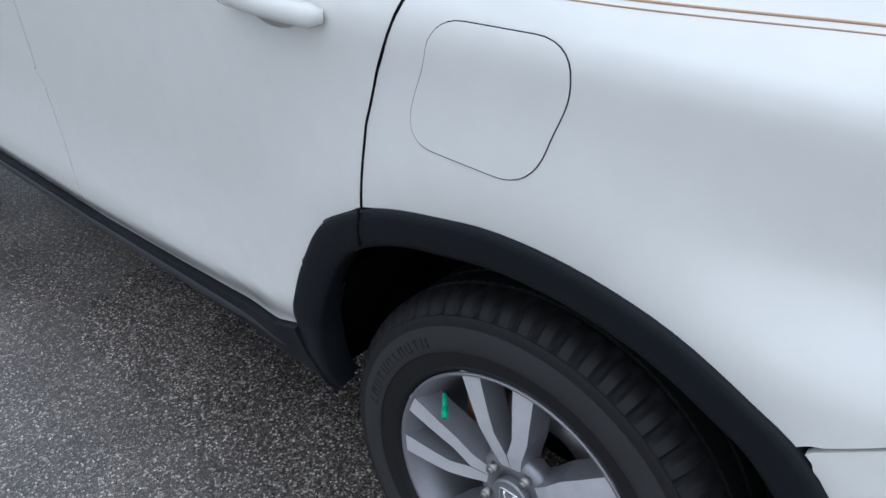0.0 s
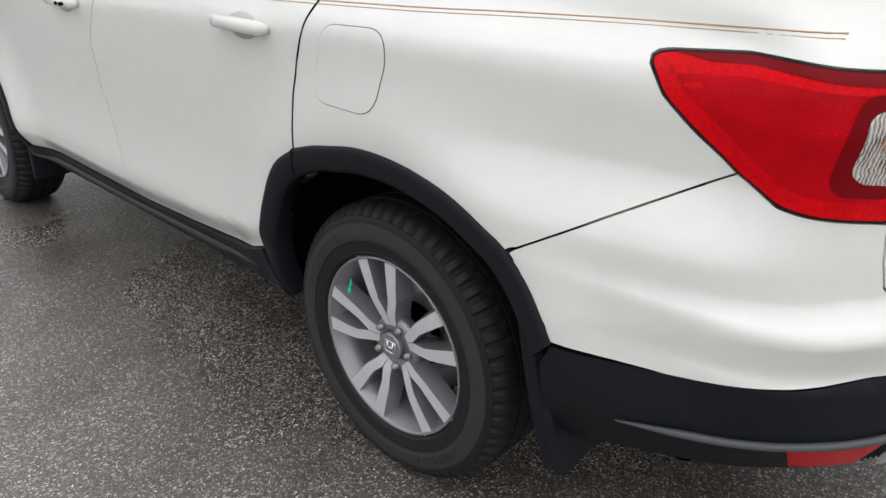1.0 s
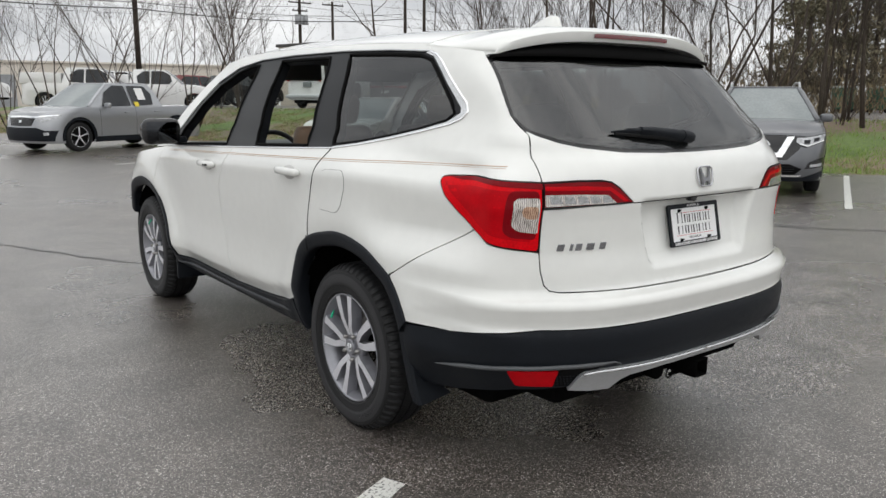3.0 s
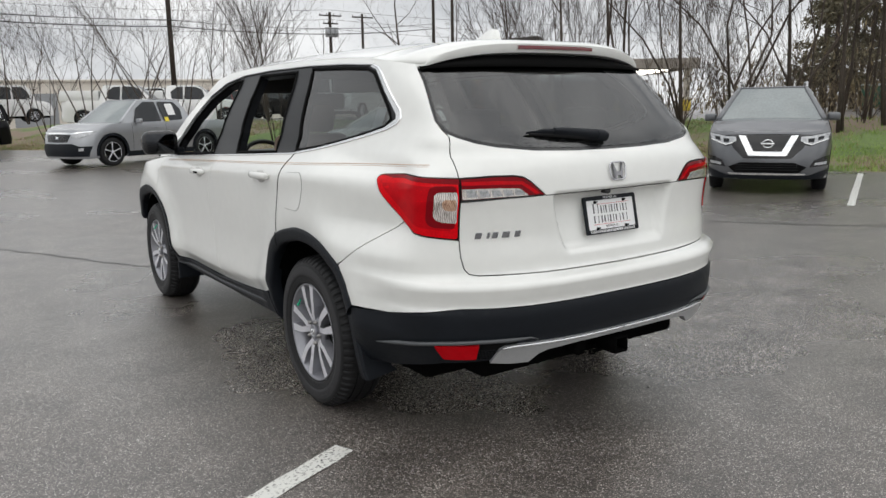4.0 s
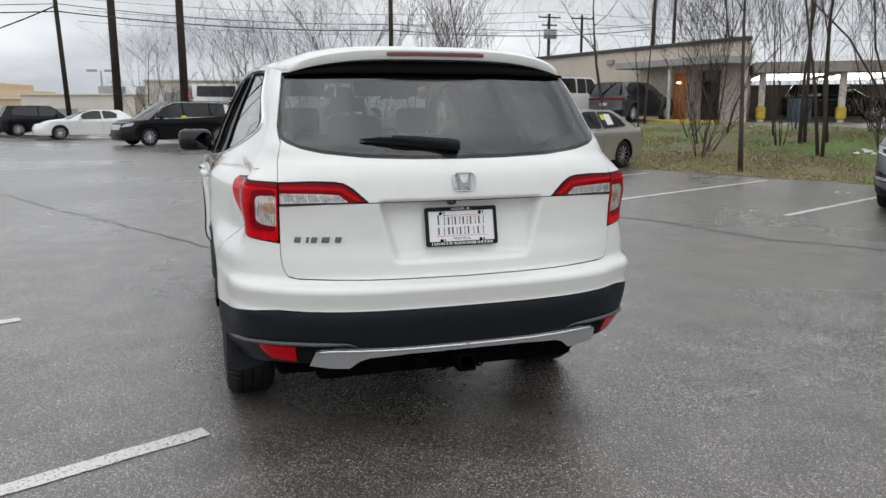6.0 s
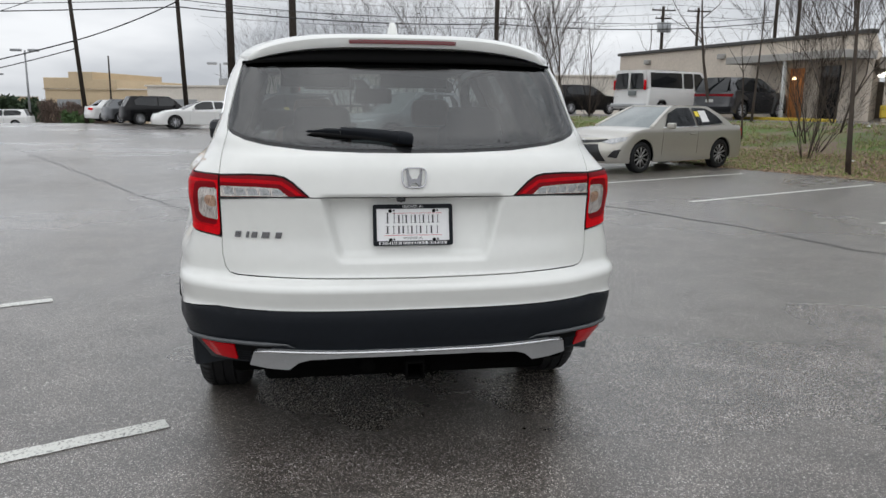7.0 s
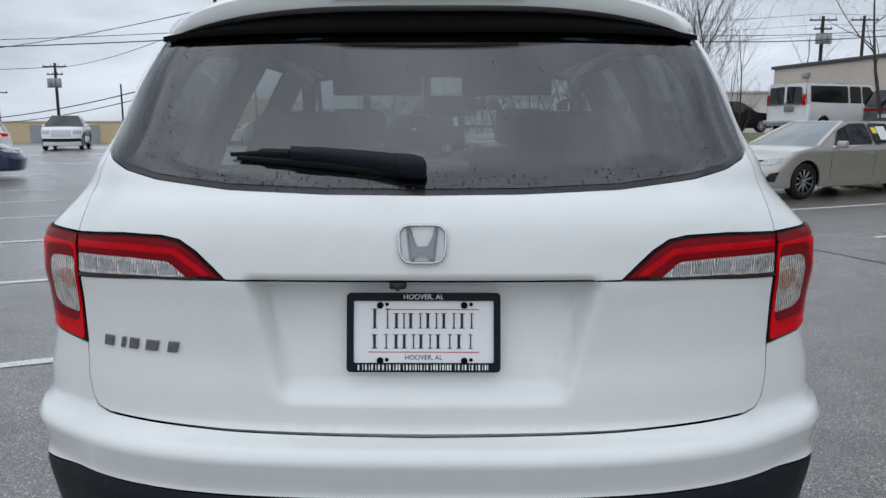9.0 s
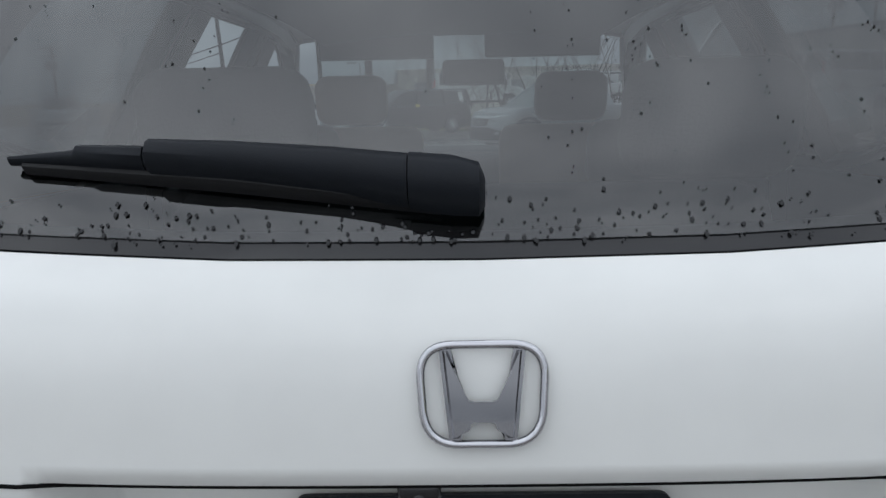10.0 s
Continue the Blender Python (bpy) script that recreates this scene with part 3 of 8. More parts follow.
# grey lighter than the cladding, for the light caught along the sill ledge
SILL_EDGE = material("lit_sill_edge", (0.030, 0.033, 0.038), 0.45, spec=0.3, vary=0.15)


def arch_trim(hy, a0, a1, n=72):
    """A moulded band round a wheel opening, with a turned-in lip."""
    outer, inner = arc(hy, 0.002, a0, a1, n), arc(hy, -0.066, a0 * 1.05, a1 * 1.02, n)
    prof = [(0.0, -0.020), (0.0, 0.004), (0.05, 0.0085), (0.22, 0.0105), (0.5, 0.011), (0.78, 0.0095), (0.94, 0.0055), (1.0, -0.002), (1.0, -0.052)]
    for sg in (-1, 1):
        bm = bmesh.new()
        rows = []
        for o, i in zip(outer, inner):
            q = [HS.at(("y", o[1] + (i[1] - o[1]) * t, o[2] + (i[2] - o[2]) * t)) for t, _ in prof]
            a, b = np.array([p[0] * sg for p in q]), np.array([p[1] for p in q])
            P = HS.place(a, b) + HS.normal(a, b) * np.array([[l] for _, l in prof])
            rows.append([bm.verts.new(p) for p in P])
        for u, v in zip(rows[:-1], rows[1:]):
            for k in range(len(prof) - 1):
                bm.faces.new((u[k], u[k + 1], v[k + 1], v[k]))
        part("wheel_arch_trim", fix(bm), PLASTIC, hero, angle=50)


arch_trim(HUB_R, -64, 91)
arch_trim(HUB_F, -88, 62)
# joint across the rear arch trim
for sg in (-1, 1):
    bm = bmesh.new()
    c = HS.chain(ys((1.470, 0.838), (1.478, 0.80), (1.480, 0.768)), 0.02)
    P = HS.place(np.array([p[0] * sg for p in c]), np.array([p[1] for p in c])) + HS.normal(np.array([p[0] * sg for p in c]), np.array([p[1] for p in c])) * 0.0105
    tube(bm, P, 0.0022, 6)
    part("trim_joint", bm, GAP, hero)


def both(half_pts):
    """A closed outline over the tail from its right half, which runs from the middle round to the middle."""
    c = HS.chain(half_pts)
    return unique(c + [(-s, z) for s, z in c[::-1]])


bumper = thing("rear_bumper", "", "")
bumper.parent = hero
skin("bumper_cover", patch(inset(both(rev(TAIL_LOW) + rev(LAMP_BELOW)[1:] + BUMP_SEAM[1:] + arc(HUB_R, 0.0, A_SEAM, A_BUMP, 8)[1:-1] + ys((0.679, 0.618)) + rev(WHITE_LOW)[1:]), 0.0022), 0.018, HS.place, HS.normal), PEARL, bumper)
skin("lower_cover", patch(inset(both(WHITE_LOW + ys((0.70, 0.56), (0.70, 0.42), (0.66, 0.350), (0.52, 0.365), (0.36, 0.400)) + xs((0.78, 0.422), (0.70, 0.432), (0.63, 0.440), (0.56, 0.50), (0.0, 0.505))), 0.0015), 0.02, HS.place, HS.normal, 0.03, -0.003), PLASTIC, bumper, "matt black plastic lower bumper")


def ribbon(name, pts, r, mat, parent, sides=(-1, 1), lift=0.0, flat=1.0, n=8, step=0.025, taper=False):
    """A bead along a line on the shell."""
    c = HS.chain(pts, step) if isinstance(pts[0][0], str) else pts
    for sg in sides:
        s, z = np.array([p[0] * sg for p in c]), np.array([p[1] for p in c])
        P = HS.place(s, z) + HS.normal(s, z) * lift
        bm = bmesh.new()
        rr = [r * min(1, 0.25 + 5 * min(i, len(c) - 1 - i) / len(c)) for i in range(len(c))] if taper else r
        tube(bm, P, rr, n, flat=flat)
        part(name, fix(bm), mat, parent)


ribbon("sill_ledge", ys((1.66, 0.424), (1.95, 0.392), (2.6, 0.370), (3.54, 0.372)), 0.016, SILL_EDGE, hero, lift=0.008, taper=True, n=14)
ribbon("trim_bead", ys((0.54, 0.484), (0.40, 0.508)) + xs((0.82, 0.530), (0.70, 0.536), (0.50, 0.537), (0.465, 0.524)), 0.0085, material("dark_grey_trim", (0.075, 0.08, 0.085), 0.4, vary=0.1), bumper, lift=0.003, taper=True)
panel("reflector", rounded([HS.at(q) for q in xs((0.838, 0.518), (0.700, 0.522), (0.690, 0.452), (0.79, 0.452))], 0.008), MID_RED, bumper, step=0.012, gap=0, rim=0.008, lift=0.006, label="red rear reflector")
panel("mesh_grille", xs((0.695, 0.522), (0.55, 0.526), (0.60, 0.45), (0.688, 0.45)), GAP, bumper, step=0.02, gap=0, rim=0.004, lift=0.001)
for sg in (-1, 1):
    bm = bmesh.new()
    for i in range(5):
        for j in range(6):
            x, z = 0.640 + 0.011 * j + 0.005 * (i % 2), 0.450 + 0.011 * i
            s = HS.sx(x, z) * sg
            p = HS.place(np.array([s]), np.array([z]))[0]
            box(bm, (p[0], p[1] - 0.001, p[2]), (0.007, 0.003, 0.006))
    tagged(part("grille_cells", bm, PLASTIC, bumper), kind="stuff")
# silver lower garnish
SK = xs((0.0, 0.507), (0.30, 0.508), (0.56, 0.514), (0.605, 0.512), (0.622, 0.500), (0.640, 0.440), (0.565, 0.430), (0.488, 0.428), (0.450, 0.462), (0.41, 0.476), (0.25, 0.485), (0.0, 0.486))
skin("skid_garnish", patch(both(SK), 0.015, HS.place, HS.normal, 0.03, 0.014), SATIN_SILVER, bumper, "satin silver lower garnish")

# brighter bead on the garnish's top edge, its highlight put into the colour
ribbon("garnish_highlight", xs((0.0, 0.506), (0.30, 0.507), (0.56, 0.512), (0.612, 0.506)), 0.0062, BRIGHT_TRIM, bumper, lift=0.0125)

# ---- tailgate ----
tailgate = thing("tailgate", "", "")
tailgate.parent = hero
LAMP_IN_TOP = xs((0.739, 1.181), (0.62, 1.186), (0.53, 1.184), (0.492, 1.177), (0.458, 1.156), (0.395, 1.099))
LAMP_IN_LOW = xs((0.395, 1.099), (0.55, 1.098), (0.739, 1.088))
GLASS_LOW = xs((0.0, 1.266), (0.20, 1.268), (0.40, 1.276), (0.56, 1.294), (0.64, 1.312), (0.69, 1.333), (0.712, 1.352))
outer = HS.chain(GLASS_LOW + xs((0.712, 1.335)) + TAIL_UP[1:])
rest = HS.chain(rev(LAMP_IN_TOP)[::-1] + LAMP_IN_LOW[1:] + xs((0.739, 0.936)) + TAIL_LOW[1:])
c = outer + rest[1:]
skin("tailgate_panel", patch(inset(unique(c + [(-s, z) for s, z in c[::-1]]), 0.0022), 0.014, HS.place, HS.normal), PEARL, tailgate)
# rear window: glass, black frit border and rim
gl = HS.chain(GLASS_LOW + xs((0.717, 1.40), (0.700, 1.48), (0.672, 1.60), (0.655, 1.625), (0.4, 1.64), (0.0, 1.645)))
gpoly = unique(gl + [(-s, z) for s, z in gl[::-1]])
skin("rear_window", patch(inset(gpoly, 0.012), 0.03, HS.place, HS.normal, 0.004, -0.002), TINT, tailgate, "dark tinted rear window with raindrops")
rim_in = inset(gpoly, 0.020)
skin("window_border", patch(inset(gpoly, 0.001), 0.02, HS.place, HS.normal, 0.01, -0.004, [rim_in]), GLOSS_BLACK, tailgate)
# crease shadow line over the plate, painted in as a thin dark bead
ribbon("crease_shadow", xs((0.0, 1.0985), (0.30, 1.0985), (0.396, 1.099)), 0.0018, GAP, tailgate, lift=0.0)
# tail lamps: outer lens on the body, inner lens on the tailgate
def lens_pair():
    for sg in (-1, 1):
        lamp = thing("tail_lamp", "", "")
        lamp.parent = hero
        c = unique(HS.chain(LAMP_TOP + LAMP_LOW[1:] + LAMP_BELOW[1:] + xs((0.739, 1.05), (0.739, 1.181)))[:-1])
        P = lambda d: [(s * sg, z) for s, z in inset(c, d)]
        skin("lamp_rim", patch(P(0.0015), 0.02, HS.place, HS.normal, 0.02, 0.0015), LAMP_EDGE, lamp)
        skin("red_lens", patch(rounded(P(0.0058), 0.014, 3), 0.02, HS.place, HS.normal, 0.006, 0.0042), RED_LENS, lamp, "bright red tail lamp lens")
        mid = [v for v in P(0.034) if abs(v[0]) > 0]
        skin("light_chamber", patch(rounded(mid, 0.012, 3), 0.02, HS.place, HS.normal, 0.0, 0.0047), MID_RED, lamp)
        top = HS.chain(LAMP_TOP)
        band = [(s, z - 0.005) for s, z in top[:-2]] + [(s, z - 0.024 + 0.012 * i / len(top)) for i, (s, z) in reversed(list(enumerate(top[:-4])))]
        skin("lamp_top_band", patch([(s * sg, z) for s, z in unique(band)], 0.02, HS.place, HS.normal, 0.0, 0.0050), DEEP_RED, lamp)
        # reversing lamp in a dark red surround
        q = [HS.at(v) for v in xs((0.75, 1.152), (0.834, 1.152), (0.846, 1.10), (0.844, 1.01), (0.826, 0.990), (0.752, 0.982))]
        skin("lamp_surround", patch([(s * sg, z) for s, z in rounded(q, 0.02)], 0.018, HS.place, HS.normal, 0.0, 0.0052), DEEP_RED, lamp)
        q = [HS.at(v) for v in xs((0.748, 1.128), (0.812, 1.128), (0.824, 1.115), (0.824, 1.03), (0.805, 1.012), (0.748, 1.004))]
        skin("reversing_lens", patch([(s * sg, z) for s, z in rounded(q, 0.012)], 0.012, HS.place, HS.normal, 0.0, 0.0057), CLEAR_LENS, lamp, "clear reversing lamp")
        q = [HS.at(v) for v in xs((0.752, 1.098), (0.790, 1.100), (0.800, 1.088), (0.796, 1.066), (0.780, 1.056), (0.752, 1.056))]
        skin("amber_bulb", patch([(s * sg, z) for s, z in rounded(q, 0.012)], 0.012, HS.place, HS.normal, 0.0, 0.0062), AMBER, lamp)
        inner = thing("inner_lamp", "", "")
        inner.parent = tailgate
        c2 = unique(HS.chain(rev(rev(LAMP_IN_TOP)) + LAMP_IN_LOW[1:] + xs((0.739, 1.181)))[:-1])
        P = lambda d: [(s * sg, z) for s, z in inset(c2, d)]
        skin("lamp_rim", patch(P(0.0015), 0.02, HS.place, HS.normal, 0.02, 0.0015), LAMP_EDGE, inner)
        skin("red_lens", patch(P(0.006), 0.014, HS.place, HS.normal, 0.006, 0.0042), DEEP_RED, inner, "deep red inner tail lamp")
        q = [HS.at(v) for v in xs((0.733, 1.167), (0.60, 1.166), (0.50, 1.160), (0.45, 1.128), (0.425, 1.108), (0.445, 1.108), (0.505, 1.148), (0.60, 1.152), (0.733, 1.153))]
        skin("light_bar", patch([(s * sg, z) for s, z in q], 0.012, HS.place, HS.normal, 0.0, 0.0047), MID_RED, inner)
        q = [HS.at(v) for v in xs((0.733, 1.139), (0.60, 1.138), (0.515, 1.133), (0.475, 1.103), (0.60, 1.103), (0.733, 1.098))]
        skin("clear_strip", patch([(s * sg, z) for s, z in rounded(q, 0.006)], 0.012, HS.place, HS.normal, 0.0, 0.0052), CLEAR_LENS, inner, "clear indicator strip")
        # reflector cups behind the clear strip, a dark lip below it
        for i in range(5):
            x0, x1 = 0.722 - 0.046 * i, 0.722 - 0.046 * i - 0.034
            top = 1.134 - 0.0012 * i
            q = [HS.at(v) for v in xs((x0, top), (x1, top - 0.001), (x1 - 0.010, 1.108), (x0 - 0.006, 1.106))]
            skin("light_cell", patch([(s * sg, z) for s, z in rounded(q, 0.004, 3)], 0.012, HS.place, HS.normal, 0.0, 0.0058), LIGHT_CELL, inner)
        q = [HS.at(v) for v in xs((0.737, 1.097), (0.60, 1.102), (0.45, 1.104), (0.45, 1.0995), (0.60, 1.0975), (0.737, 1.089))]
        skin("lamp_lip", patch([(s * sg, z) for s, z in q], 0.02, HS.place, HS.normal, 0.0, 0.0056), GLOSS_BLACK, inner)


lens_pair()
# plate, frame and lettering bars
plate = thing("number_plate", "white plate with black print in a black frame", "number plate")
PL = Matrix.Translation((0, 0.114, 0.986)) @ Matrix.Rotation(radians(90 - 12), 4, "X")
plate.matrix_basis = PL
bm = bmesh.new()
prism(bm, rounded([(-0.152, -0.076), (0.152, -0.076), (0.152, 0.076), (-0.152, 0.076)], 0.01), -0.002, 0.001)
part("plate_sheet", fix(bm), WHITE_PLATE, plate, smooth=False)
bm = bmesh.new()
outer_r = rounded([(-0.157, -0.081), (0.157, -0.081), (0.157, 0.081), (-0.157, 0.081)], 0.010)
inner_r = rounded([(-0.143, -0.062), (0.143, -0.062), (0.143, 0.064), (-0.143, 0.064)], 0.004)
lo = [[bm.verts.new((x, y, z)) for x, y in l] for l, z in ((outer_r, -0.004), (outer_r, 0.005), (inner_r, 0.006), (inner_r, 0.0))]
for a, b in zip(lo[:-1], lo[1:]):
    for i in range(len(a)):
        bm.faces.new((a[i], a[(i + 1) % len(a)], b[(i + 1) % len(b)], b[i]))
part("plate_frame", fix(bm), PLASTIC, plate, "black plastic plate frame", smooth=False)


def bars(widths, total, height, slant=0.0, bold=0.28):
    """Unlettered bars for a word: one or two uprights for every sign."""
    bm = bmesh.new()
    span = sum(widths)
    x = -total / 2
    for i, w in enumerate(widths):
        cw = total * w / span * 0.74
        t = height * bold
        for a in ((0.0, cw - t * 0.5) if w > 0.6 else (0.0,)):
            q = [(a, 0), (a + t, 0), (a + t, height), (a, height)]
            prism(bm, [(x + u + slant * v, v) for u, v in q], 0, 0.0012)
            t *= 0.5
        x += total * w / span
    return fix(bm)


# two lines of print, one bar for each stroke
for widths, total, height, y in (([1.3, 0.8, 1, 0.9, 1.05, 1], 0.215, 0.031, 0.008), ([1, 0.45, 0.8, 0.8, 1, 1], 0.215, 0.029, -0.033)):
    x = -total / 2
    for i, w in enumerate(widths):
        cw = total * w / sum(widths)
        tall = height * (1.3 if i == 0 and y > 0 else 1.0)
        for u, t in (((0.10, 0.0056), (0.70, 0.0026)) if w > 0.6 else ((0.30, 0.0058),)):
            bm = bmesh.new()
            xa = x + cw * u
            for q in ((xa, y, t, tall), (xa - 0.003, y, t + 0.006, 0.0014), (xa - 0.003, y + tall - 0.0014, t + 0.006, 0.0014)):
                prism(bm, [(q[0], q[1]), (q[0] + q[2], q[1]), (q[0] + q[2], q[1] + q[3]), (q[0], q[1] + q[3])], 0.0012, 0.0024)
            part("print_bar", fix(bm), BLACK_PRINT, plate, smooth=False)
        x += cw
bm = bmesh.new()
for y, x0 in ((0.0455, -0.078), (-0.041, -0.113)):
    prism(bm, [(x0, y), (0.113, y), (0.113, y + 0.0016), (x0, y + 0.0016)], 0.0012, 0.002)
part("print_rule", fix(bm), RED_PRINT, plate, smooth=False)
for txt, size, y, z, mat in (("HOOVER, AL", 0.0145, 0.0675, 0.0058, WHITE_PRINT), ("HOOVER, AL", 0.0135, -0.0555, 0.0014, BLACK_PRINT)):
    o = new("lettering", letters(txt, size, 0.0004))
    o.data.materials.append(mat)
    o.parent = plate
    o.location = (0, y, z)
o = part("frame_bars", bars([1.1, .9, 1, .6, 1, 1, .4, 1.1, .5, .8, .8, .9, 1, .4, .9, .7, .4, 1.2, 1, 1, 1, .9, .7], 0.268, 0.011, 0, 0.3), WHITE_PRINT, plate, smooth=False)
o.location = (0, -0.0765, 0.0056)
tagged(o, kind="stuff")
for x, y in ((-0.089, 0.055), (0.083, 0.055), (-0.089, -0.058), (0.083, -0.058)):
    bm = bmesh.new()
    rod(bm, (x, y, 0), (x, y, 0.006), 0.0075, 0.006, 12)
    rod(bm, (x + 0.014, y + 0.002, 0.0012), (x + 0.014, y + 0.002, 0.003), 0.004, 0.003, 8)
    part("plate_screw", bm, GAP, plate)
# reversing camera under the crease
bm = bmesh.new()
box(bm, (-0.05, 0.098, 1.090), (0.034, 0.03, 0.018), 0.005)
rod(bm, (-0.05, 0.084, 1.084), (-0.05, 0.092, 1.087), 0.006, 0.007, 12)
part("reversing_camera", bm, GLOSS_BLACK, tailgate)


def on_tail(x, z, lift=0.0):
    s = HS.sx(abs(x), z) * (1 if x >= 0 else -1)
    p, n = HS.place(np.array([s]), np.array([z]))[0], HS.normal(np.array([s]), np.array([z]))[0]
    return Vector(p + n * lift), Vector(n)


def on_frame(x, z, lift=0.0):
    """A frame on the tail: right, up along the skin, outwards."""
    p, n = on_tail(x, z, lift)
    r = Vector((0, 0, 1)).cross(n).normalized()
    u = n.cross(r)
    return Matrix(((r.x, u.x, n.x, p.x), (r.y, u.y, n.y, p.y), (r.z, u.z, n.z, p.z), (0, 0, 0, 1)))


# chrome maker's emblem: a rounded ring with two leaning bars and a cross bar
# chrome of bars and ring darkened in colour for the dark ground it mirrors
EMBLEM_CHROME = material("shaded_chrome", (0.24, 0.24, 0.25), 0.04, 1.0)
emblem = thing("tailgate_emblem", "", "")
emblem.parent = tailgate
emblem.matrix_basis = on_frame(0.0, 1.1725, 0.004)
ring = rounded([(-0.0432, -0.0370), (0.0432, -0.0370), (0.0478, 0.0370), (-0.0478, 0.0370)], 0.026, 10)
bm = bmesh.new()
tube(bm, [(x, y, 0.003) for x, y in ring], 0.0034, 10, closed=True)
part("ring", fix(bm), material("shaded_ring_chrome", (0.52, 0.52, 0.54), 0.05, 1.0), emblem, "chrome emblem ring")
bm = bmesh.new()
half = [(0.0250, -0.0350), (0.0325, 0.0350), (0.0235, 0.0350), (0.0172, 0.000), (0.0135, -0.0072), (0.0070, -0.0092)]
low = [(0.0070, -0.0160), (0.0120, -0.0180), (0.0145, -0.0245), (0.0164, -0.0350)]
prism(bm, half + [(-x, y) for x, y in half[::-1]] + [(-x, y) for x, y in low[::-1]] + low, -0.002, 0.0085)
bmesh.ops.bevel(bm, geom=[e for e in bm.edges if all(v.co.z > 0.008 for v in e.verts)], offset=0.0042, segments=3, affect="EDGES")
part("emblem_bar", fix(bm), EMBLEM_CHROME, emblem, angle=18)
# model badge: five slanted bars in the same darkened chrome
badge = thing("model_badge", "", "")
badge.parent = tailgate
w = [1.05, 0.45, 0.95, 1.25, 1.0]
x = -0.687
for i, k in enumerate(w):
    cw = 0.186 * k / sum(w)
    bm = bmesh.new()
    h = 0.024
    prism(bm, [(0, -h / 2), (cw * 0.62, -h / 2), (cw * 0.62 + 0.006, h / 2), (0.006, h / 2)], 0, 0.004)
    bmesh.ops.bevel(bm, geom=bm.edges[:], offset=0.0011, segments=1, affect="EDGES")
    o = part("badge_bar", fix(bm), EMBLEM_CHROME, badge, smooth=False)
    o.matrix_basis = on_frame(x, 0.953, 0.0005)
    x += cw + 0.002
# wiper: arm cover, blade and pivot cap
wiper = thing("rear_wiper", "", "")
wiper.parent = tailgate


def arm_loft(stations, name, mat):
    """A faceted bar along the glass; stations: (x, z of its middle, height, depth, stand-off)."""
    bm = bmesh.new()
    rings = []
    for x, z, h, d, off in stations:
        f = on_frame(x, z, off)
        prof = [(-0.50, 0.0), (-0.50, 0.55), (-0.30, 0.92), (0.05, 1.0), (0.36, 0.80), (0.50, 0.40), (0.50, 0.0)]
        rings.append([bm.verts.new(f @ Vector((0, a * h, b * d))) for a, b in prof])
    for a, b in zip(rings[:-1], rings[1:]):
        for k in range(7):
            bm.faces.new((a[k], a[(k + 1) % 7], b[(k + 1) % 7], b[k]))
    bm.faces.new(rings[0][::-1])
    bm.faces.new(rings[-1])
    return part(name, fix(bm), mat, wiper, angle=48)


arm_loft([(0.006, 1.3075, 0.022, 0.020, 0.006), (0.001, 1.3075, 0.040, 0.034, 0.006), (-0.020, 1.3100, 0.045, 0.038, 0.006), (-0.055, 1.3130, 0.043, 0.036, 0.008)], "pivot_cap", PLASTIC)
arm_loft([(-0.056, 1.3135, 0.041, 0.034, 0.008), (-0.12, 1.3215, 0.036, 0.032, 0.008), (-0.20, 1.3285, 0.031, 0.029, 0.010), (-0.272, 1.3335, 0.026, 0.026, 0.011), (-0.276, 1.3335, 0.020, 0.018, 0.011)], "wiper_arm", PLASTIC)
arm_loft([(-0.277, 1.3335, 0.020, 0.022, 0.008), (-0.336, 1.3370, 0.016, 0.020, 0.008), (-0.341, 1.3370, 0.013, 0.016, 0.006), (-0.404, 1.3390, 0.006, 0.008, 0.005)], "blade_tip", PLASTIC)
arm_loft([(-0.030, 1.3000, 0.010, 0.014, 0.001), (-0.20, 1.3190, 0.012, 0.016, 0.001), (-0.39, 1.3350, 0.008, 0.010, 0.001)], "wiper_blade", RUBBER)


def raindrops():
    """Beads of rain on the rear window, one joined part."""
    rnd = random.Random(5)
    bm = bmesh.new()
    made = 0
    trails = [(rnd.uniform(-0.68, 0.68), rnd.uniform(-0.05, 0.05), rnd.uniform(1.30, 1.42)) for _ in range(34)]
    while made < 1050:
        k = rnd.random()
        if k < 0.42:
            # run down in broken trails
            x0, lean, foot = rnd.choice(trails)
            z = rnd.uniform(foot, 1.62)
            x = x0 + lean * (1.6 - z) + rnd.gauss(0, 0.004)
            r = rnd.choice((0.0006, 0.0008, 0.0010, 0.0013))
        elif k < 0.72:
            # hang along the foot of the glass
            x, z = rnd.uniform(-0.66, 0.66), 1.275 + abs(rnd.gauss(0, 0.022))
            r = rnd.choice((0.0008, 0.0011, 0.0014, 0.0019))
        else:
            x = rnd.choice((-1, 1)) * (0.68 - abs(rnd.gauss(0, 0.20)))
            z = rnd.uniform(1.28, 1.62)
            r = rnd.choice((0.0006, 0.0008, 0.0011, 0.0015))
        if abs(x + 0.2) < 0.26 and 1.33 < z < 1.52 and rnd.random() < 0.7:
            continue
        if abs(x) > 0.70 - 0.12 * (z - 1.36) / 0.25 or z < 1.277 + 0.10 * max(0, abs(x) - 0.3):
            continue
        f = on_frame(x, z, -0.0012)
        st = rnd.uniform(1.0, 1.8)
        ring = [f @ Vector((r * math.cos(a), r * st * math.sin(a), 0)) for a in (0, 1.05, 2.09, 3.14, 4.19, 5.24)]
        vs = [bm.verts.new(v) for v in ring]
        top = bm.verts.new(f @ Vector((0, -0.2 * r, r * 0.75)))
        for i in range(6):
            bm.faces.new((vs[i], vs[(i + 1) % 6], top))
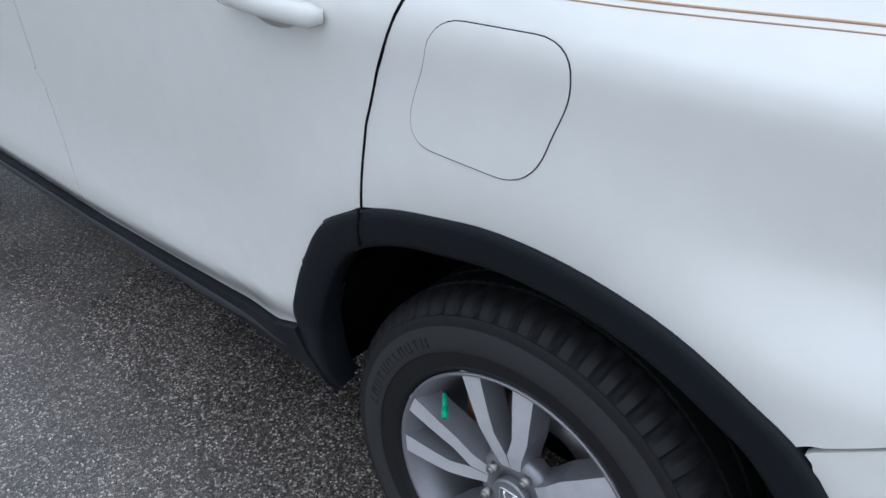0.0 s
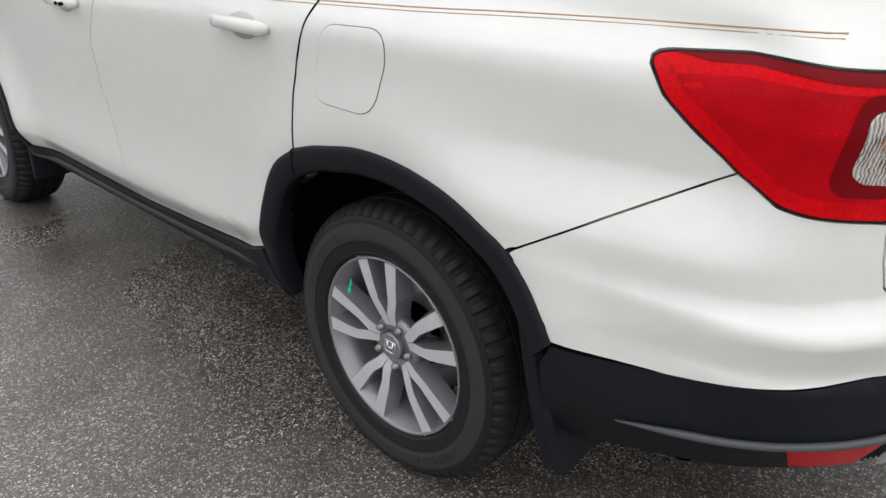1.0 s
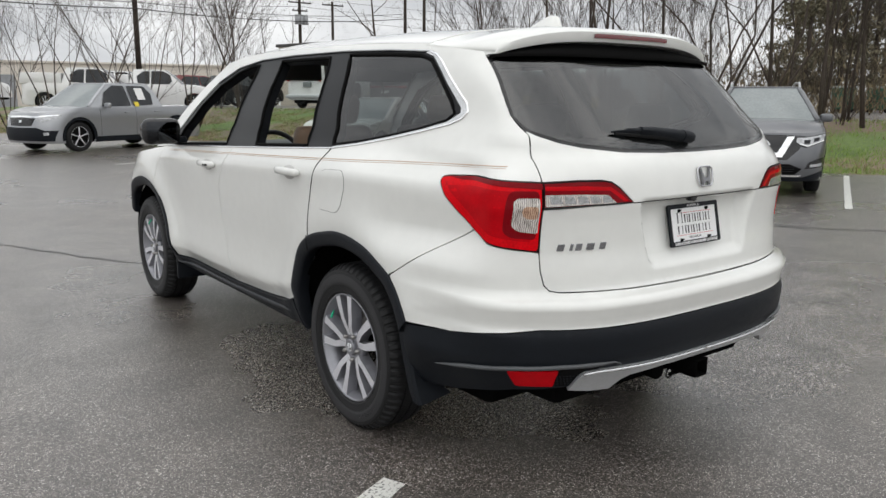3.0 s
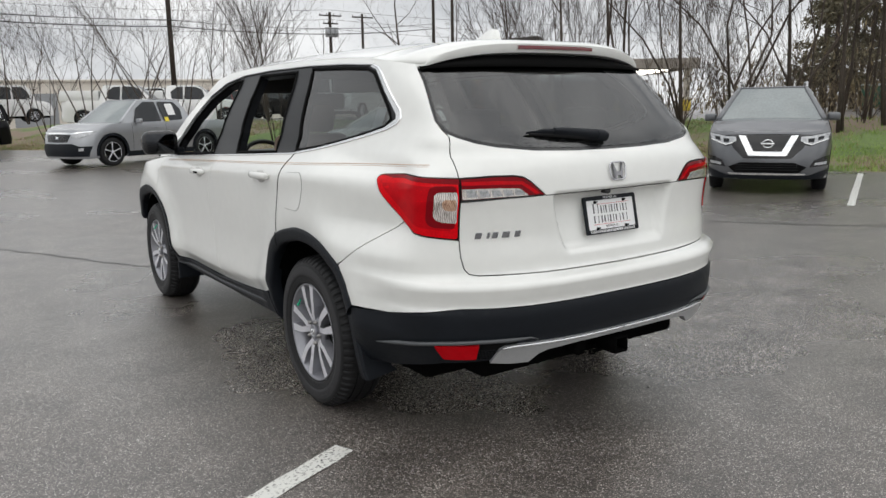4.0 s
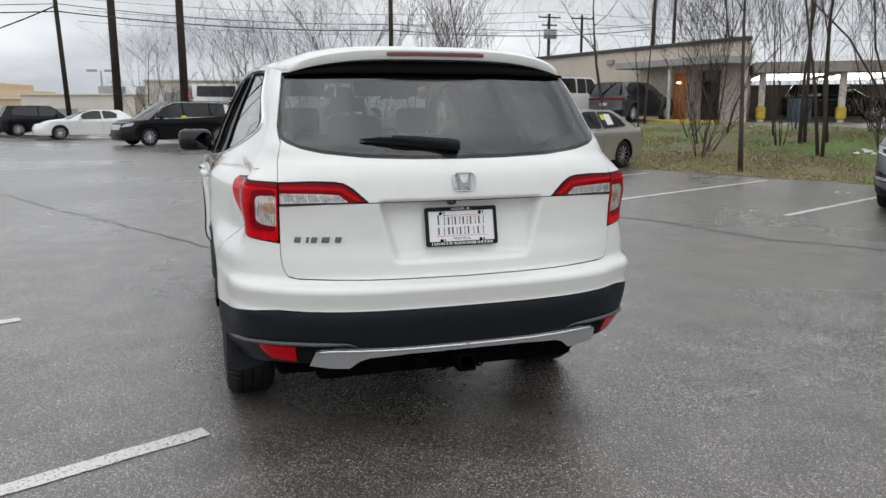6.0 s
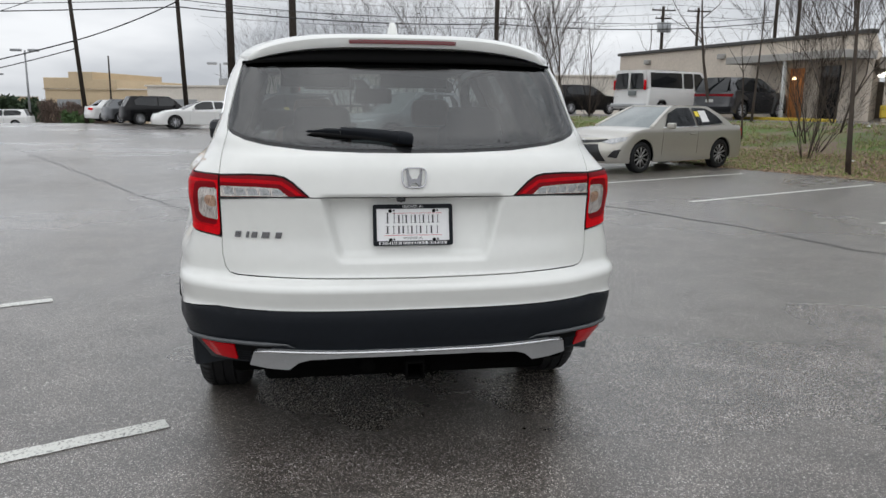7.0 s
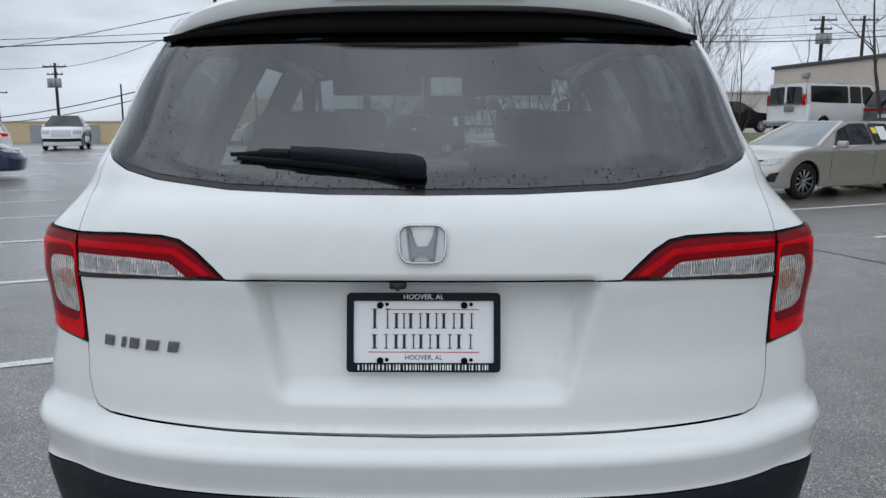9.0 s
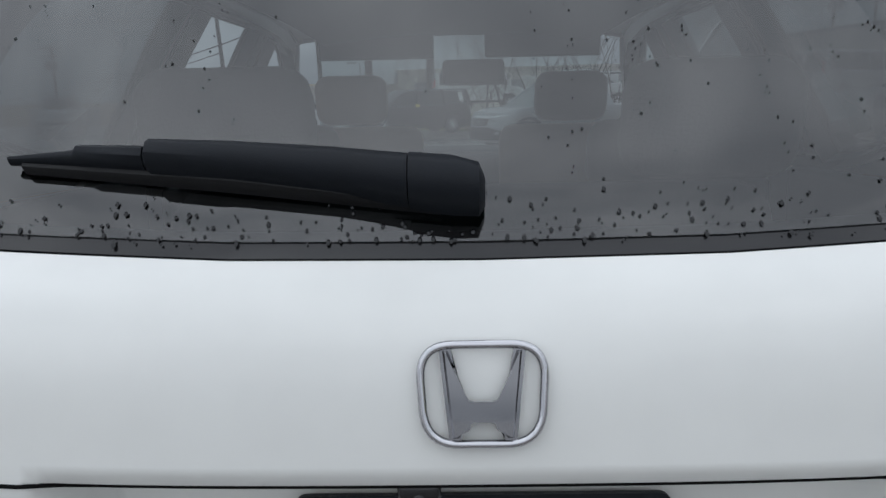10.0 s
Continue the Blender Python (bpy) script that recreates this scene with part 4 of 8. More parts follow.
        made += 1
    o = part("rain_beading", bm, material("water_bead", (0.010, 0.011, 0.012), 0.08, spec=0.35), tailgate)
    return tagged(o, "small raindrops", kind="stuff")


raindrops()

# ---- roof, spoiler, screen, bonnet ----
ROOF_Z = mono([0.5, 0.93, 1.5, 2.3, 2.75, 3.1], [1.648, 1.678, 1.700, 1.704, 1.690, 1.640])


def roof_edge(y):
    return float(np.interp(ROOF_Z(y), HS.z, [np.interp(y, np.maximum.accumulate(HS.Y[i]), HS.X[i]) for i in range(len(HS.z))]))


EDGE_Y = np.linspace(0.5, 3.15, 60)
EDGE_X = np.array([roof_edge(y) for y in EDGE_Y])


def roof_place(x, y):
    xe = np.interp(y, EDGE_Y, EDGE_X)
    k = np.clip(np.abs(x) / xe, 0, 1)
    crown = 0.088 - 0.02 * soft(y, 2.4, 3.1)
    return np.stack([x, y, ROOF_Z(y) + crown * (1 - k**2.6)], -1)


def roof_normal(x, y, h=0.004):
    a = roof_place(x + h, y) - roof_place(x - h, y)
    b = roof_place(x, y + h) - roof_place(x, y - h)
    n = np.cross(a, b)
    return n / np.linalg.norm(n, axis=-1, keepdims=True)


yy = np.linspace(0.93, 3.02, 40)
rp = [(float(np.interp(y, EDGE_Y, EDGE_X)) - 0.001, y) for y in yy]
fr = [(x, 3.02 + 0.10 * (1 - (x / rp[-1][0]) ** 2)) for x in np.linspace(rp[-1][0], -rp[-1][0], 16)][1:-1]
skin("roof", patch(unique(rp + fr + [(-x, y) for x, y in rp[::-1]]), 0.04, roof_place, roof_normal, 0.02), PEARL, hero)
# antenna fin
bm = bmesh.new()
zr = float(roof_place(np.array([0.0]), np.array([1.0]))[0][2])
vs = [[bm.verts.new((sx * w, y, zr - 0.012 + h)) for sx, h in ((-1, 0), (-0.35, hh), (0.35, hh), (1, 0))] for y, hh, w in ((0.885, 0.02, 0.028), (0.905, 0.066, 0.03), (0.94, 0.074, 0.03), (1.0, 0.055, 0.03), (1.07, 0.03, 0.026), (1.12, 0.012, 0.015))]
for a, b in zip(vs[:-1], vs[1:]):
    for i in range(3):
        bm.faces.new((a[i], a[i + 1], b[i + 1], b[i]))
bm.faces.new(vs[0][::-1])
bm.faces.new(vs[-1])
part("antenna_fin", fix(bm), PEARL, hero)


def spoiler():
    sp = thing("roof_spoiler", "", "")
    sp.parent = hero
    n = 36
    rows = []
    for i in range(n + 1):
        x = 0.688 * math.sin(math.pi * (i / n - 0.5))
        k = abs(x) / 0.688
        dz, dy = -0.062 * k**3.4, 0.10 * k**2.6
        zt = float(roof_place(np.array([min(abs(x), 0.60)]), np.array([0.93]))[0][2])
        zt = min(zt, 1.76 - 0.085 * k**4)
        row = ([(x, 0.95, zt), (x, 0.78, zt - 0.008 + dz * 0.15), (x, 0.60 + dy * 0.5, 1.748 + dz * 0.75), (x, 0.49 + dy, 1.737 + dz), (x, 0.468 + dy, 1.722 + dz), (x, 0.470 + dy, 1.700 + dz * 1.05),
                     (x, 0.480 + dy, 1.684 + dz * 1.1), (x, 0.510 + dy, 1.680 + dz * 1.1), (x, 0.66 + dy * 0.6, 1.668 + dz * 0.8), (x, 0.95, zt - 0.05)])
        # towards its ends the spoiler runs out on the edge of the body
        sgn, wb, out = (1 if x >= 0 else -1), k**6, []
        for p, (t, dr) in zip(row, ((0, 0), (0.4, 0), (0.8, 0), (1, 0), (1, 0.006), (1, 0.012), (1, 0.016), (0.97, 0.018), (0.75, 0.022), (0, 0.022))):
            y, z = 0.95 - 0.37 * t, 1.676 - 0.045 * t - dr
            e = Vector(HS.place(np.array([HS.sy(y, z) * sgn]), np.array([z]))[0]) + Vector((-sgn * (0.25 * dr - 0.002), 0, 0))
            out.append(tuple(Vector(p).lerp(e, wb)))
        rows.append(out)
    bm = bmesh.new()
    vs = [[bm.verts.new(p) for p in r] for r in rows]
    for a, b in zip(vs[:-1], vs[1:]):
        for j in range(len(a)):
            bm.faces.new((a[j], a[(j + 1) % len(a)], b[(j + 1) % len(a)], b[j]))
    bm.faces.new(vs[0])
    bm.faces.new(vs[-1][::-1])
    part("spoiler_body", fix(bm), PEARL, sp, angle=50)
    bm = bmesh.new()
    rows = []
    for i in range(13):
        x = 0.225 * (i / 6 - 1)
        k = abs(x) / 0.688
        dz, dy = -0.062 * k**3.4, 0.10 * k**2.6
        z1 = 0.006 if 0 < i < 12 else 0.010
        rows.append([(x, 0.4655 + dy, 1.716 + dz - z1 * 0.3), (x, 0.4635 + dy, 1.708 + dz), (x, 0.4655 + dy, 1.697 + dz)])
    vs = [[bm.verts.new(p) for p in r] for r in rows]
    for a, b in zip(vs[:-1], vs[1:]):
        for j in range(2):
            bm.faces.new((a[j], a[j + 1], b[j + 1], b[j]))
    part("brake_light", fix(bm), material("dark_brake_lens", (0.13, 0.012, 0.016), 0.15, coat=0.6), sp, "dark red high brake light")
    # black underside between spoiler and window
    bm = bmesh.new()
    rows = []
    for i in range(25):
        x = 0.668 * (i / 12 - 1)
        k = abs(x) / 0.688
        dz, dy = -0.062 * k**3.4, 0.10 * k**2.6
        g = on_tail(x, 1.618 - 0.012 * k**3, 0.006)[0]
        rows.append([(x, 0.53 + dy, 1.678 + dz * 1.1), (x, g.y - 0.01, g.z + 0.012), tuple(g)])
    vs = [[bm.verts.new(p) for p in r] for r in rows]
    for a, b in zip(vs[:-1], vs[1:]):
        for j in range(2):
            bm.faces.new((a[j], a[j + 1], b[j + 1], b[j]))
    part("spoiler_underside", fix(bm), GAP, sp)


spoiler()

DLO_TOP = ys((0.90, 1.645), (1.2, 1.662), (1.58, 1.672), (2.1, 1.672), (2.5, 1.660), (2.8, 1.622), (3.05, 1.54), (3.25, 1.42), (3.42, 1.29), (3.55, 1.17), (3.58, 1.132))
RAIL = ys((0.93, 1.678), (1.2, 1.690), (1.58, 1.701), (2.1, 1.704), (2.5, 1.699), (2.8, 1.686), (3.02, 1.652), (3.25, 1.53), (3.45, 1.40), (3.65, 1.25), (3.80, 1.115), (3.62, 1.125))
panel("roof_rail", DLO_TOP + rev(RAIL), PEARL, hero, gap=0.0005, rim=0.02)
BELT = ys((3.58, 1.132), (3.0, 1.158), (2.437, 1.184), (1.9, 1.210), (1.372, 1.237)) + BELT_Q[1:]
F_OPEN = [HS.at(q) for q in ys((3.42, 1.155), (2.56, 1.196), (2.545, 1.30), (2.53, 1.50), (2.515, 1.632), (2.62, 1.630), (2.78, 1.598), (3.0, 1.52), (3.2, 1.40), (3.38, 1.26))]
R_OPEN = [HS.at(q) for q in ys((2.16, 1.215), (1.60, 1.240), (1.62, 1.36), (1.66, 1.52), (1.705, 1.648), (2.24, 1.648), (2.235, 1.5), (2.20, 1.35))]
Q_OPEN = [HS.at(q) for q in ys((1.385, 1.252), (1.18, 1.277), (1.0, 1.308), (0.82, 1.345), (0.70, 1.376), (0.668, 1.405), (0.70, 1.45), (0.78, 1.53), (0.88, 1.61), (0.96, 1.632), (1.2, 1.646), (1.53, 1.656), (1.47, 1.50), (1.42, 1.36))]
for sg in (-1, 1):
    frame_poly = inset(unique(HS.chain(DLO_TOP + BELT[1:] + DLO_BACK[1:])[:-1]), 0.001)
    hol = [[(s * sg, z) for s, z in h] for h in (F_OPEN, R_OPEN, Q_OPEN)]
    skin("window_surround", patch([(s * sg, z) for s, z in frame_poly], 0.03, HS.place, HS.normal, 0.05, -0.006, hol), SATIN_BLACK, hero)
    skin("quarter_glass", patch([(s * sg, z) for s, z in inset(Q_OPEN, -0.006)], 0.04, HS.place, HS.normal, 0.003, -0.009), TINT, hero, "dark tinted quarter window")
    if sg > 0:
        skin("side_glass", patch([(s * sg, z) for s, z in inset(R_OPEN, -0.006)], 0.05, HS.place, HS.normal, 0.003, -0.02), TINT, hero)
        skin("side_glass", patch([(s * sg, z) for s, z in inset(F_OPEN, -0.006)], 0.05, HS.place, HS.normal, 0.003, -0.02), CLEAR, hero)
for sg in (-1, 1):
    for hole in (F_OPEN, R_OPEN, Q_OPEN):
        c = dense(hole, 0.04)
        s, z = np.array([p[0] * sg for p in c]), np.array([p[1] for p in c])
        bm = bmesh.new()
        tube(bm, HS.place(s, z) - HS.normal(s, z) * 0.008, 0.009, 6, closed=True)
        part("window_seal", fix(bm), GAP, hero)
# bright strip round the side windows, broad at the rear corner
ribbon("window_strip", BELT[:5] + BELT_Q[1:] + DLO_BACK[1:], 0.0055, CHROME, hero, lift=0.0)
BROAD = unique(HS.chain(ys((1.372, 1.235)) + BELT_Q[1:] + DLO_BACK[1:] + ys((0.93, 1.640), (0.865, 1.622), (0.79, 1.567), (0.70, 1.487), (0.632, 1.425), (0.628, 1.405), (0.69, 1.370), (0.82, 1.338), (1.0, 1.302), (1.18, 1.270), (1.372, 1.244))))
panel("corner_strip", BROAD, BRIGHT_TRIM, hero, step=0.02, gap=0.0, rim=0.004, lift=0.002)
ribbon("window_strip", DLO_TOP[:7], 0.004, SATIN_SILVER, hero, lift=0.0)

# windscreen, cowl and bonnet, ruled between the roof, the cowl and the nose
def ruled(a, b, nu, nv, crown=0.0, bow=0.0):
    bm = bmesh.new()
    rows = []
    for j in range(nv + 1):
        v = j / nv
        rows.append([])
        for i in range(nu + 1):
            u = 2 * i / nu - 1
            p, q = Vector(a(u)), Vector(b(u))
            c = p.lerp(q, v)
            c.z += crown * math.sin(math.pi * v) * (1 - 0.4 * u * u)
            rows[-1].append(bm.verts.new(c))
    for r, t in zip(rows[:-1], rows[1:]):
        for i in range(nu):
            bm.faces.new((r[i], r[i + 1], t[i + 1], t[i]))
    return fix(bm)


part("windscreen", ruled(lambda u: (0.60 * u, 3.10 - 0.09 * u * u, 1.712 - 0.065 * abs(u) ** 2.6), lambda u: (0.76 * u, 3.92 - 0.20 * u * u, 1.135 - 0.01 * u * u), 16, 10, 0.03), CLEAR, hero, "clear windscreen")
part("bonnet", ruled(lambda u: (0.80 * u, 3.90 - 0.17 * u * u, 1.128 - 0.012 * u * u), lambda u: (0.78 * u, 4.84 - 0.26 * abs(u) ** 3, 0.985 - 0.06 * abs(u) ** 3), 20, 14, 0.03), PEARL, hero)
panel("nose", ys((4.66, 0.90), (4.70, 0.62), (4.56, 0.44)) + [("y", 4.75, 0.36), ("y", 4.85, 0.36)] + ys((4.92, 0.60), (4.90, 0.88), (4.78, 0.98)), PEARL, hero, step=0.04)
bm = bmesh.new()
box(bm, (0, 4.86, 0.72), (1.15, 0.10, 0.42), 0.04)
part("front_grille", bm, GLOSS_BLACK, hero)
for sg in (-1, 1):
    bm = bmesh.new()
    box(bm, (sg * 0.68, 4.74, 0.86), (0.36, 0.20, 0.12), 0.04, 3, Matrix.Rotation(-sg * 0.5, 4, "Z"))
    part("headlamp", bm, CLEAR_LENS, hero)
    # door mirror: black shell with a bright back edge, glass and stalk
    mir = thing("door_mirror", "", "")
    mir.parent = hero
    bm = bmesh.new()
    box(bm, (sg * 1.055, 3.37, 1.235), (0.24, 0.13, 0.165), 0.05, 4)
    for v in bm.verts:
        if v.co.y > 3.37:
            v.co.z = 1.235 + (v.co.z - 1.235) * 0.75
    part("mirror_shell", bm, GLOSS_BLACK, mir)
    bm = bmesh.new()
    box(bm, (sg * 1.065, 3.303, 1.238), (0.185, 0.008, 0.12), 0.003, 1)
    # mirror glass coloured near black for the dark car side it reflects
    part("mirror_glass", bm, material("dark_reflection_mirror", (0.035, 0.037, 0.04), 0.05, 1.0), mir)
    bm = bmesh.new()
    box(bm, (sg * 0.935, 3.40, 1.175), (0.10, 0.08, 0.05), 0.015)
    part("mirror_stalk", bm, PLASTIC, mir)
    # door handles
    for y, z in ((1.655, 1.115), (2.735, 1.072)):
        s = HS.sy(y, z) * sg
        p, n = HS.place(np.array([s]), np.array([z]))[0], HS.normal(np.array([s]), np.array([z]))[0]
        hd = thing("door_handle", "", "")
        hd.parent = hero
        bm = bmesh.new()
        pts = [(p[0] + n[0] * (0.004 + 0.030 * math.sin(math.pi * t) ** 0.5), y - 0.115 + 0.23 * t, z + 0.004 * math.sin(math.pi * t)) for t in np.linspace(0, 1, 15)]
        tube(bm, pts, [0.008] + [0.015] * 13 + [0.008], 10, flat=1.25)
        part("grip", fix(bm), PEARL, hd)
        # flat cup in body paint darkened to stand for the shade of its hollow
        bm = bmesh.new()
        rod(bm, (p[0] - sg * 0.012, y, z - 0.004), (p[0] + sg * 0.0015, y, z - 0.004), 0.055, 0.052, 24)
        for v in bm.verts:
            v.co.y = y + (v.co.y - y) * 1.25
            v.co.z = z - 0.004 + (v.co.z - z + 0.004) * 0.62
        part("cup", bm, material("shaded_cup_paint", (0.50, 0.50, 0.48), 0.35, coat=0.6, vary=0.03), hd)
        if y > 2:
            bm = bmesh.new()
            for d in (-0.02, 0.012):
                rod(bm, (p[0] + sg * 0.03, y - 0.06 + d, z), (p[0] + sg * 0.0505, y - 0.06 + d, z), 0.006, 0.006, 10)
            part("lock_mark", bm, GAP, hd)
# fuel flap on the left side
fp = rounded([HS.at(q) for q in ys((1.352, 1.150), (1.135, 1.160), (1.168, 0.972), (1.386, 0.974))], 0.058, 8)
skin("fuel_flap_gap", patch([(-s, z) for s, z in inset(fp, -0.0006)], 0.012, HS.place, HS.normal, 0.001, 0.0006), GAP, hero)
skin("fuel_flap", patch([(-s, z) for s, z in inset(fp, 0.0009)], 0.012, HS.place, HS.normal, 0.001, 0.0016), PEARL, hero)
# dark shut line behind the rear door
ribbon("door_joint", DOOR_REAR, 0.0021, GAP, hero, lift=0.0006, n=6)
# gold pinstripes along the shoulder
for dz, r in ((0.0, 0.0016), (-0.007, 0.0010)):
    ribbon("pinstripe", ys((3.5, 1.112 + dz), (2.5, 1.150 + dz), (1.5, 1.188 + dz), (0.9, 1.212 + dz), (0.316, 1.230 + dz)), r, STRIPE, hero, lift=0.0003, n=6)

# ---- underbody, wheel houses, hitch, mud flaps ----
bm = bmesh.new()
box(bm, (0, 2.55, 0.40), (1.50, 4.2, 0.22), 0.03)
box(bm, (0, 0.52, 0.40), (1.20, 0.55, 0.16), 0.03)
box(bm, (0, 0.26, 0.43), (0.9, 0.16, 0.09), 0.02)
box(bm, (0, 2.6, 0.62), (1.1, 3.6, 0.3), 0.02)
part("underbody", bm, UNDER, hero)
for sg in (-1, 1):
    for hy in (HUB_R, HUB_F):
        bm = bmesh.new()
        n = 30
        ring = [(hy + 0.475 * math.sin(a), HUB_Z + 0.475 * math.cos(a)) for a in np.linspace(-1.6, 1.6, n)]
        lo = [[bm.verts.new((sg * x, y, z)) for y, z in ring] for x in (0.94, 0.62)]
        for i in range(n - 1):
            bm.faces.new((lo[0][i], lo[0][i + 1], lo[1][i + 1], lo[1][i]))
        bm.faces.new(lo[1])
        part("wheel_house", fix(bm), UNDER, hero)
    bm = bmesh.new()
    rows = []
    for t in np.linspace(0, 1, 9):
        z = 0.615 - 0.345 * t
        y = 0.735 - 0.045 * t - 0.030 * t * t
        w = 0.030 + 0.125 * t ** 0.8
        xo = 0.964 - 0.022 * t - 0.05 * max(0, t - 0.85)
        rows.append([(sg * xo, y + 0.035, z), (sg * xo, y, z), (sg * (xo - 0.012), y - 0.012, z), (sg * (xo - w), y - 0.010, z + 0.02 * (t > 0.95)), (sg * (xo - w), y + 0.002, z + 0.02 * (t > 0.95)), (sg * (xo - 0.02), y + 0.008, z)])
    vs = [[bm.verts.new(p) for p in r] for r in rows]
    for a, b in zip(vs[:-1], vs[1:]):
        for j in range(6):
            bm.faces.new((a[j], a[(j + 1) % 6], b[(j + 1) % 6], b[j]))
    bm.faces.new(vs[0][::-1])
    bm.faces.new(vs[-1])
    part("mud_flap", fix(bm), PLASTIC, hero, angle=28)
    bm = bmesh.new()
    box(bm, (sg * 0.86, 3.50, 0.33), (0.20, 0.03, 0.20), 0.008)
    part("mud_flap", bm, PLASTIC, hero)
hitch = thing("tow_hitch", "", "")
hitch.parent = hero
bm = bmesh.new()
for dx, dz, sx_, sz_ in ((0, 0.032, 0.076, 0.010), (0, -0.032, 0.076, 0.010), (-0.034, 0, 0.010, 0.056), (0.034, 0, 0.010, 0.056)):
    box(bm, (dx, 0.15, 0.415 + dz), (sx_, 0.24, sz_), 0.002, 1)
part("receiver_tube", bm, UNDER, hitch)
bm = bmesh.new()
box(bm, (0, 0.12, 0.378), (0.17, 0.012, 0.012), 0.002)
for sg in (-1, 1):
    tube(bm, [(sg * 0.085 + 0.02 * math.cos(a), 0.12, 0.385 + 0.02 * math.sin(a)) for a in np.linspace(0, 6.283, 12, endpoint=False)], 0.004, 6, closed=True)
part("chain_loops", fix(bm), UNDER, hitch)
bm = bmesh.new()
rod(bm, (-0.185, 0.10, 0.42), (-0.185, 0.16, 0.42), 0.034, 0.034, 18)
rod(bm, (-0.185, 0.095, 0.42), (-0.185, 0.105, 0.42), 0.028, 0.036, 18)
part("wiring_socket", bm, UNDER, hitch)


# ---- wheels ----
def wheel(parent, phase, m):
    w = thing("wheel", "", "")
    w.parent = parent
    w.matrix_basis = m
    # outward is +x, from the hub face plane
    R = TYRE_R
    prof = [(-0.20, 0.236), (-0.222, 0.26), (-0.232, 0.30), (-0.226, 0.345), (-0.205, 0.366), (-0.195, 0.372)]
    for g in (-0.165, -0.115, -0.065):
        prof += [(g - 0.018, R), (g - 0.0055, R), (g - 0.0045, R - 0.008), (g + 0.0045, R - 0.008), (g + 0.0055, R), (g + 0.018, R)]
    prof += [(-0.034, 0.3735), (-0.020, 0.3675), (-0.008, 0.3570), (-0.002, 0.3475), (0.0005, 0.3465), (0.002, 0.3440), (0.0045, 0.336), (0.0075, 0.320), (0.0082, 0.300), (0.0078, 0.285), (0.0058, 0.283), (0.0045, 0.270), (0.0005, 0.256), (0.0015, 0.254), (-0.003, 0.247), (-0.010, 0.243), (-0.020, 0.236)]
    # shoulder blocks cut by cross grooves, fine sipes between them
    blocks, per = 62, 6
    n = blocks * per
    V, F = [], []
    for i in range(n):
        a = 2 * math.pi * (i + (0.22 if i % per in (1, 2) else 0)) / n
        for h, r in prof:
            if r > 0.350 and h > -0.052 and i % per in (0, 1):
                r -= 0.0075
                h -= 0.002
            elif r > 0.3745 and (i + int(h * 400)) % 3 == 0:
                r -= 0.0025
            V.append((h, r * math.cos(a), r * math.sin(a)))
    k = len(prof)
    for i in range(n):
        for q in range(k - 1):
            F.append((i * k + q, i * k + q + 1, ((i + 1) % n) * k + q + 1, ((i + 1) % n) * k + q))
    me = bpy.data.meshes.new("tyre")
    me.from_pydata(V, [], F)
    bm = bmesh.new()
    bm.from_mesh(me)
    bpy.data.meshes.remove(me)
    part("tyre", fix(bm), RUBBER, w, "black all-season tyre", angle=35)
    bm = bmesh.new()
    lathe(bm, [(0.0052, 0.3320), (0.0080, 0.320), (0.0088, 0.300), (0.0082, 0.2865), (0.0062, 0.2845)], 96)
    part("sidewall_band", fix(bm), RUBBER_BAND, w)
    # raised maker's word as plain blocks along the band
    bm = bmesh.new()
    for a0, cnt, wd in ((phase + 69, 11, 4.4), (phase - 139, 8, 4.4)):
        for i in range(cnt):
            mm = Matrix.Rotation(radians(a0 - i * wd), 4, "X")
            for dy in ((-0.0080, 0.0040) if i % 3 else (-0.003,)):
                box(bm, (0, 0, 0), (0.0012, 0.0034, 0.019), m=mm @ Matrix.Translation((0.0088, dy, 0.305)))
            box(bm, (0, 0, 0), (0.0012, 0.0125, 0.0030), m=mm @ Matrix.Translation((0.0088, -0.0015, 0.3125 if i % 2 else 0.2975)))
    tagged(part("sidewall_lettering_relief", fix(bm), BLACK_PRINT, w, smooth=False), kind="stuff")
    rim = thing("rim", "", "")
    rim.parent = w
    bm = bmesh.new()
    lathe(bm, [(-0.19, 0.226), (-0.014, 0.2405), (-0.006, 0.2430), (-0.002, 0.2415), (-0.003, 0.2370), (-0.010, 0.2330), (-0.020, 0.2290), (-0.032, 0.2200), (-0.075, 0.2100), (-0.16, 0.206)], 72)
    part("rim_barrel", fix(bm), ALLOY_DARK, rim)
    bm = bmesh.new()
    lathe(bm, [(-0.055, 0.0), (-0.055, 0.082), (-0.030, 0.076), (-0.022, 0.066), (-0.022, 0.040), (-0.032, 0.036), (-0.032, 0.0)], 40)
    part("rim_centre", fix(bm), ALLOY_DARK, rim)
    for i in range(5):
        c = radians(phase + 72 * i)
        mm = Matrix.Rotation(c, 4, "X")
        for sg in (-1, 1):
            bm = bmesh.new()
            # a leg of the fork: points (across, outwards) from hub to rim, with a sharp bend
            legs = [(0.0085, 0.046), (0.0160, 0.088), (0.0330, 0.128), (0.0400, 0.165), (0.0530, 0.2360)]
            wid = [0.0080, 0.0150, 0.0150, 0.0165, 0.0200]
            top, bot = [], []
            for (u, r), wd, xf in zip(legs, wid, (-0.024, -0.014, -0.010, -0.008, -0.007)):
                lo_, hi_ = u - wd, u + wd
                top.append(((xf, sg * lo_, r), (xf, sg * hi_, r)))
                bot.append(((xf - 0.045, sg * max(0.0005, lo_ - 0.004), r), (xf - 0.045, sg * (hi_ + 0.010), r)))
            T = [[bm.verts.new(mm @ Vector(p)) for p in t] for t in top]
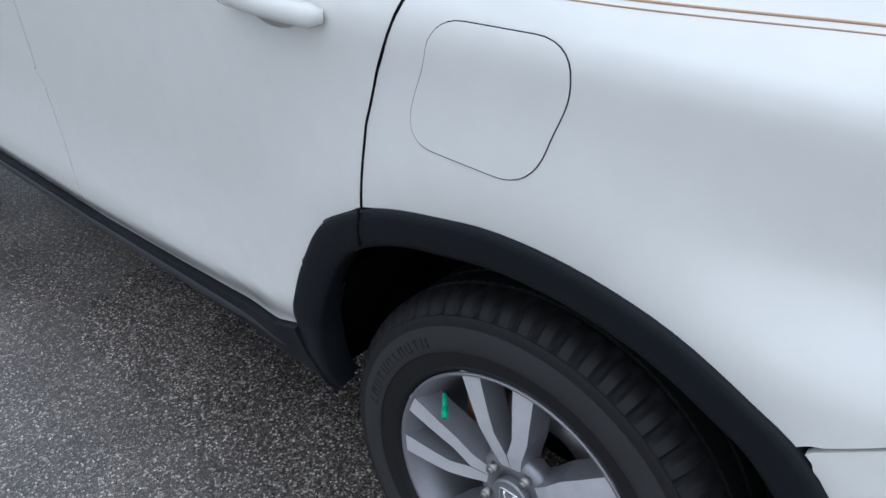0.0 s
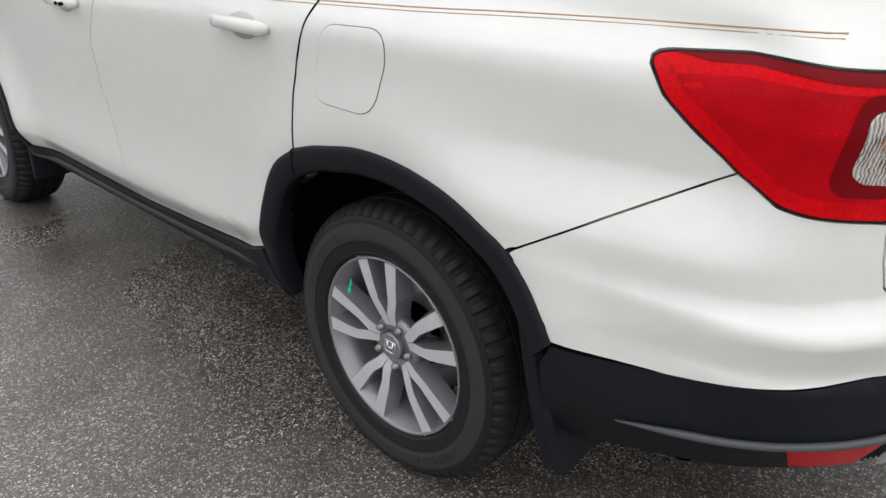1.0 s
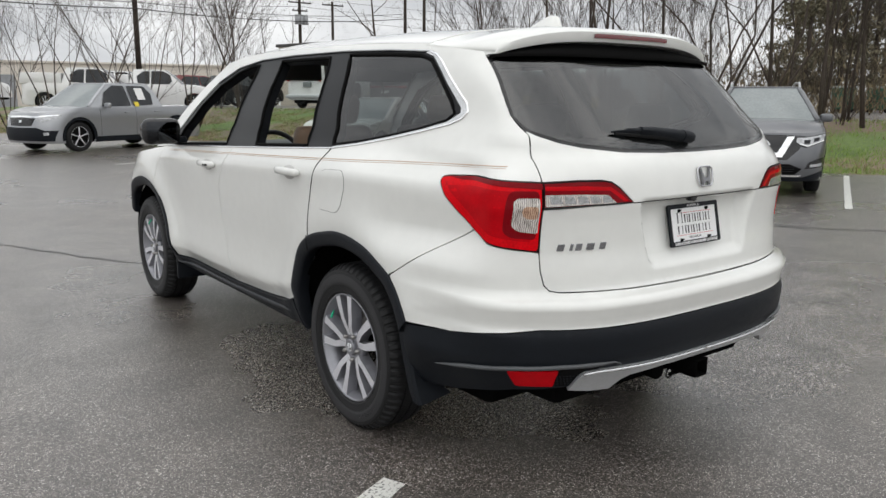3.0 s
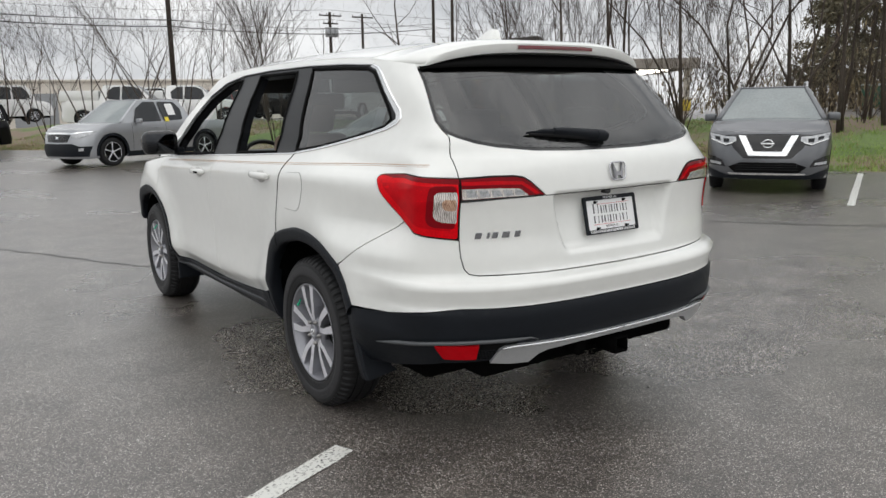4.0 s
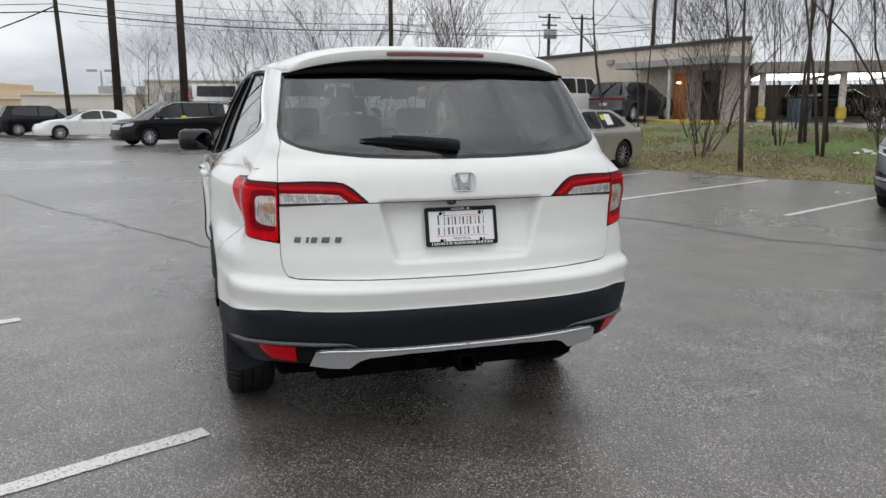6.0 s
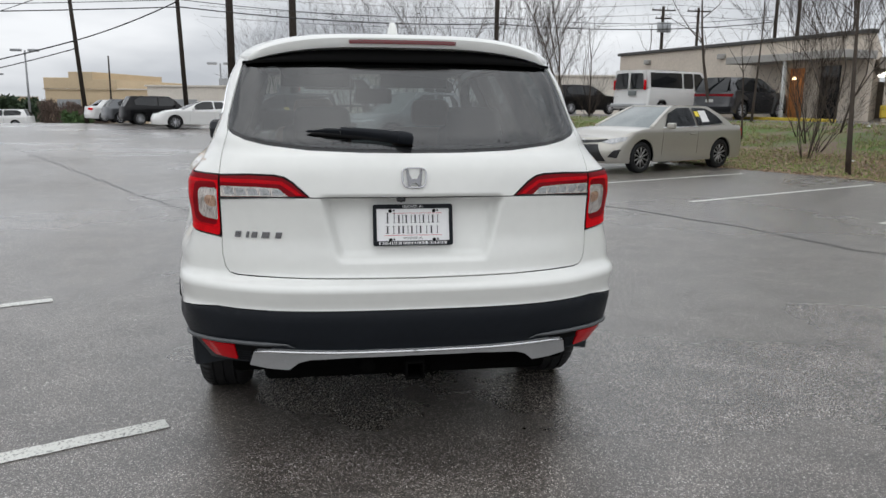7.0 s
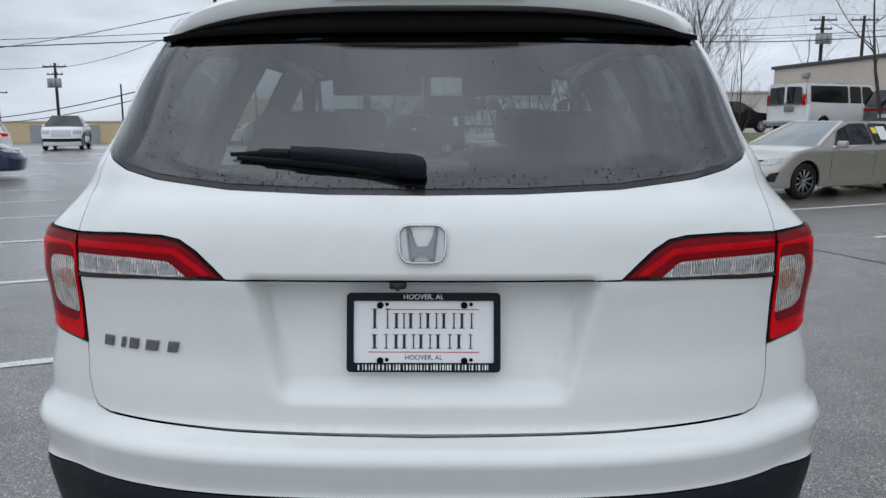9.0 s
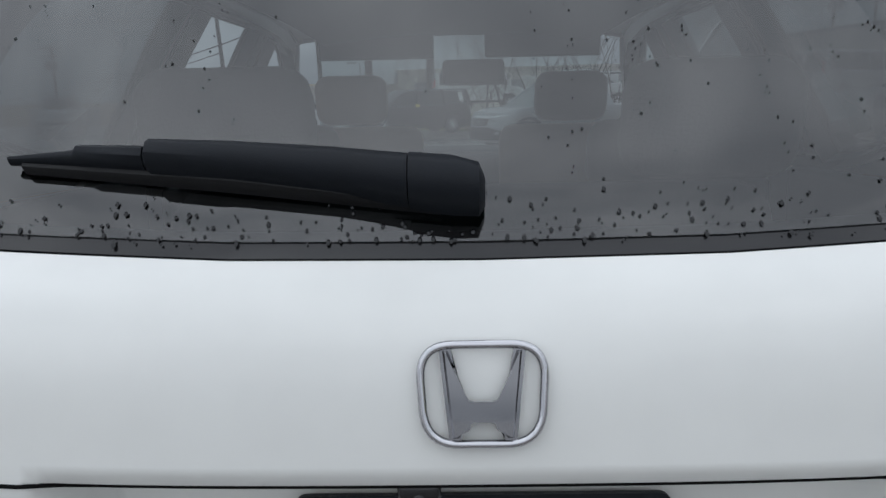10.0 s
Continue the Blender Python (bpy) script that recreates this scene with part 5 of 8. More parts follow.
            B = [[bm.verts.new(mm @ Vector(p)) for p in t] for t in bot]
            for a in range(4):
                bm.faces.new((T[a][0], T[a][1], T[a + 1][1], T[a + 1][0]))
            part("spoke_face", fix(bm), ALLOY_FACE, rim, smooth=False)
            bm = bmesh.new()
            T = [[bm.verts.new(mm @ (Vector(p) - Vector((0.0008, 0, 0)))) for p in t] for t in top]
            B = [[bm.verts.new(mm @ Vector(p)) for p in t] for t in bot]
            for a in range(4):
                for k in (0, 1):
                    bm.faces.new((T[a][k], T[a + 1][k], B[a + 1][k], B[a][k]))
                bm.faces.new((B[a][0], B[a][1], B[a + 1][1], B[a + 1][0]))
            bm.faces.new((T[4][0], T[4][1], B[4][1], B[4][0]))
            part("spoke_side", fix(bm), ALLOY_DARK, rim, smooth=False)
        bm = bmesh.new()
        a = c + radians(36)
        y, z = 0.057 * -math.sin(a), 0.057 * math.cos(a)
        rod(bm, (-0.03, y, z), (-0.008, y, z), 0.0105, 0.0095, 6)
        rod(bm, (-0.009, y, z), (-0.004, y, z), 0.0085, 0.006, 10)
        part("wheel_nut", bm, STEEL, rim)
    bm = bmesh.new()
    lathe(bm, [(-0.03, 0.036), (-0.012, 0.036), (-0.009, 0.033), (-0.009, 0.0)], 32)
    cap = part("centre_cap", fix(bm), ALLOY_DARK, rim, angle=40)
    bm = bmesh.new()
    tube(bm, [(-0.008, u, v) for u, v in rounded([(-0.018, -0.016), (0.018, -0.016), (0.020, 0.016), (-0.020, 0.016)], 0.008)], 0.0018, 6, closed=True)
    for sg in (-1, 1):
        box(bm, (-0.008, sg * 0.010, 0), (0.004, 0.004, 0.026))
    box(bm, (-0.008, 0, -0.002), (0.004, 0.02, 0.004))
    part("cap_mark", fix(bm), CHROME, cap)
    bm = bmesh.new()
    lathe(bm, [(-0.105, 0.09), (-0.105, 0.165), (-0.115, 0.165), (-0.115, 0.09)], 40)
    part("brake_disc", fix(bm), STEEL, w)
    bm = bmesh.new()
    box(bm, (-0.11, -0.12, 0.09), (0.07, 0.07, 0.13), 0.015)
    part("brake_caliper", bm, RUST, w)
    bm = bmesh.new()
    mm = Matrix.Rotation(radians(phase + 39), 4, "X")
    p0, p1 = mm @ Vector((-0.02, 0, 0.205)), mm @ Vector((-0.004, 0, 0.186))
    rod(bm, p0, p1, 0.004, 0.004, 8)
    rod(bm, p1, p1 + (p1 - p0).normalized() * 0.018, 0.0062, 0.0055, 10)
    part("valve_cap", bm, GREEN_CAP, w, "green valve cap")
    return w


# left wheels face -x: half a turn about z
FACE = 0.952
for sg, hy, ph in ((-1, HUB_R, 11), (-1, HUB_F, -25), (1, HUB_R, 30), (1, HUB_F, 5)):
    wheel(hero, ph, Matrix.Translation((sg * (FACE if hy == HUB_R else FACE + 0.02), hy, HUB_Z)) @ (Matrix.Rotation(math.pi, 4, "Z") if sg < 0 else Matrix()))


# ---- cabin ----
# rear rows made charcoal: dark backs, with cabin shade put into the colour
SEAT_DARK = material("shaded_seat_cover", (0.030, 0.029, 0.029), 0.7, vary=0.12, scale=9, bump=0.15, bump_scale=200)


def seat(name, x, y, z, w, back_h, head=True, tilt=-14, cover=LEATHER):
    st = thing(name, "", "")
    st.parent = hero
    bm = bmesh.new()
    box(bm, (x, y + 0.02, z + 0.06), (w, 0.50, 0.15), 0.05, 3)
    part("cushion", bm, cover, st)
    bm = bmesh.new()
    R = Matrix.Rotation(radians(-tilt), 4, "X")
    box(bm, (x, y - 0.25, z + 0.10 + back_h / 2), (w * 0.94, 0.13, back_h), 0.05, 3, R)
    part("backrest", bm, cover, st)
    if head:
        for hx in ([x] if w < 0.7 else [x - w * 0.355, x + w * 0.355]):
            bm = bmesh.new()
            box(bm, (hx, y - 0.30 - back_h * 0.11, z + 0.17 + back_h + 0.02), (0.25, 0.10, 0.17), 0.045, 3, R)
            part("headrest", bm, cover, st)


for x in (-0.38, 0.38):
    seat("front_seat", x, 2.62, 0.62, 0.52, 0.58)
seat("middle_seat", 0.0, 1.75, 0.60, 1.18, 0.46, cover=SEAT_DARK)
seat("back_seat", 0.0, 1.0, 0.62, 0.96, 0.545, True, cover=SEAT_DARK)
bm = bmesh.new()
box(bm, (0, 3.42, 1.00), (1.50, 0.50, 0.26), 0.08, 3)
box(bm, (0, 3.55, 1.08), (1.46, 0.46, 0.12), 0.05, 3)
box(bm, (0, 3.0, 0.80), (0.30, 0.9, 0.20), 0.03)
part("dashboard", bm, DARK_TRIM, hero)
bm = bmesh.new()
RW = Matrix.Translation((-0.38, 3.10, 1.06)) @ Matrix.Rotation(radians(62), 4, "X")
tube(bm, [RW @ Vector((0.185 * math.cos(a), 0.185 * math.sin(a), 0)) for a in np.linspace(0, 2 * math.pi, 36, endpoint=False)], 0.016, 8, closed=True)
for a in (0.1, 3.04, 4.71):
    tube(bm, [RW @ Vector((r * math.cos(a), r * math.sin(a), -0.01)) for r in (0.03, 0.18)], 0.016, 6)
rod(bm, RW @ Vector((0, 0, -0.06)), RW @ Vector((0, 0, 0.01)), 0.07, 0.06, 16)
part("steering_wheel", fix(bm), DARK_TRIM, hero)
bm = bmesh.new()
box(bm, (0, 2.15, 0.52), (1.20, 3.2, 0.06), 0.01)
box(bm, (0, 0.62, 0.78), (1.25, 0.7, 0.05), 0.01)
part("cabin_floor", bm, CLOTH, hero)
# head lining and door cards
part("head_lining", ruled(lambda u: (0.58 * u, 0.85, 1.655 - 0.03 * u * u), lambda u: (0.58 * u, 3.0, 1.66 - 0.04 * u * u), 8, 8, 0.045), material("grey_head_lining", (0.055, 0.055, 0.054), 0.9, vary=0.08), hero)
for sg in (-1, 1):
    bm = bmesh.new()
    box(bm, (sg * 0.855, 2.52, 0.84), (0.07, 1.52, 0.62), 0.02)
    box(bm, (sg * 0.80, 0.95, 1.07), (0.06, 0.9, 0.30), 0.02)
    part("door_card", bm, DARK_TRIM, hero)
bm = bmesh.new()
box(bm, (0.06, 2.98, 1.500), (0.27, 0.03, 0.110), 0.02)
part("cabin_mirror", bm, DARK_TRIM, hero)
for x in (-0.36, 0.36):
    bm = bmesh.new()
    box(bm, (x, 2.97, 1.625), (0.50, 0.03, 0.13), 0.012)
    part("sun_visor", bm, CLOTH, hero)

# ---- ground: one sheet with the car park, the planted bank and the upper yard ----
EDGE = mono([-400, -60, 0.5, 5.3, 8.4, 12.4, 13.3, 18, 27, 32, 34, 41, 46, 60, 400], [230, 55, 16.4, 13.4, 11.5, 10.0, 9.5, 7.9, 4.2, 0.9, -1.2, -5.0, -9.5, -24, -330])


def bank(d):
    """Height of the ground d metres beyond the edge of the car park."""
    return 0.88 * soft(d, 0.4, 7.5)


def asphalt(name, tone, wet, speck=1.0):
    m = bpy.data.materials.new(name)
    m.use_nodes = True
    nt = m.node_tree
    b = nt.nodes["Principled BSDF"]
    N = lambda k: nt.nodes.new(k)
    co = N("ShaderNodeTexCoord")
    vor = N("ShaderNodeTexVoronoi")
    vor.inputs["Scale"].default_value = 215
    vor2 = N("ShaderNodeTexVoronoi")
    vor2.inputs["Scale"].default_value = 440
    big, mid = N("ShaderNodeTexNoise"), N("ShaderNodeTexNoise")
    big.inputs["Scale"].default_value, big.inputs["Detail"].default_value = 0.22, 6
    mid.inputs["Scale"].default_value, mid.inputs["Detail"].default_value = 2.6, 5
    for n in (vor, vor2, big, mid):
        nt.links.new(co.outputs["Object"], n.inputs["Vector"])
    sep, sep2 = N("ShaderNodeSeparateColor"), N("ShaderNodeSeparateColor")
    nt.links.new(vor.outputs["Color"], sep.inputs[0])
    nt.links.new(vor2.outputs["Color"], sep2.inputs[0])
    ramp = N("ShaderNodeValToRGB")
    e = ramp.color_ramp.elements
    e[0].position, e[0].color = 0.0, (tone * 0.38, tone * 0.33, tone * 0.30, 1)
    e[1].position, e[1].color = 0.62, (tone * 0.96, tone * 0.84, tone * 0.75, 1)
    for p, k, tint in ((0.80, 2.0, (1, 0.90, 0.82)), (0.93, 3.8, (1, 0.91, 0.82)), (1.0, 6.5, (1, 0.96, 0.92))):
        q = ramp.color_ramp.elements.new(p)
        q.color = tuple(tone * (1 + (k - 1) * speck) * c for c in tint) + (1,)
    nt.links.new(sep.outputs[0], ramp.inputs[0])
    ramp2 = N("ShaderNodeValToRGB")
    e = ramp2.color_ramp.elements
    e[0].position, e[0].color = 0.3, (0.6, 0.6, 0.6, 1)
    e[1].position, e[1].color = 1.0, (1.6, 1.58, 1.55, 1)
    nt.links.new(sep2.outputs[1], ramp2.inputs[0])
    mul = N("ShaderNodeMix")
    mul.data_type, mul.blend_type = "RGBA", "MULTIPLY"
    mul.inputs["Factor"].default_value = 1.0
    nt.links.new(ramp.outputs[0], mul.inputs["A"])
    nt.links.new(ramp2.outputs[0], mul.inputs["B"])
    tone2 = N("ShaderNodeMapRange")
    tone2.inputs[1].default_value, tone2.inputs[2].default_value, tone2.inputs[3].default_value, tone2.inputs[4].default_value = 0.35, 0.65, 0.8, 1.25
    nt.links.new(mid.outputs[0], tone2.inputs[0])
    vm = N("ShaderNodeVectorMath")
    vm.operation = "SCALE"
    nt.links.new(mul.outputs["Result"], vm.inputs[0])
    nt.links.new(tone2.outputs[0], vm.inputs["Scale"])
    nt.links.new(vm.outputs[0], b.inputs["Base Color"])
    rr = N("ShaderNodeMapRange")
    rr.inputs[1].default_value, rr.inputs[2].default_value, rr.inputs[3].default_value, rr.inputs[4].default_value = 0.38, 0.62, wet[0], wet[1]
    nt.links.new(big.outputs[0], rr.inputs[0])
    nt.links.new(rr.outputs[0], b.inputs["Roughness"])
    b.inputs["Specular IOR Level"].default_value = 0.6
    bp = N("ShaderNodeBump")
    b.inputs["IOR"].default_value = 1.62
    # a thin film of water, broken up in broad patches
    film = N("ShaderNodeMapRange")
    film.inputs[1].default_value, film.inputs[2].default_value, film.inputs[3].default_value, film.inputs[4].default_value = 0.36, 0.62, 0.90, 0.40
    nt.links.new(big.outputs[0], film.inputs[0])
    nt.links.new(film.outputs[0], b.inputs["Coat Weight"])
    b.inputs["Coat Roughness"].default_value = 0.20
    b.inputs["Coat IOR"].default_value = 1.33
    bp.inputs["Strength"].default_value = 0.36
    bp.inputs["Distance"].default_value = 0.004
    nt.links.new(vor.outputs["Distance"], bp.inputs["Height"])
    nt.links.new(bp.outputs[0], b.inputs["Normal"])
    nt.links.new(bp.outputs[0], b.inputs["Coat Normal"])
    return m


ASPHALT = asphalt("damp_asphalt", 0.100, (0.24, 0.40), 0.9)
YARD = asphalt("worn_yard_asphalt", 0.13, (0.5, 0.7), 0.4)
GRASS = material("winter_grass_soil", (0.11, 0.16, 0.045), 0.9, vary=0.45, scale=0.8, bump=0.6, bump_scale=30)


def bare_soil():
    """Brown leaf mould shows through the grass in broad patches."""
    nt = GRASS.node_tree
    b = nt.nodes["Principled BSDF"]
    old = b.inputs["Base Color"].links[0].from_socket
    co, nz, ramp, mix = (nt.nodes.new(k) for k in ("ShaderNodeTexCoord", "ShaderNodeTexNoise", "ShaderNodeValToRGB", "ShaderNodeMix"))
    nz.inputs["Scale"].default_value, nz.inputs["Detail"].default_value = 0.45, 5
    ramp.color_ramp.elements[0].position, ramp.color_ramp.elements[1].position = 0.44, 0.56
    mix.data_type = "RGBA"
    mix.inputs["B"].default_value = (0.19, 0.14, 0.10, 1)
    nt.links.new(co.outputs["Object"], nz.inputs["Vector"])
    nt.links.new(nz.outputs[0], ramp.inputs[0])
    nt.links.new(ramp.outputs[0], mix.inputs["Factor"])
    nt.links.new(old, mix.inputs["A"])
    nt.links.new(mix.outputs["Result"], b.inputs["Base Color"])


bare_soil()


def ground_sheet():
    yv = np.r_[-400, -200, -100, -60, -30, -15, -8, np.arange(-4, 46, 0.8), 50, 53, 56, 59, 62, 66, 80, 110, 160, 240, 400]
    dv = np.r_[-600, -300, -150, -80, -40, -20, -10, -5, -2, 0, 0.4, 0.9, np.arange(1.5, 10.1, 0.7), 12, 16, 22, 30, 45, 70, 120, 250, 600]
    rnd = random.Random(3)
    verts, faces, mats = [], [], []
    for y in yv:
        e = float(EDGE(y))
        for d in dv:
            dd = d * 1.12
            wob = rnd.uniform(-0.12, 0.12) if d == 0 and -4 < y < 45 else 0
            z = float(bank(d)) * float(soft(y, 47, 39)) - 1.3 * float(soft(y, 48, 62)) * float(soft(-(e + dd), 3, 9)) + (rnd.uniform(-0.04, 0.05) if 1 < d < 7 else 0)
            verts.append((e + dd + wob, float(y), z))
    k = len(dv)
    for i in range(len(yv) - 1):
        for j in range(k - 1):
            a = i * k + j
            faces.append((a, a + 1, a + k + 1, a + k))
            mats.append(0 if dv[j + 1] <= 0 or yv[i] > 43 else (1 if dv[j + 1] <= 7.3 else 2))
    me = bpy.data.meshes.new("ground")
    me.from_pydata(verts, [], faces)
    for m in (ASPHALT, GRASS, YARD):
        me.materials.append(m)
    me.polygons.foreach_set("material_index", mats)
    me.polygons.foreach_set("use_smooth", [True] * len(faces))
    return tagged(new("ground", me), "dark damp asphalt car park running up a low grass bank to an upper yard", "ground", kind="structure")


ground_sheet()

# painted bay lines, worn at the edges
LINE = bpy.data.materials.new("worn_white_line")
LINE.use_nodes = True


def line_material():
    nt = LINE.node_tree
    b = nt.nodes["Principled BSDF"]
    co, nz, ramp = nt.nodes.new("ShaderNodeTexCoord"), nt.nodes.new("ShaderNodeTexNoise"), nt.nodes.new("ShaderNodeValToRGB")
    nz.inputs["Scale"].default_value, nz.inputs["Detail"].default_value = 75, 6
    nt.links.new(co.outputs["Object"], nz.inputs["Vector"])
    e = ramp.color_ramp.elements
    e[0].position, e[0].color = 0.30, (0.10, 0.10, 0.095, 1)
    e[1].position, e[1].color = 0.47, (0.66, 0.66, 0.62, 1)
    nt.links.new(nz.outputs[0], ramp.inputs[0])
    nt.links.new(ramp.outputs[0], b.inputs["Base Color"])
    b.inputs["Roughness"].default_value = 0.5


line_material()


def bay_line(a, b, w=0.10):
    a, b = Vector((*a, 0)), Vector((*b, 0))
    d = (b - a).normalized()
    n = Vector((-d.y, d.x, 0)) * w / 2
    bm = bmesh.new()
    rnd = random.Random(int(a.x * 100))
    k = max(4, int((b - a).length / 0.12))
    L, R = [], []
    for i in range(k + 1):
        p = a.lerp(b, i / k)
        L.append(bm.verts.new(p + n * rnd.uniform(0.90, 1.06) + Vector((0, 0, 0.004))))
        R.append(bm.verts.new(p - n * rnd.uniform(0.90, 1.06) + Vector((0, 0, 0.004))))
    for i in range(k):
        bm.faces.new((L[i], R[i], R[i + 1], L[i + 1]))
    o = part("bay_line", fix(bm), LINE)
    return tagged(o, "worn white painted parking bay line", "road marking", "bay lines", "structure")


DIR = (0.914, 0.406)
for i in range(9):
    x, y = -1.065 - 1.245 * i, 0.63 + 2.415 * i
    if i == 0:
        x, y = -1.07, 0.625
    bay_line((x, y), (x - 5.2 * DIR[0], y - 5.2 * DIR[1]), 0.105)
for x, y, ln in ((9.3, 0.9, 5.0), (8.06, 3.33, 5.1), (6.66, 5.74, 4.6), (5.26, 8.05, 5.2), (4.35, 10.58, 4.8), (2.9, 13.0, 5.0), (1.6, 15.5, 5.0)):
    bay_line((x, y), (x + ln * DIR[0], y + ln * (0.455 if x == 8.06 else DIR[1])), 0.10)

TAR = material("tar_filled_crack", (0.012, 0.012, 0.012), 0.35, vary=0.3, scale=20)


def crack(pts, w, label):
    rnd = random.Random(len(pts) * 7)
    out = []
    for a, b in zip(pts[:-1], pts[1:]):
        k = max(2, int(math.dist(a, b) / 0.25))
        out += [(a[0] + (b[0] - a[0]) * i / k + rnd.uniform(-0.035, 0.035), a[1] + (b[1] - a[1]) * i / k + rnd.uniform(-0.035, 0.035)) for i in range(k)]
    out.append(pts[-1])
    bm = bmesh.new()
    L, R = [], []
    for i, p in enumerate(out):
        q = out[min(i + 1, len(out) - 1)]
        o = out[max(i - 1, 0)]
        d = Vector((q[0] - o[0], q[1] - o[1])).normalized()
        n = Vector((-d.y, d.x)) * w * rnd.uniform(0.4, 1.1) / 2
        L.append(bm.verts.new((p[0] + n.x, p[1] + n.y, 0.003)))
        R.append(bm.verts.new((p[0] - n.x, p[1] - n.y, 0.003)))
    for i in range(len(out) - 1):
        bm.faces.new((L[i], R[i], R[i + 1], L[i + 1]))
    return tagged(part("asphalt_crack", fix(bm), TAR), label, "crack", kind="structure")


crack([(-0.3, 4.4), (-0.74, 5.2), (-1.8, 7.2), (-3.2, 9.85), (-6.0, 15.5), (-13.8, 31)], 0.035, "long dark tarred joint across the asphalt")
crack([(7.6, 0.9), (6.6, 2.2), (5.65, 3.38), (5.1, 4.2), (4.7, 5.7), (4.0, 7.3), (2.6, 10)], 0.05, "dark joint between two layers of asphalt")


def scatter_tris(name, label, category, count, seed, mat, size, where, flat=False):
    """Many small blades or leaves as one object of stuff."""
    r = np.random.default_rng(seed)
    P = where(r, count)
    n = len(P)
    ang = r.uniform(0, 2 * np.pi, n)
    h = size * r.uniform(0.5, 1.3, n)
    c, s = np.cos(ang), np.sin(ang)
    if flat == "ball":
        V = P[:, None, :] + r.normal(0, 0.6, (n, 3, 3)) * h[:, None, None]
    elif flat:
        a = P + np.stack([c * h, s * h, r.uniform(0.005, 0.03, n)], 1)
        b = P + np.stack([-s * h * 0.6, c * h * 0.6, r.uniform(0.005, 0.03, n)], 1)
        d = P - np.stack([c * h, s * h, -r.uniform(0.005, 0.02, n)], 1)
        V = np.stack([a, b, d], 1)
    else:
        w = h * 0.10
        lean = r.normal(0, 0.35, (n, 2)) * h[:, None]
        V = np.stack([P + np.stack([c * w, s * w, 0 * w], 1), P - np.stack([c * w, s * w, 0 * w], 1), P + np.concatenate([lean, h[:, None]], 1)], 1)
    me = bpy.data.meshes.new(name)
    me.vertices.add(n * 3)
    me.vertices.foreach_set("co", V.reshape(-1))
    me.loops.add(n * 3)
    me.loops.foreach_set("vertex_index", np.arange(n * 3))
    me.polygons.add(n)
    me.polygons.foreach_set("loop_start", np.arange(n) * 3)
    me.update()
    me.validate()
    me.materials.append(mat)
    return tagged(new(name, me), label, category, kind="stuff")


def island_material(name, c0, c1, rough=0.8):
    m = bpy.data.materials.new(name)
    m.use_nodes = True
    nt = m.node_tree
    g, ramp = nt.nodes.new("ShaderNodeNewGeometry"), nt.nodes.new("ShaderNodeValToRGB")
    ramp.color_ramp.elements[0].color, ramp.color_ramp.elements[1].color = (*c0, 1), (*c1, 1)
    nt.links.new(g.outputs["Random Per Island"], ramp.inputs[0])
    nt.links.new(ramp.outputs[0], nt.nodes["Principled BSDF"].inputs["Base Color"])
    nt.nodes["Principled BSDF"].inputs["Roughness"].default_value = rough
    return m


def on_bank(d0, d1, y0, y1, clump=0.0, seed=1):
    def f(r, n):
        y = r.uniform(y0, y1, n)
        d = r.uniform(d0, d1, n)
        x = EDGE(y) + d * 1.12
        P = np.stack([x, y, bank(d)], 1)
        if clump:
            k = np.sin(x * 1.7 + seed) * np.sin(y * 1.3 + seed * 2) + 0.5 * np.sin(x * 4.1) * np.sin(y * 3.7)
            P = P[k > clump]
        return P
    return f


GREEN = island_material("grass_blade", (0.13, 0.23, 0.04), (0.30, 0.42, 0.10))
DRY = island_material("dry_grass_blade", (0.22, 0.18, 0.09), (0.40, 0.34, 0.19))
LEAF = island_material("dead_leaf", (0.18, 0.11, 0.07), (0.46, 0.33, 0.22))
scatter_tris("grass", "short green winter grass on the bank", "grass", 52000, 1, GREEN, 0.075, on_bank(0.02, 7.4, -6, 36, 0.0, 1))
scatter_tris("grass", "short green winter grass below the crossover", "grass", 26000, 7, GREEN, 0.07, on_bank(0.02, 5.0, -8, 9, -0.6, 2))
scatter_tris("dry_grass", "straw-coloured dead grass on the bank", "grass", 20000, 2, DRY, 0.12, on_bank(0.02, 7.6, -6, 36, 0.05, 3))
scatter_tris("leaf_litter", "brown dead leaves lying on the bank", "leaves", 60000, 4, LEAF, 0.045, on_bank(-0.12, 6.5, 9, 36, -0.35, 5), flat=True)
scatter_tris("leaf_litter", "brown dead leaves in a drift along the edge of the asphalt", "leaves", 26000, 14, LEAF, 0.045, on_bank(-0.2, 3.0, 10, 27, -2.0, 5), flat=True)

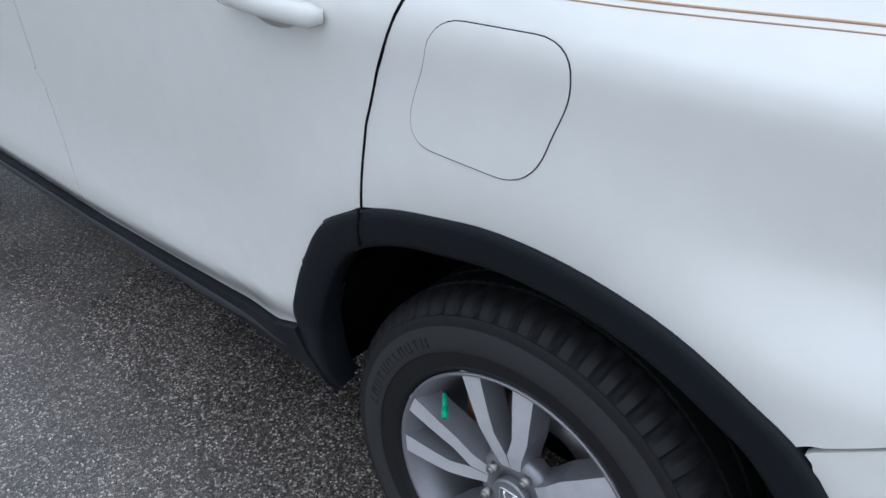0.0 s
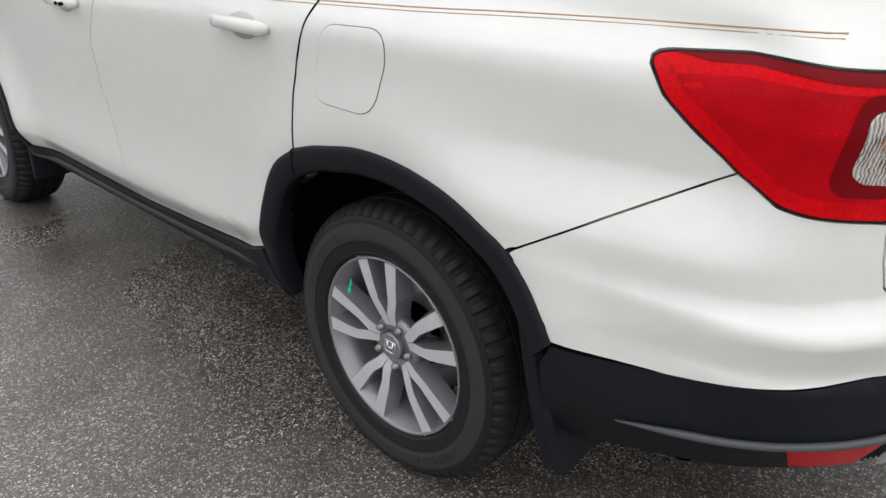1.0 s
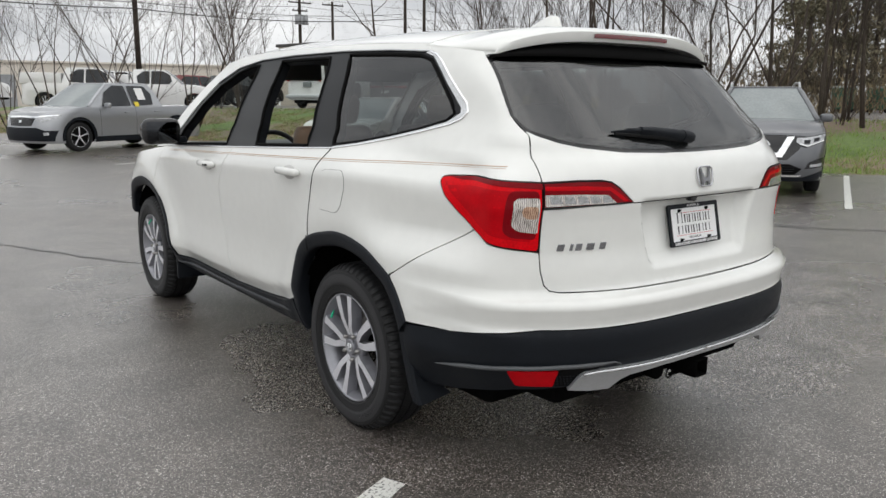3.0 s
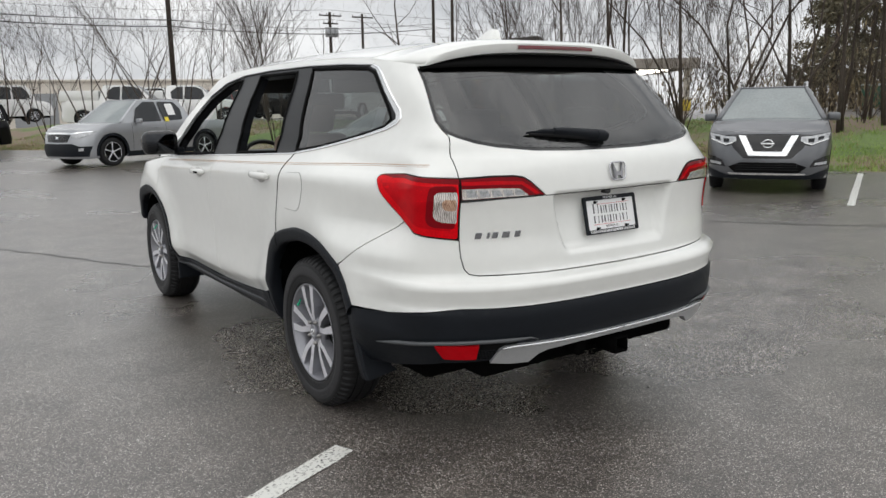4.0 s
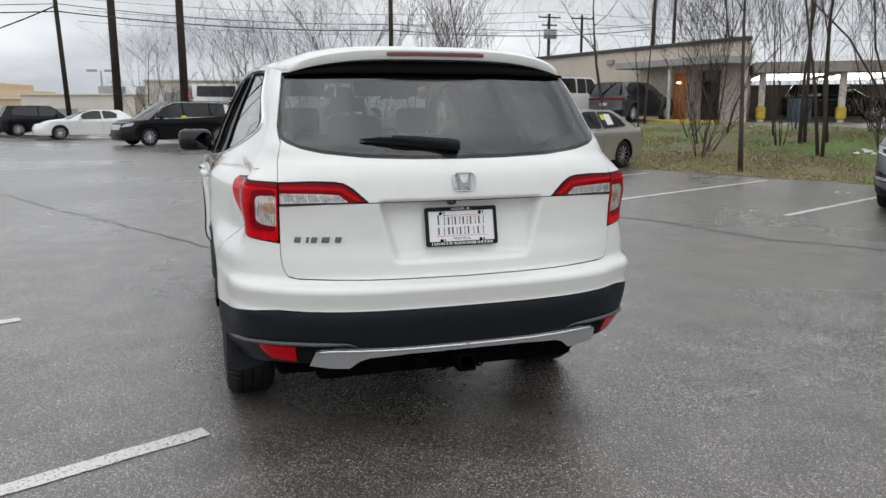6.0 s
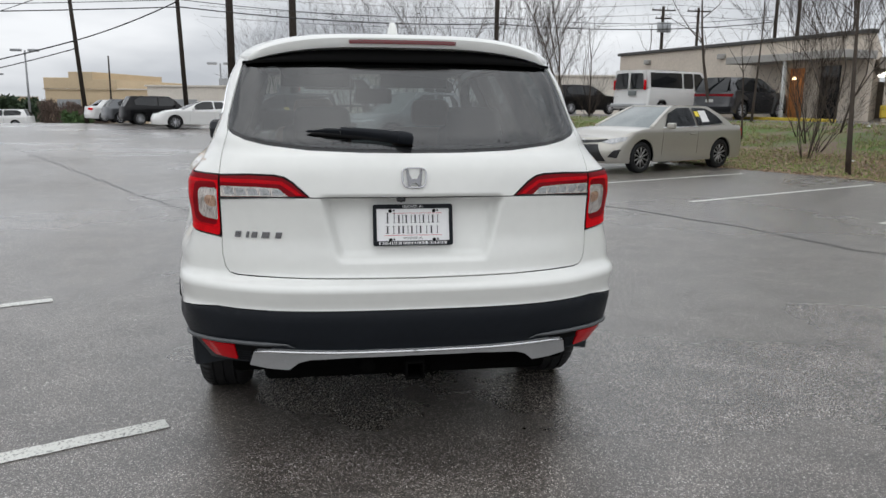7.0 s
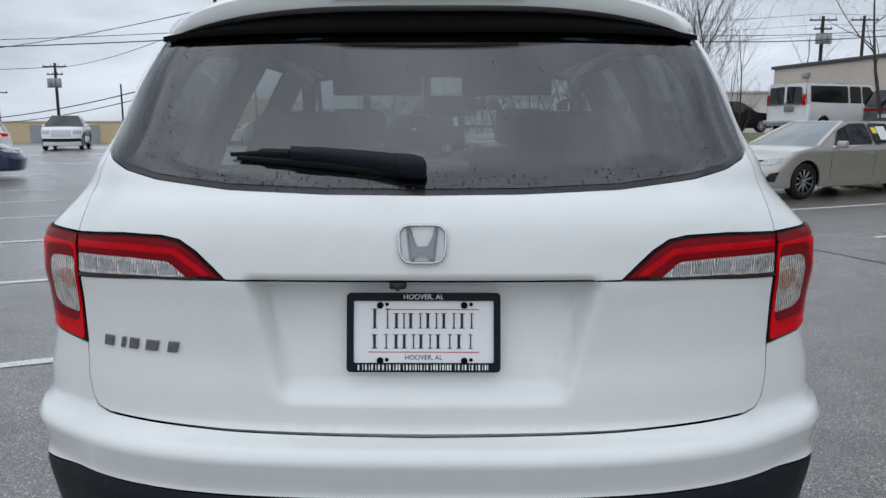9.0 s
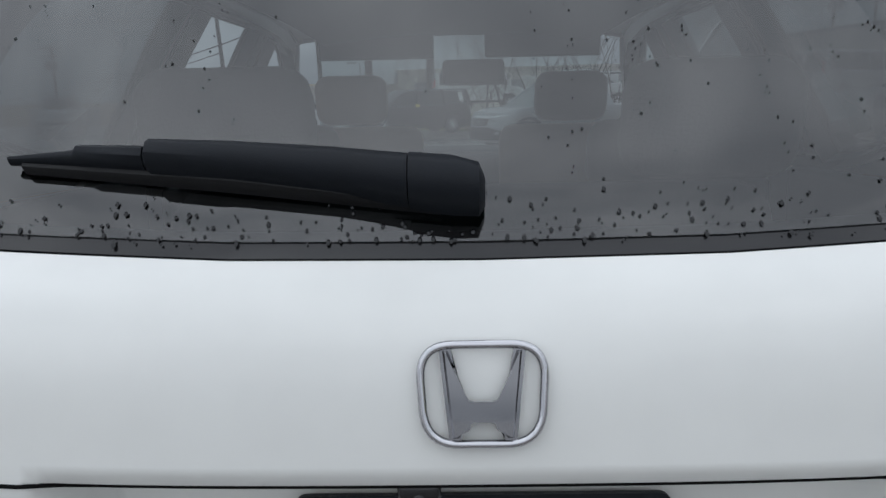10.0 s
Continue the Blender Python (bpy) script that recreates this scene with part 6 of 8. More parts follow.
# ---- other vehicles ----
def simple_wheel(parent, c, r, w, sg, spokes=10, tone=None):
    """A tyre with a spoked rim; outward is sg * x."""
    wh = thing("wheel", "", "")
    wh.parent = parent
    wh.matrix_basis = Matrix.Translation(c) @ (Matrix.Rotation(math.pi, 4, "Z") if sg < 0 else Matrix())
    rr = r * 0.66
    bm = bmesh.new()
    lathe(bm, [(-w, rr), (-w - 0.005, r * 0.8), (-w + 0.02, r * 0.97), (-w * 0.5, r), (-0.03, r * 0.985), (-0.006, r * 0.93), (0.002, r * 0.84), (0.0, r * 0.74), (-0.012, rr)], 32)
    part("tyre", fix(bm), RUBBER, wh)
    bm = bmesh.new()
    lathe(bm, [(-w, rr), (-0.012, rr + 0.004), (-0.008, rr - 0.006), (-0.06, rr - 0.02), (-0.08, 0.0)], 32)
    rim = part("rim", fix(bm), GAP, wh)
    bm = bmesh.new()
    for i in range(spokes):
        mm = Matrix.Rotation(2 * math.pi * i / spokes, 4, "X")
        q = [(-0.02, -0.010, 0.03), (-0.02, 0.010, 0.03), (-0.012, 0.013, rr), (-0.012, -0.013, rr)]
        f = [mm @ Vector(p) for p in q]
        b_ = [mm @ (Vector(p) - Vector((0.03, 0, 0))) for p in q]
        A, B = [bm.verts.new(p) for p in f], [bm.verts.new(p) for p in b_]
        bm.faces.new(A)
        for k in range(4):
            bm.faces.new((A[k], A[(k + 1) % 4], B[(k + 1) % 4], B[k]))
    lathe(bm, [(-0.05, 0.045), (-0.015, 0.040), (-0.012, 0.0)], 14)
    lathe(bm, [(-0.03, rr - 0.01), (-0.008, rr - 0.005), (-0.008, rr + 0.003)], 32)
    part("spokes", fix(bm), tone or ALLOY_FACE, rim)


class Car:
    """A road car. Local frame: y forwards from the rear bumper, x to its right, z up."""

    def __init__(self, label, m, mat, L, W, H, wb, ro, r, belt, nose_z, cowl, tail_z, a_top, d_top, d_base, roof_w=0.72, belt_in=0.045, name="car", category="car", tyre=0.21, sill=0.24, cabin_w=None, spokes=10, group="parked cars",
                 clad=None, deck_crown=0.04, nose_depth=0.75, tail_depth=0.6, windows=None, step=0.05, rim=None, glass_mat=None):
        self.ob = thing(name, label, category, m, group)
        ob = self.ob
        self.L, self.W, self.H, self.mat = L, W, H, mat
        hw = W / 2
        zt = max(belt[0], belt[1], tail_z)
        half = mono([0.10, 0.30, 0.50, 0.72, 0.86, zt, zt + 0.05], [hw - 0.09, hw - 0.03, hw - 0.02, hw - 0.004, hw, hw - belt_in, hw - belt_in - 0.02])
        tail = mono([0.10, 0.30, 0.48, 0.62, tail_z, zt + 0.051], [0.16, 0.03, 0.0, 0.03, 0.09, 0.16])
        nose = mono([0.10, 0.28, 0.46, nose_z, zt + 0.05], [L - 0.16, L - 0.03, L, L - 0.13, L - 0.5])
        con = lambda v: (lambda z: v)
        self.S = S = Shell((0.10, zt + 0.04), half, tail, con(tail_depth), nose, con(nose_depth), con(3.0), con(4.0), None, None, 0.02, 0.025)
        hubs = (ro, ro + wb)
        ra = r + 0.055
        # top line from the tail over the belt and wings to the nose
        self.top = mono([0, d_base * 0.5 if d_base > 0.6 else 0.3, cowl[0] - 0.5, cowl[0], (cowl[0] + L) / 2, L - 0.35, L], [tail_z, belt[0], belt[1], cowl[1] - 0.01, (cowl[1] * 0.5 + nose_z * 0.5) + 0.03, nose_z + 0.03, nose_z])
        end = lambda z: float(S.s[-1])
        for sg in (-1, 1):
            poly = [(0.0, sill + 0.03)]
            lo = []
            for hy in hubs:
                a1 = math.acos(max(-1, min(1, (sill - r) / ra)))
                lo += [(hy - ra * math.sin(a), r + ra * math.cos(a)) for a in np.linspace(a1, -a1, 16)]
            poly += [(S.sx(hw * 0.8, sill + 0.03), sill + 0.03)] + [(S.sy(y, z), z) for y, z in lo]
            poly += [(end(sill) - 0.35, sill), (end(sill), sill)]
            ztop = float(self.top(L))
            poly += [(end(z), z) for z in np.linspace(sill + 0.05, ztop, 6)]
            for y in np.linspace(L - 0.10, 0.20, 36):
                z = float(self.top(y))
                poly.append((S.sy(y, z), z))
            poly += [(S.sx(hw * 0.5, tail_z), tail_z), (0.0, tail_z)]
            poly = unique([(s * sg, z) for s, z in poly], 2e-3)
            skin("body_side", patch(poly, step, S.place, S.normal, 0.03), mat, ob)
        self.deck(cowl[0], L, 0.05, deck_crown, "bonnet")
        if d_base > 0.35:
            self.deck(0.0, d_base + 0.03, 0.05, deck_crown, "boot_lid")
        # cabin
        zr = H - 0.035
        xb = lambda y: float(np.interp(y, np.maximum.accumulate(S.row(float(self.top(y)))[1]), S.row(float(self.top(y)))[0]))
        cw = cabin_w or roof_w
        bb = lambda y: min(xb(y), hw - belt_in) - 0.01
        G = glass_mat or FAR_GLASS
        ycow, ydb = cowl[0], d_base
        part("roof", ruled(lambda u: (roof_w * u, d_top - 0.06 * (1 - u * u), zr), lambda u: (roof_w * u, a_top + 0.08 * (1 - u * u), zr - 0.015), 10, 8, 0.03), mat, ob)
        zc, zd = float(self.top(ycow)), float(self.top(max(ydb, 0.05)))
        part("windscreen", ruled(lambda u: (roof_w * u, a_top + 0.08 * (1 - u * u), zr - 0.012), lambda u: (bb(ycow) * u * 0.97, ycow + 0.16 * (1 - u * u), zc + 0.005), 10, 6, 0.02), G, ob)
        part("rear_screen", ruled(lambda u: (roof_w * u, d_top - 0.06 * (1 - u * u), zr - 0.004), lambda u: (bb(max(ydb, 0.2)) * u * 0.97, max(ydb, 0.02) - 0.05 * (1 - u * u), zd - 0.01), 10, 6, 0.02), G, ob)
        self.side = lambda sg, y, t: (sg * (bb(min(max(y, 0.25), ycow)) * (1 - t) + roof_w * t + 0.018 * math.sin(math.pi * t)), y, float(self.top(y)) * (1 - t) + zr * t)
        sides = [(ydb, 0), (ycow, 0), (a_top + (ycow - a_top) * 0.35, 0.72), (a_top, 0.965), (a_top - 0.15, 1.0), (d_top + 0.1, 1.0), (d_top, 0.97), (d_top + (ydb - d_top) * 0.4, 0.65)]
        for sg in (-1, 1):
            bm = bmesh.new()
            dn = dense(sides, 0.12)
            vs = [bm.verts.new(self.side(sg, y, t)) for y, t in dn]
            bm.faces.new(vs)
            bmesh.ops.triangulate(bm, faces=bm.faces[:])
            part("cabin_side", fix(bm), mat, ob, smooth=False)
        if windows is None:
            mid = (a_top + ycow) / 2 - 0.55
            windows = [[(ycow - 0.42, 0.06), (a_top - 0.02 + (ycow - a_top) * 0.35, 0.66), (a_top - 0.06, 0.90), (mid - 0.42, 0.90), (mid - 0.45, 0.06)],
                       [(mid - 0.53, 0.06), (mid - 0.50, 0.90), (d_top + 0.45, 0.88), (max(d_top + 0.15, ydb + 0.3), 0.55), (max(ydb + 0.35, d_top + 0.2), 0.10)]]
        for sg in (-1, 1):
            for w in windows:
                bm = bmesh.new()
                pts = dense(rounded(w, 0.04, 3), 0.15)
                vs = []
                for y, t in pts:
                    p = self.side(sg, y, t)
                    vs.append(bm.verts.new((p[0] + sg * 0.012, p[1], p[2] + 0.004)))
                bm.faces.new(vs)
                bmesh.ops.triangulate(bm, faces=bm.faces[:])
                part("side_window", fix(bm), G, ob, smooth=False)
        for hy in hubs:
            for sg in (-1, 1):
                simple_wheel(ob, (sg * (hw - 0.035), hy, r), r, tyre, sg, spokes, rim)
        bm = bmesh.new()
        box(bm, (0, L / 2, 0.36), (W - 0.5, L - 0.6, 0.26), 0.03)
        box(bm, (0, L / 2, 0.50), (W - 0.42, L - 0.8, 0.2), 0.03)
        for hy in hubs:
            box(bm, (0, hy, 0.52), (W - 0.14, 2 * ra - 0.06, 0.42), 0.03)
        part("underbody", bm, GAP, ob)
        # door mirrors and handles
        for sg in (-1, 1):
            bm = bmesh.new()
            zm = float(self.top(ycow - 0.5)) + 0.07
            box(bm, (sg * (hw + 0.06), ycow - 0.48, zm), (0.20, 0.11, 0.13), 0.035, 3)
            part("door_mirror", bm, mat, ob)
            for hy in (a_top - 0.35, a_top - 1.35):
                if hy > hubs[0] + 0.2:
                    bm = bmesh.new()
                    zz = float(self.top(hy)) - 0.13
                    p = S.place(np.array([S.sy(hy, zz) * sg]), np.array([zz]))[0]
                    box(bm, (p[0] + sg * 0.01, hy, zz), (0.03, 0.18, 0.03), 0.008)
                    part("door_handle", bm, mat, ob)
        if clad:
            for sg in (-1, 1):
                for hy in hubs:
                    a1 = 1.75
                    pl = [(S.sy(hy - (ra + 0.06) * math.sin(a), r + (ra + 0.06) * math.cos(a)) * sg, r + (ra + 0.06) * math.cos(a)) for a in np.linspace(a1, -a1, 20)]
                    pl += [(S.sy(hy - (ra - 0.01) * math.sin(a), r + (ra - 0.01) * math.cos(a)) * sg, r + (ra - 0.01) * math.cos(a)) for a in np.linspace(-a1, a1, 20)]
                    skin("arch_trim", patch(pl, 0.06, S.place, S.normal, 0.03, 0.008), clad, ob)
                pl = [(S.sy(y, z) * sg, z) for y, z in ((hubs[0] + ra, sill), (hubs[1] - ra, sill), (hubs[1] - ra, sill + 0.14), (hubs[0] + ra, sill + 0.14))]
                skin("sill_trim", patch(pl, 0.08, S.place, S.normal, 0.02, 0.008), clad, ob)
        # door shut lines
        self.lines = []
        for sg in (-1, 1):
            for y0 in (ycow - 0.30, (a_top + ycow) / 2 - 1.04):
                if y0 > hubs[0] + 0.35:
                    z1 = float(self.top(y0)) - 0.01
                    bm = bmesh.new()
                    zz = np.linspace(sill + 0.16, z1, 8)
                    P = S.place(np.array([S.sy(y0, z) * sg for z in zz]), zz)
                    tube(bm, P, 0.0032, 5)
                    part("door_gap", fix(bm), GAP, ob)

    def deck(self, y0, y1, stepy, crown, name):
        """Bonnet or boot lid between the two top lines."""
        S = self.S
        bm = bmesh.new()
        rows = []
        ny = max(6, int((y1 - y0) / stepy))
        for i in range(ny + 1):
            y = y0 + (y1 - y0) * i / ny
            z = float(self.top(y))
            X, Y = S.row(z)
            ya, yb = float(Y.min()), float(Y.max())
            y = min(max(y, ya), yb)
            if y > (ya + yb) / 2:
                k = int(np.argmax(Y >= Y.max() - 1e-6))
                j = int(np.argmax(X[: k + 1] >= X.max() - 1e-6))
                xe = float(np.interp(y, np.maximum.accumulate(Y[j : k + 1]), X[j : k + 1]))
            else:
                xe = float(np.interp(y, np.maximum.accumulate(Y), X))
            e = min(1.0, (y - ya) / 0.25, (yb - y) / 0.35)
            rows.append([bm.verts.new((u * max(xe, 0.01), y, z + crown * max(0, e) * (1 - abs(u) ** 2.6))) for u in np.linspace(-1, 1, 13)])
        for a, b in zip(rows[:-1], rows[1:]):
            for j in range(12):
                try:
                    bm.faces.new((a[j], a[j + 1], b[j + 1], b[j]))
                except ValueError:
                    pass
        return part(name, fix(bm), self.mat, self.ob)

    def nose_s(self, x, z):
        S = self.S
        if x == 0:
            return float(S.s[-1])
        X, Y = S.row(z)
        k = int(np.argmax(Y >= Y.max() - 1e-6))
        j = int(np.argmax(X[: k + 1] >= X.max() - 1e-6))
        return float(np.interp(-abs(x), -X[j : k + 1], S.s[j : k + 1])) * (1 if x >= 0 else -1)

    def face(self, name, pts, mat, lift=0.008, step=0.04, both=True, label="", rear=False, rim=0.006):
        """A patch on the nose or tail from (x, z) points; both: and its mirror image."""
        S = self.S
        for sg in ((1, -1) if both else (1,)):
            if rear:
                pl = [(S.sx(x, z) * sg, z) for x, z in dense(pts, 0.06)]
            else:
                pl = [(self.nose_s(x, z) * sg, z) for x, z in dense(pts, 0.06)]
            skin(name, patch(unique(pl, 1e-3), step, S.place, S.normal, rim, lift), mat, self.ob, label)

    def face_mid(self, name, pts, mat, lift=0.008, step=0.04, label="", rear=False):
        """A patch across the middle: (x, z) points of the right half from the middle bottom round to the middle top, as two joined halves."""
        self.face(name, pts, mat, lift, step, True, label, rear, 0.0)


def turn(x, y, heading, z=0.0):
    """Pose of a car whose rear middle stands at x, y and whose nose points to heading (degrees clockwise from +y)."""
    return Matrix.Translation((x, y, z)) @ Matrix.Rotation(radians(-heading), 4, "Z")


HEADLAMP = material("headlamp_lens", (0.42, 0.43, 0.44), 0.10, 0.25, coat=0.6, vary=0.5, scale=18)
GREY_PAINT = paint("gunmetal_paint", (0.105, 0.109, 0.118), 0.6, 0.1, 0.35)
SILVER_PAINT = paint("silver_paint", (0.33, 0.34, 0.355), 0.55, 0.1, 0.3)
BEIGE_PAINT = paint("champagne_paint", (0.46, 0.44, 0.395), 0.55, 0.1, 0.3)
BLACK_PAINT = paint("black_paint", (0.004, 0.004, 0.005), 0.0, 0.03, 0.4, 0.45, 0.05)
WHITE_PAINT = paint("plain_white_paint", (0.78, 0.78, 0.77), 0.0, 0.0, 0.3)
BLUE_PAINT = paint("dark_blue_paint", (0.012, 0.022, 0.07), 0.3, 0.05, 0.25)
RED_PAINT = paint("red_paint", (0.20, 0.02, 0.02), 0.2, 0.05, 0.3)
# windscreen glass paled: the sky sheen is put into its base colour
SCREEN = material("sky_sheen_windscreen", (0.20, 0.225, 0.225), 0.05, spec=0.8, vary=0.15, scale=2)
PAPER = material("window_sticker", (0.75, 0.75, 0.74), 0.6)
YELLOW = material("yellow_tag", (0.75, 0.60, 0.05), 0.6)


def sticker(car, sg, y, t, w, h, mat):
    bm = bmesh.new()
    q = [car.side(sg, y + dy, t + dt) for dy, dt in ((-w / 2, -h / 2), (w / 2, -h / 2), (w / 2, h / 2), (-w / 2, h / 2))]
    bm.faces.new([bm.verts.new((p[0] + sg * 0.018, p[1], p[2] + 0.005)) for p in q])
    part("window_sticker", fix(bm), mat, car.ob)


# grey crossover, nose towards the white car
ROG_H = 237.5
fx, fy = math.sin(radians(ROG_H)), math.cos(radians(ROG_H))
rogue = Car("gunmetal grey crossover parked facing the white SUV", turn(9.05 - fx * 3.83, 5.28 - fy * 3.83, ROG_H), GREY_PAINT, 4.69, 1.84, 1.70, 2.705, 1.02, 0.36, (1.11, 1.09), 0.945, (3.42, 1.13), 1.0, 2.75, 0.75, 0.25,
            roof_w=0.545, clad=PLASTIC, category="car", name="crossover", nose_depth=0.8, rim=ALLOY_FACE, group="parked cars")


def rogue_face(c):
    f = c.face
    f("grille_field", [(0.0, 0.56), (0.34, 0.56), (0.50, 0.72), (0.58, 0.90), (0.0, 0.925)], GLOSS_BLACK, 0.006)
    f("grille_chrome", [(0.0, 0.665), (0.20, 0.665), (0.325, 0.900), (0.425, 0.905), (0.27, 0.60), (0.0, 0.60)], CHROME, 0.014, 0.03)
    f("headlamp_frame", [(0.44, 0.79), (0.60, 0.745), (0.85, 0.84), (0.885, 0.955), (0.60, 0.905), (0.45, 0.895)], GLOSS_BLACK, 0.009)
    f("headlamp", [(0.455, 0.82), (0.60, 0.765), (0.84, 0.855), (0.875, 0.945), (0.60, 0.893), (0.46, 0.885)], HEADLAMP, 0.012, label="clear swept headlamp")
    f("lamp_projector", [(0.56, 0.800), (0.64, 0.800), (0.65, 0.860), (0.56, 0.855)], SATIN_BLACK, 0.014, 0.03)
    f("lamp_projector", [(0.69, 0.825), (0.77, 0.845), (0.78, 0.895), (0.70, 0.880)], SATIN_BLACK, 0.014, 0.03)
    f("light_bar", [(0.50, 0.790), (0.61, 0.757), (0.84, 0.842), (0.84, 0.856), (0.61, 0.773), (0.50, 0.806)], WHITE_PLATE, 0.015, 0.03)
    f("bumper_air_intake", [(0.0, 0.345), (0.46, 0.345), (0.56, 0.43), (0.38, 0.50), (0.0, 0.50)], GAP, 0.007)
    for k in range(3):
        f("intake_slat", [(0.0, 0.385 + 0.036 * k), (0.44, 0.385 + 0.036 * k), (0.45, 0.393 + 0.036 * k), (0.0, 0.393 + 0.036 * k)], SATIN_BLACK, 0.012, 0.04)
    f("bumper_strip", [(0.0, 0.312), (0.53, 0.312), (0.56, 0.338), (0.0, 0.340)], CHROME, 0.018, 0.03)
    f("lower_skirt", [(0.0, 0.245), (0.80, 0.245), (0.89, 0.40), (0.58, 0.30), (0.0, 0.30)], PLASTIC, 0.010)
    f("fog_pocket", [(0.60, 0.43), (0.87, 0.45), (0.88, 0.60), (0.78, 0.58), (0.66, 0.53)], GLOSS_BLACK, 0.008)
    f("fog_lamp", [(0.66, 0.455), (0.83, 0.470), (0.84, 0.515), (0.67, 0.495)], HEADLAMP, 0.014, 0.03)
    f("bumper_beam", [(0.0, 0.50), (0.34, 0.50), (0.34, 0.565), (0.0, 0.565)], GREY_PAINT, 0.003, 0.04, rim=0.0)
    f("bonnet_gap", [(0.0, 0.930), (0.30, 0.927), (0.58, 0.915), (0.58, 0.909), (0.30, 0.920), (0.0, 0.923)], GAP, 0.004, 0.04)
    y = float(c.S.row(0.78)[1].max())
    bm = bmesh.new()
    tube(bm, [(0.075 * math.cos(a), y + 0.022, 0.785 + 0.06 * math.sin(a)) for a in np.linspace(0, 6.283, 20, endpoint=False)], 0.010, 6, closed=True)
    box(bm, (0, y + 0.024, 0.785), (0.19, 0.014, 0.026), 0.004)
    part("front_emblem", fix(bm), CHROME, c.ob)
    for sg in (-1, 1):
        bm = bmesh.new()
        tube(bm, [(sg * 0.545, 2.75, 1.66), (sg * 0.545, 2.55, 1.735), (sg * 0.545, 1.4, 1.745), (sg * 0.545, 0.85, 1.70)], 0.020, 8)
        part("roof_rail", fix(bm), SATIN_SILVER, c.ob)


rogue_face(rogue)

# silver pickup
RID_H = 244.5
fx, fy = math.sin(radians(RID_H)), math.cos(radians(RID_H))
ridge = Car("silver crew-cab pickup with a window sticker", turn(5.35, 22.42, RID_H), SILVER_PAINT, 5.33, 1.99, 1.78, 3.18, 1.18, 0.385, (1.14, 1.10), 0.98, (4.02, 1.14), 1.10, 3.22, 1.86, 1.62,
            roof_w=0.64, clad=PLASTIC, category="pickup truck", name="pickup", deck_crown=0.03, spokes=5, glass_mat=FAR_GLASS,
            windows=[[(3.62, 0.06), (3.42, 0.62), (3.1, 0.90), (2.72, 0.90), (2.70, 0.06)], [(2.62, 0.06), (2.62, 0.90), (2.05, 0.88), (1.90, 0.55), (1.95, 0.08)]])
f = ridge.face
f("grille", [(0.0, 0.66), (0.40, 0.67), (0.47, 0.85), (0.0, 0.87)], GLOSS_BLACK, 0.008)
f("grille_bar", [(0.0, 0.872), (0.50, 0.865), (0.93, 0.925), (0.93, 0.945), (0.50, 0.905), (0.0, 0.915)], CHROME, 0.014)
for k in range(4):
    f("grille_slat", [(0.0, 0.69 + 0.042 * k), (0.40 + 0.012 * k, 0.695 + 0.042 * k), (0.40 + 0.012 * k, 0.703 + 0.042 * k), (0.0, 0.698 + 0.042 * k)], SATIN_BLACK, 0.014)
f("headlamp", [(0.50, 0.77), (0.70, 0.76), (0.95, 0.86), (0.96, 0.945), (0.60, 0.875), (0.50, 0.86)], HEADLAMP, 0.012)
f("lower_bumper", [(0.0, 0.30), (0.88, 0.30), (0.94, 0.56), (0.74, 0.56), (0.55, 0.63), (0.0, 0.62)], PLASTIC, 0.010)
f("fog_lamp", [(0.72, 0.44), (0.82, 0.45), (0.82, 0.52), (0.72, 0.51)], HEADLAMP, 0.018)
f("front_emblem", [(0.0, 0.74), (0.045, 0.74), (0.05, 0.80), (0.0, 0.80)], CHROME, 0.018)
sticker(ridge, -1, 2.28, 0.55, 0.26, 0.5, PAPER), sticker(ridge, 1, 2.28, 0.55, 0.26, 0.5, PAPER)
sticker(ridge, 1, 2.50, 0.12, 0.14, 0.2, YELLOW), sticker(ridge, -1, 2.50, 0.12, 0.14, 0.2, YELLOW)

# champagne saloon
CAM_H = 243.5
fx, fy = math.sin(radians(CAM_H)), math.cos(radians(CAM_H))
camry = Car("champagne saloon with a window sticker, parked beside the bank", turn(9.58, 15.30, CAM_H), BEIGE_PAINT, 4.85, 1.82, 1.46, 2.775, 1.09, 0.335, (0.99, 0.93), 0.74, (3.52, 0.96), 0.98, 2.55, 1.25, 0.62,
            roof_w=0.56, category="car", name="saloon", deck_crown=0.03, sill=0.22, rim=STEEL,
            windows=[[(3.10, 0.08), (2.85, 0.66), (2.45, 0.90), (2.00, 0.91), (2.02, 0.08)], [(1.94, 0.08), (1.92, 0.91), (1.40, 0.88), (1.12, 0.50), (0.98, 0.12)]])
f = camry.face
f("bumper_mouth", [(0.0, 0.26), (0.62, 0.27), (0.44, 0.62), (0.0, 0.60)], GLOSS_BLACK, 0.010)
f("grille_bar", [(0.0, 0.63), (0.44, 0.66), (0.62, 0.70), (0.60, 0.73), (0.3, 0.70), (0.0, 0.69)], GLOSS_BLACK, 0.012)
f("headlamp", [(0.50, 0.66), (0.72, 0.63), (0.86, 0.70), (0.87, 0.78), (0.66, 0.74)], HEADLAMP, 0.012)
f("fog_fin", [(0.66, 0.36), (0.80, 0.34), (0.84, 0.52), (0.76, 0.50)], GLOSS_BLACK, 0.010)
f("tail_lamp", [(0.48, 0.80), (0.84, 0.74), (0.87, 0.88), (0.50, 0.92)], RED_LENS, 0.010, rear=True)
y = float(camry.S.row(0.68)[1].max())
bm = bmesh.new()
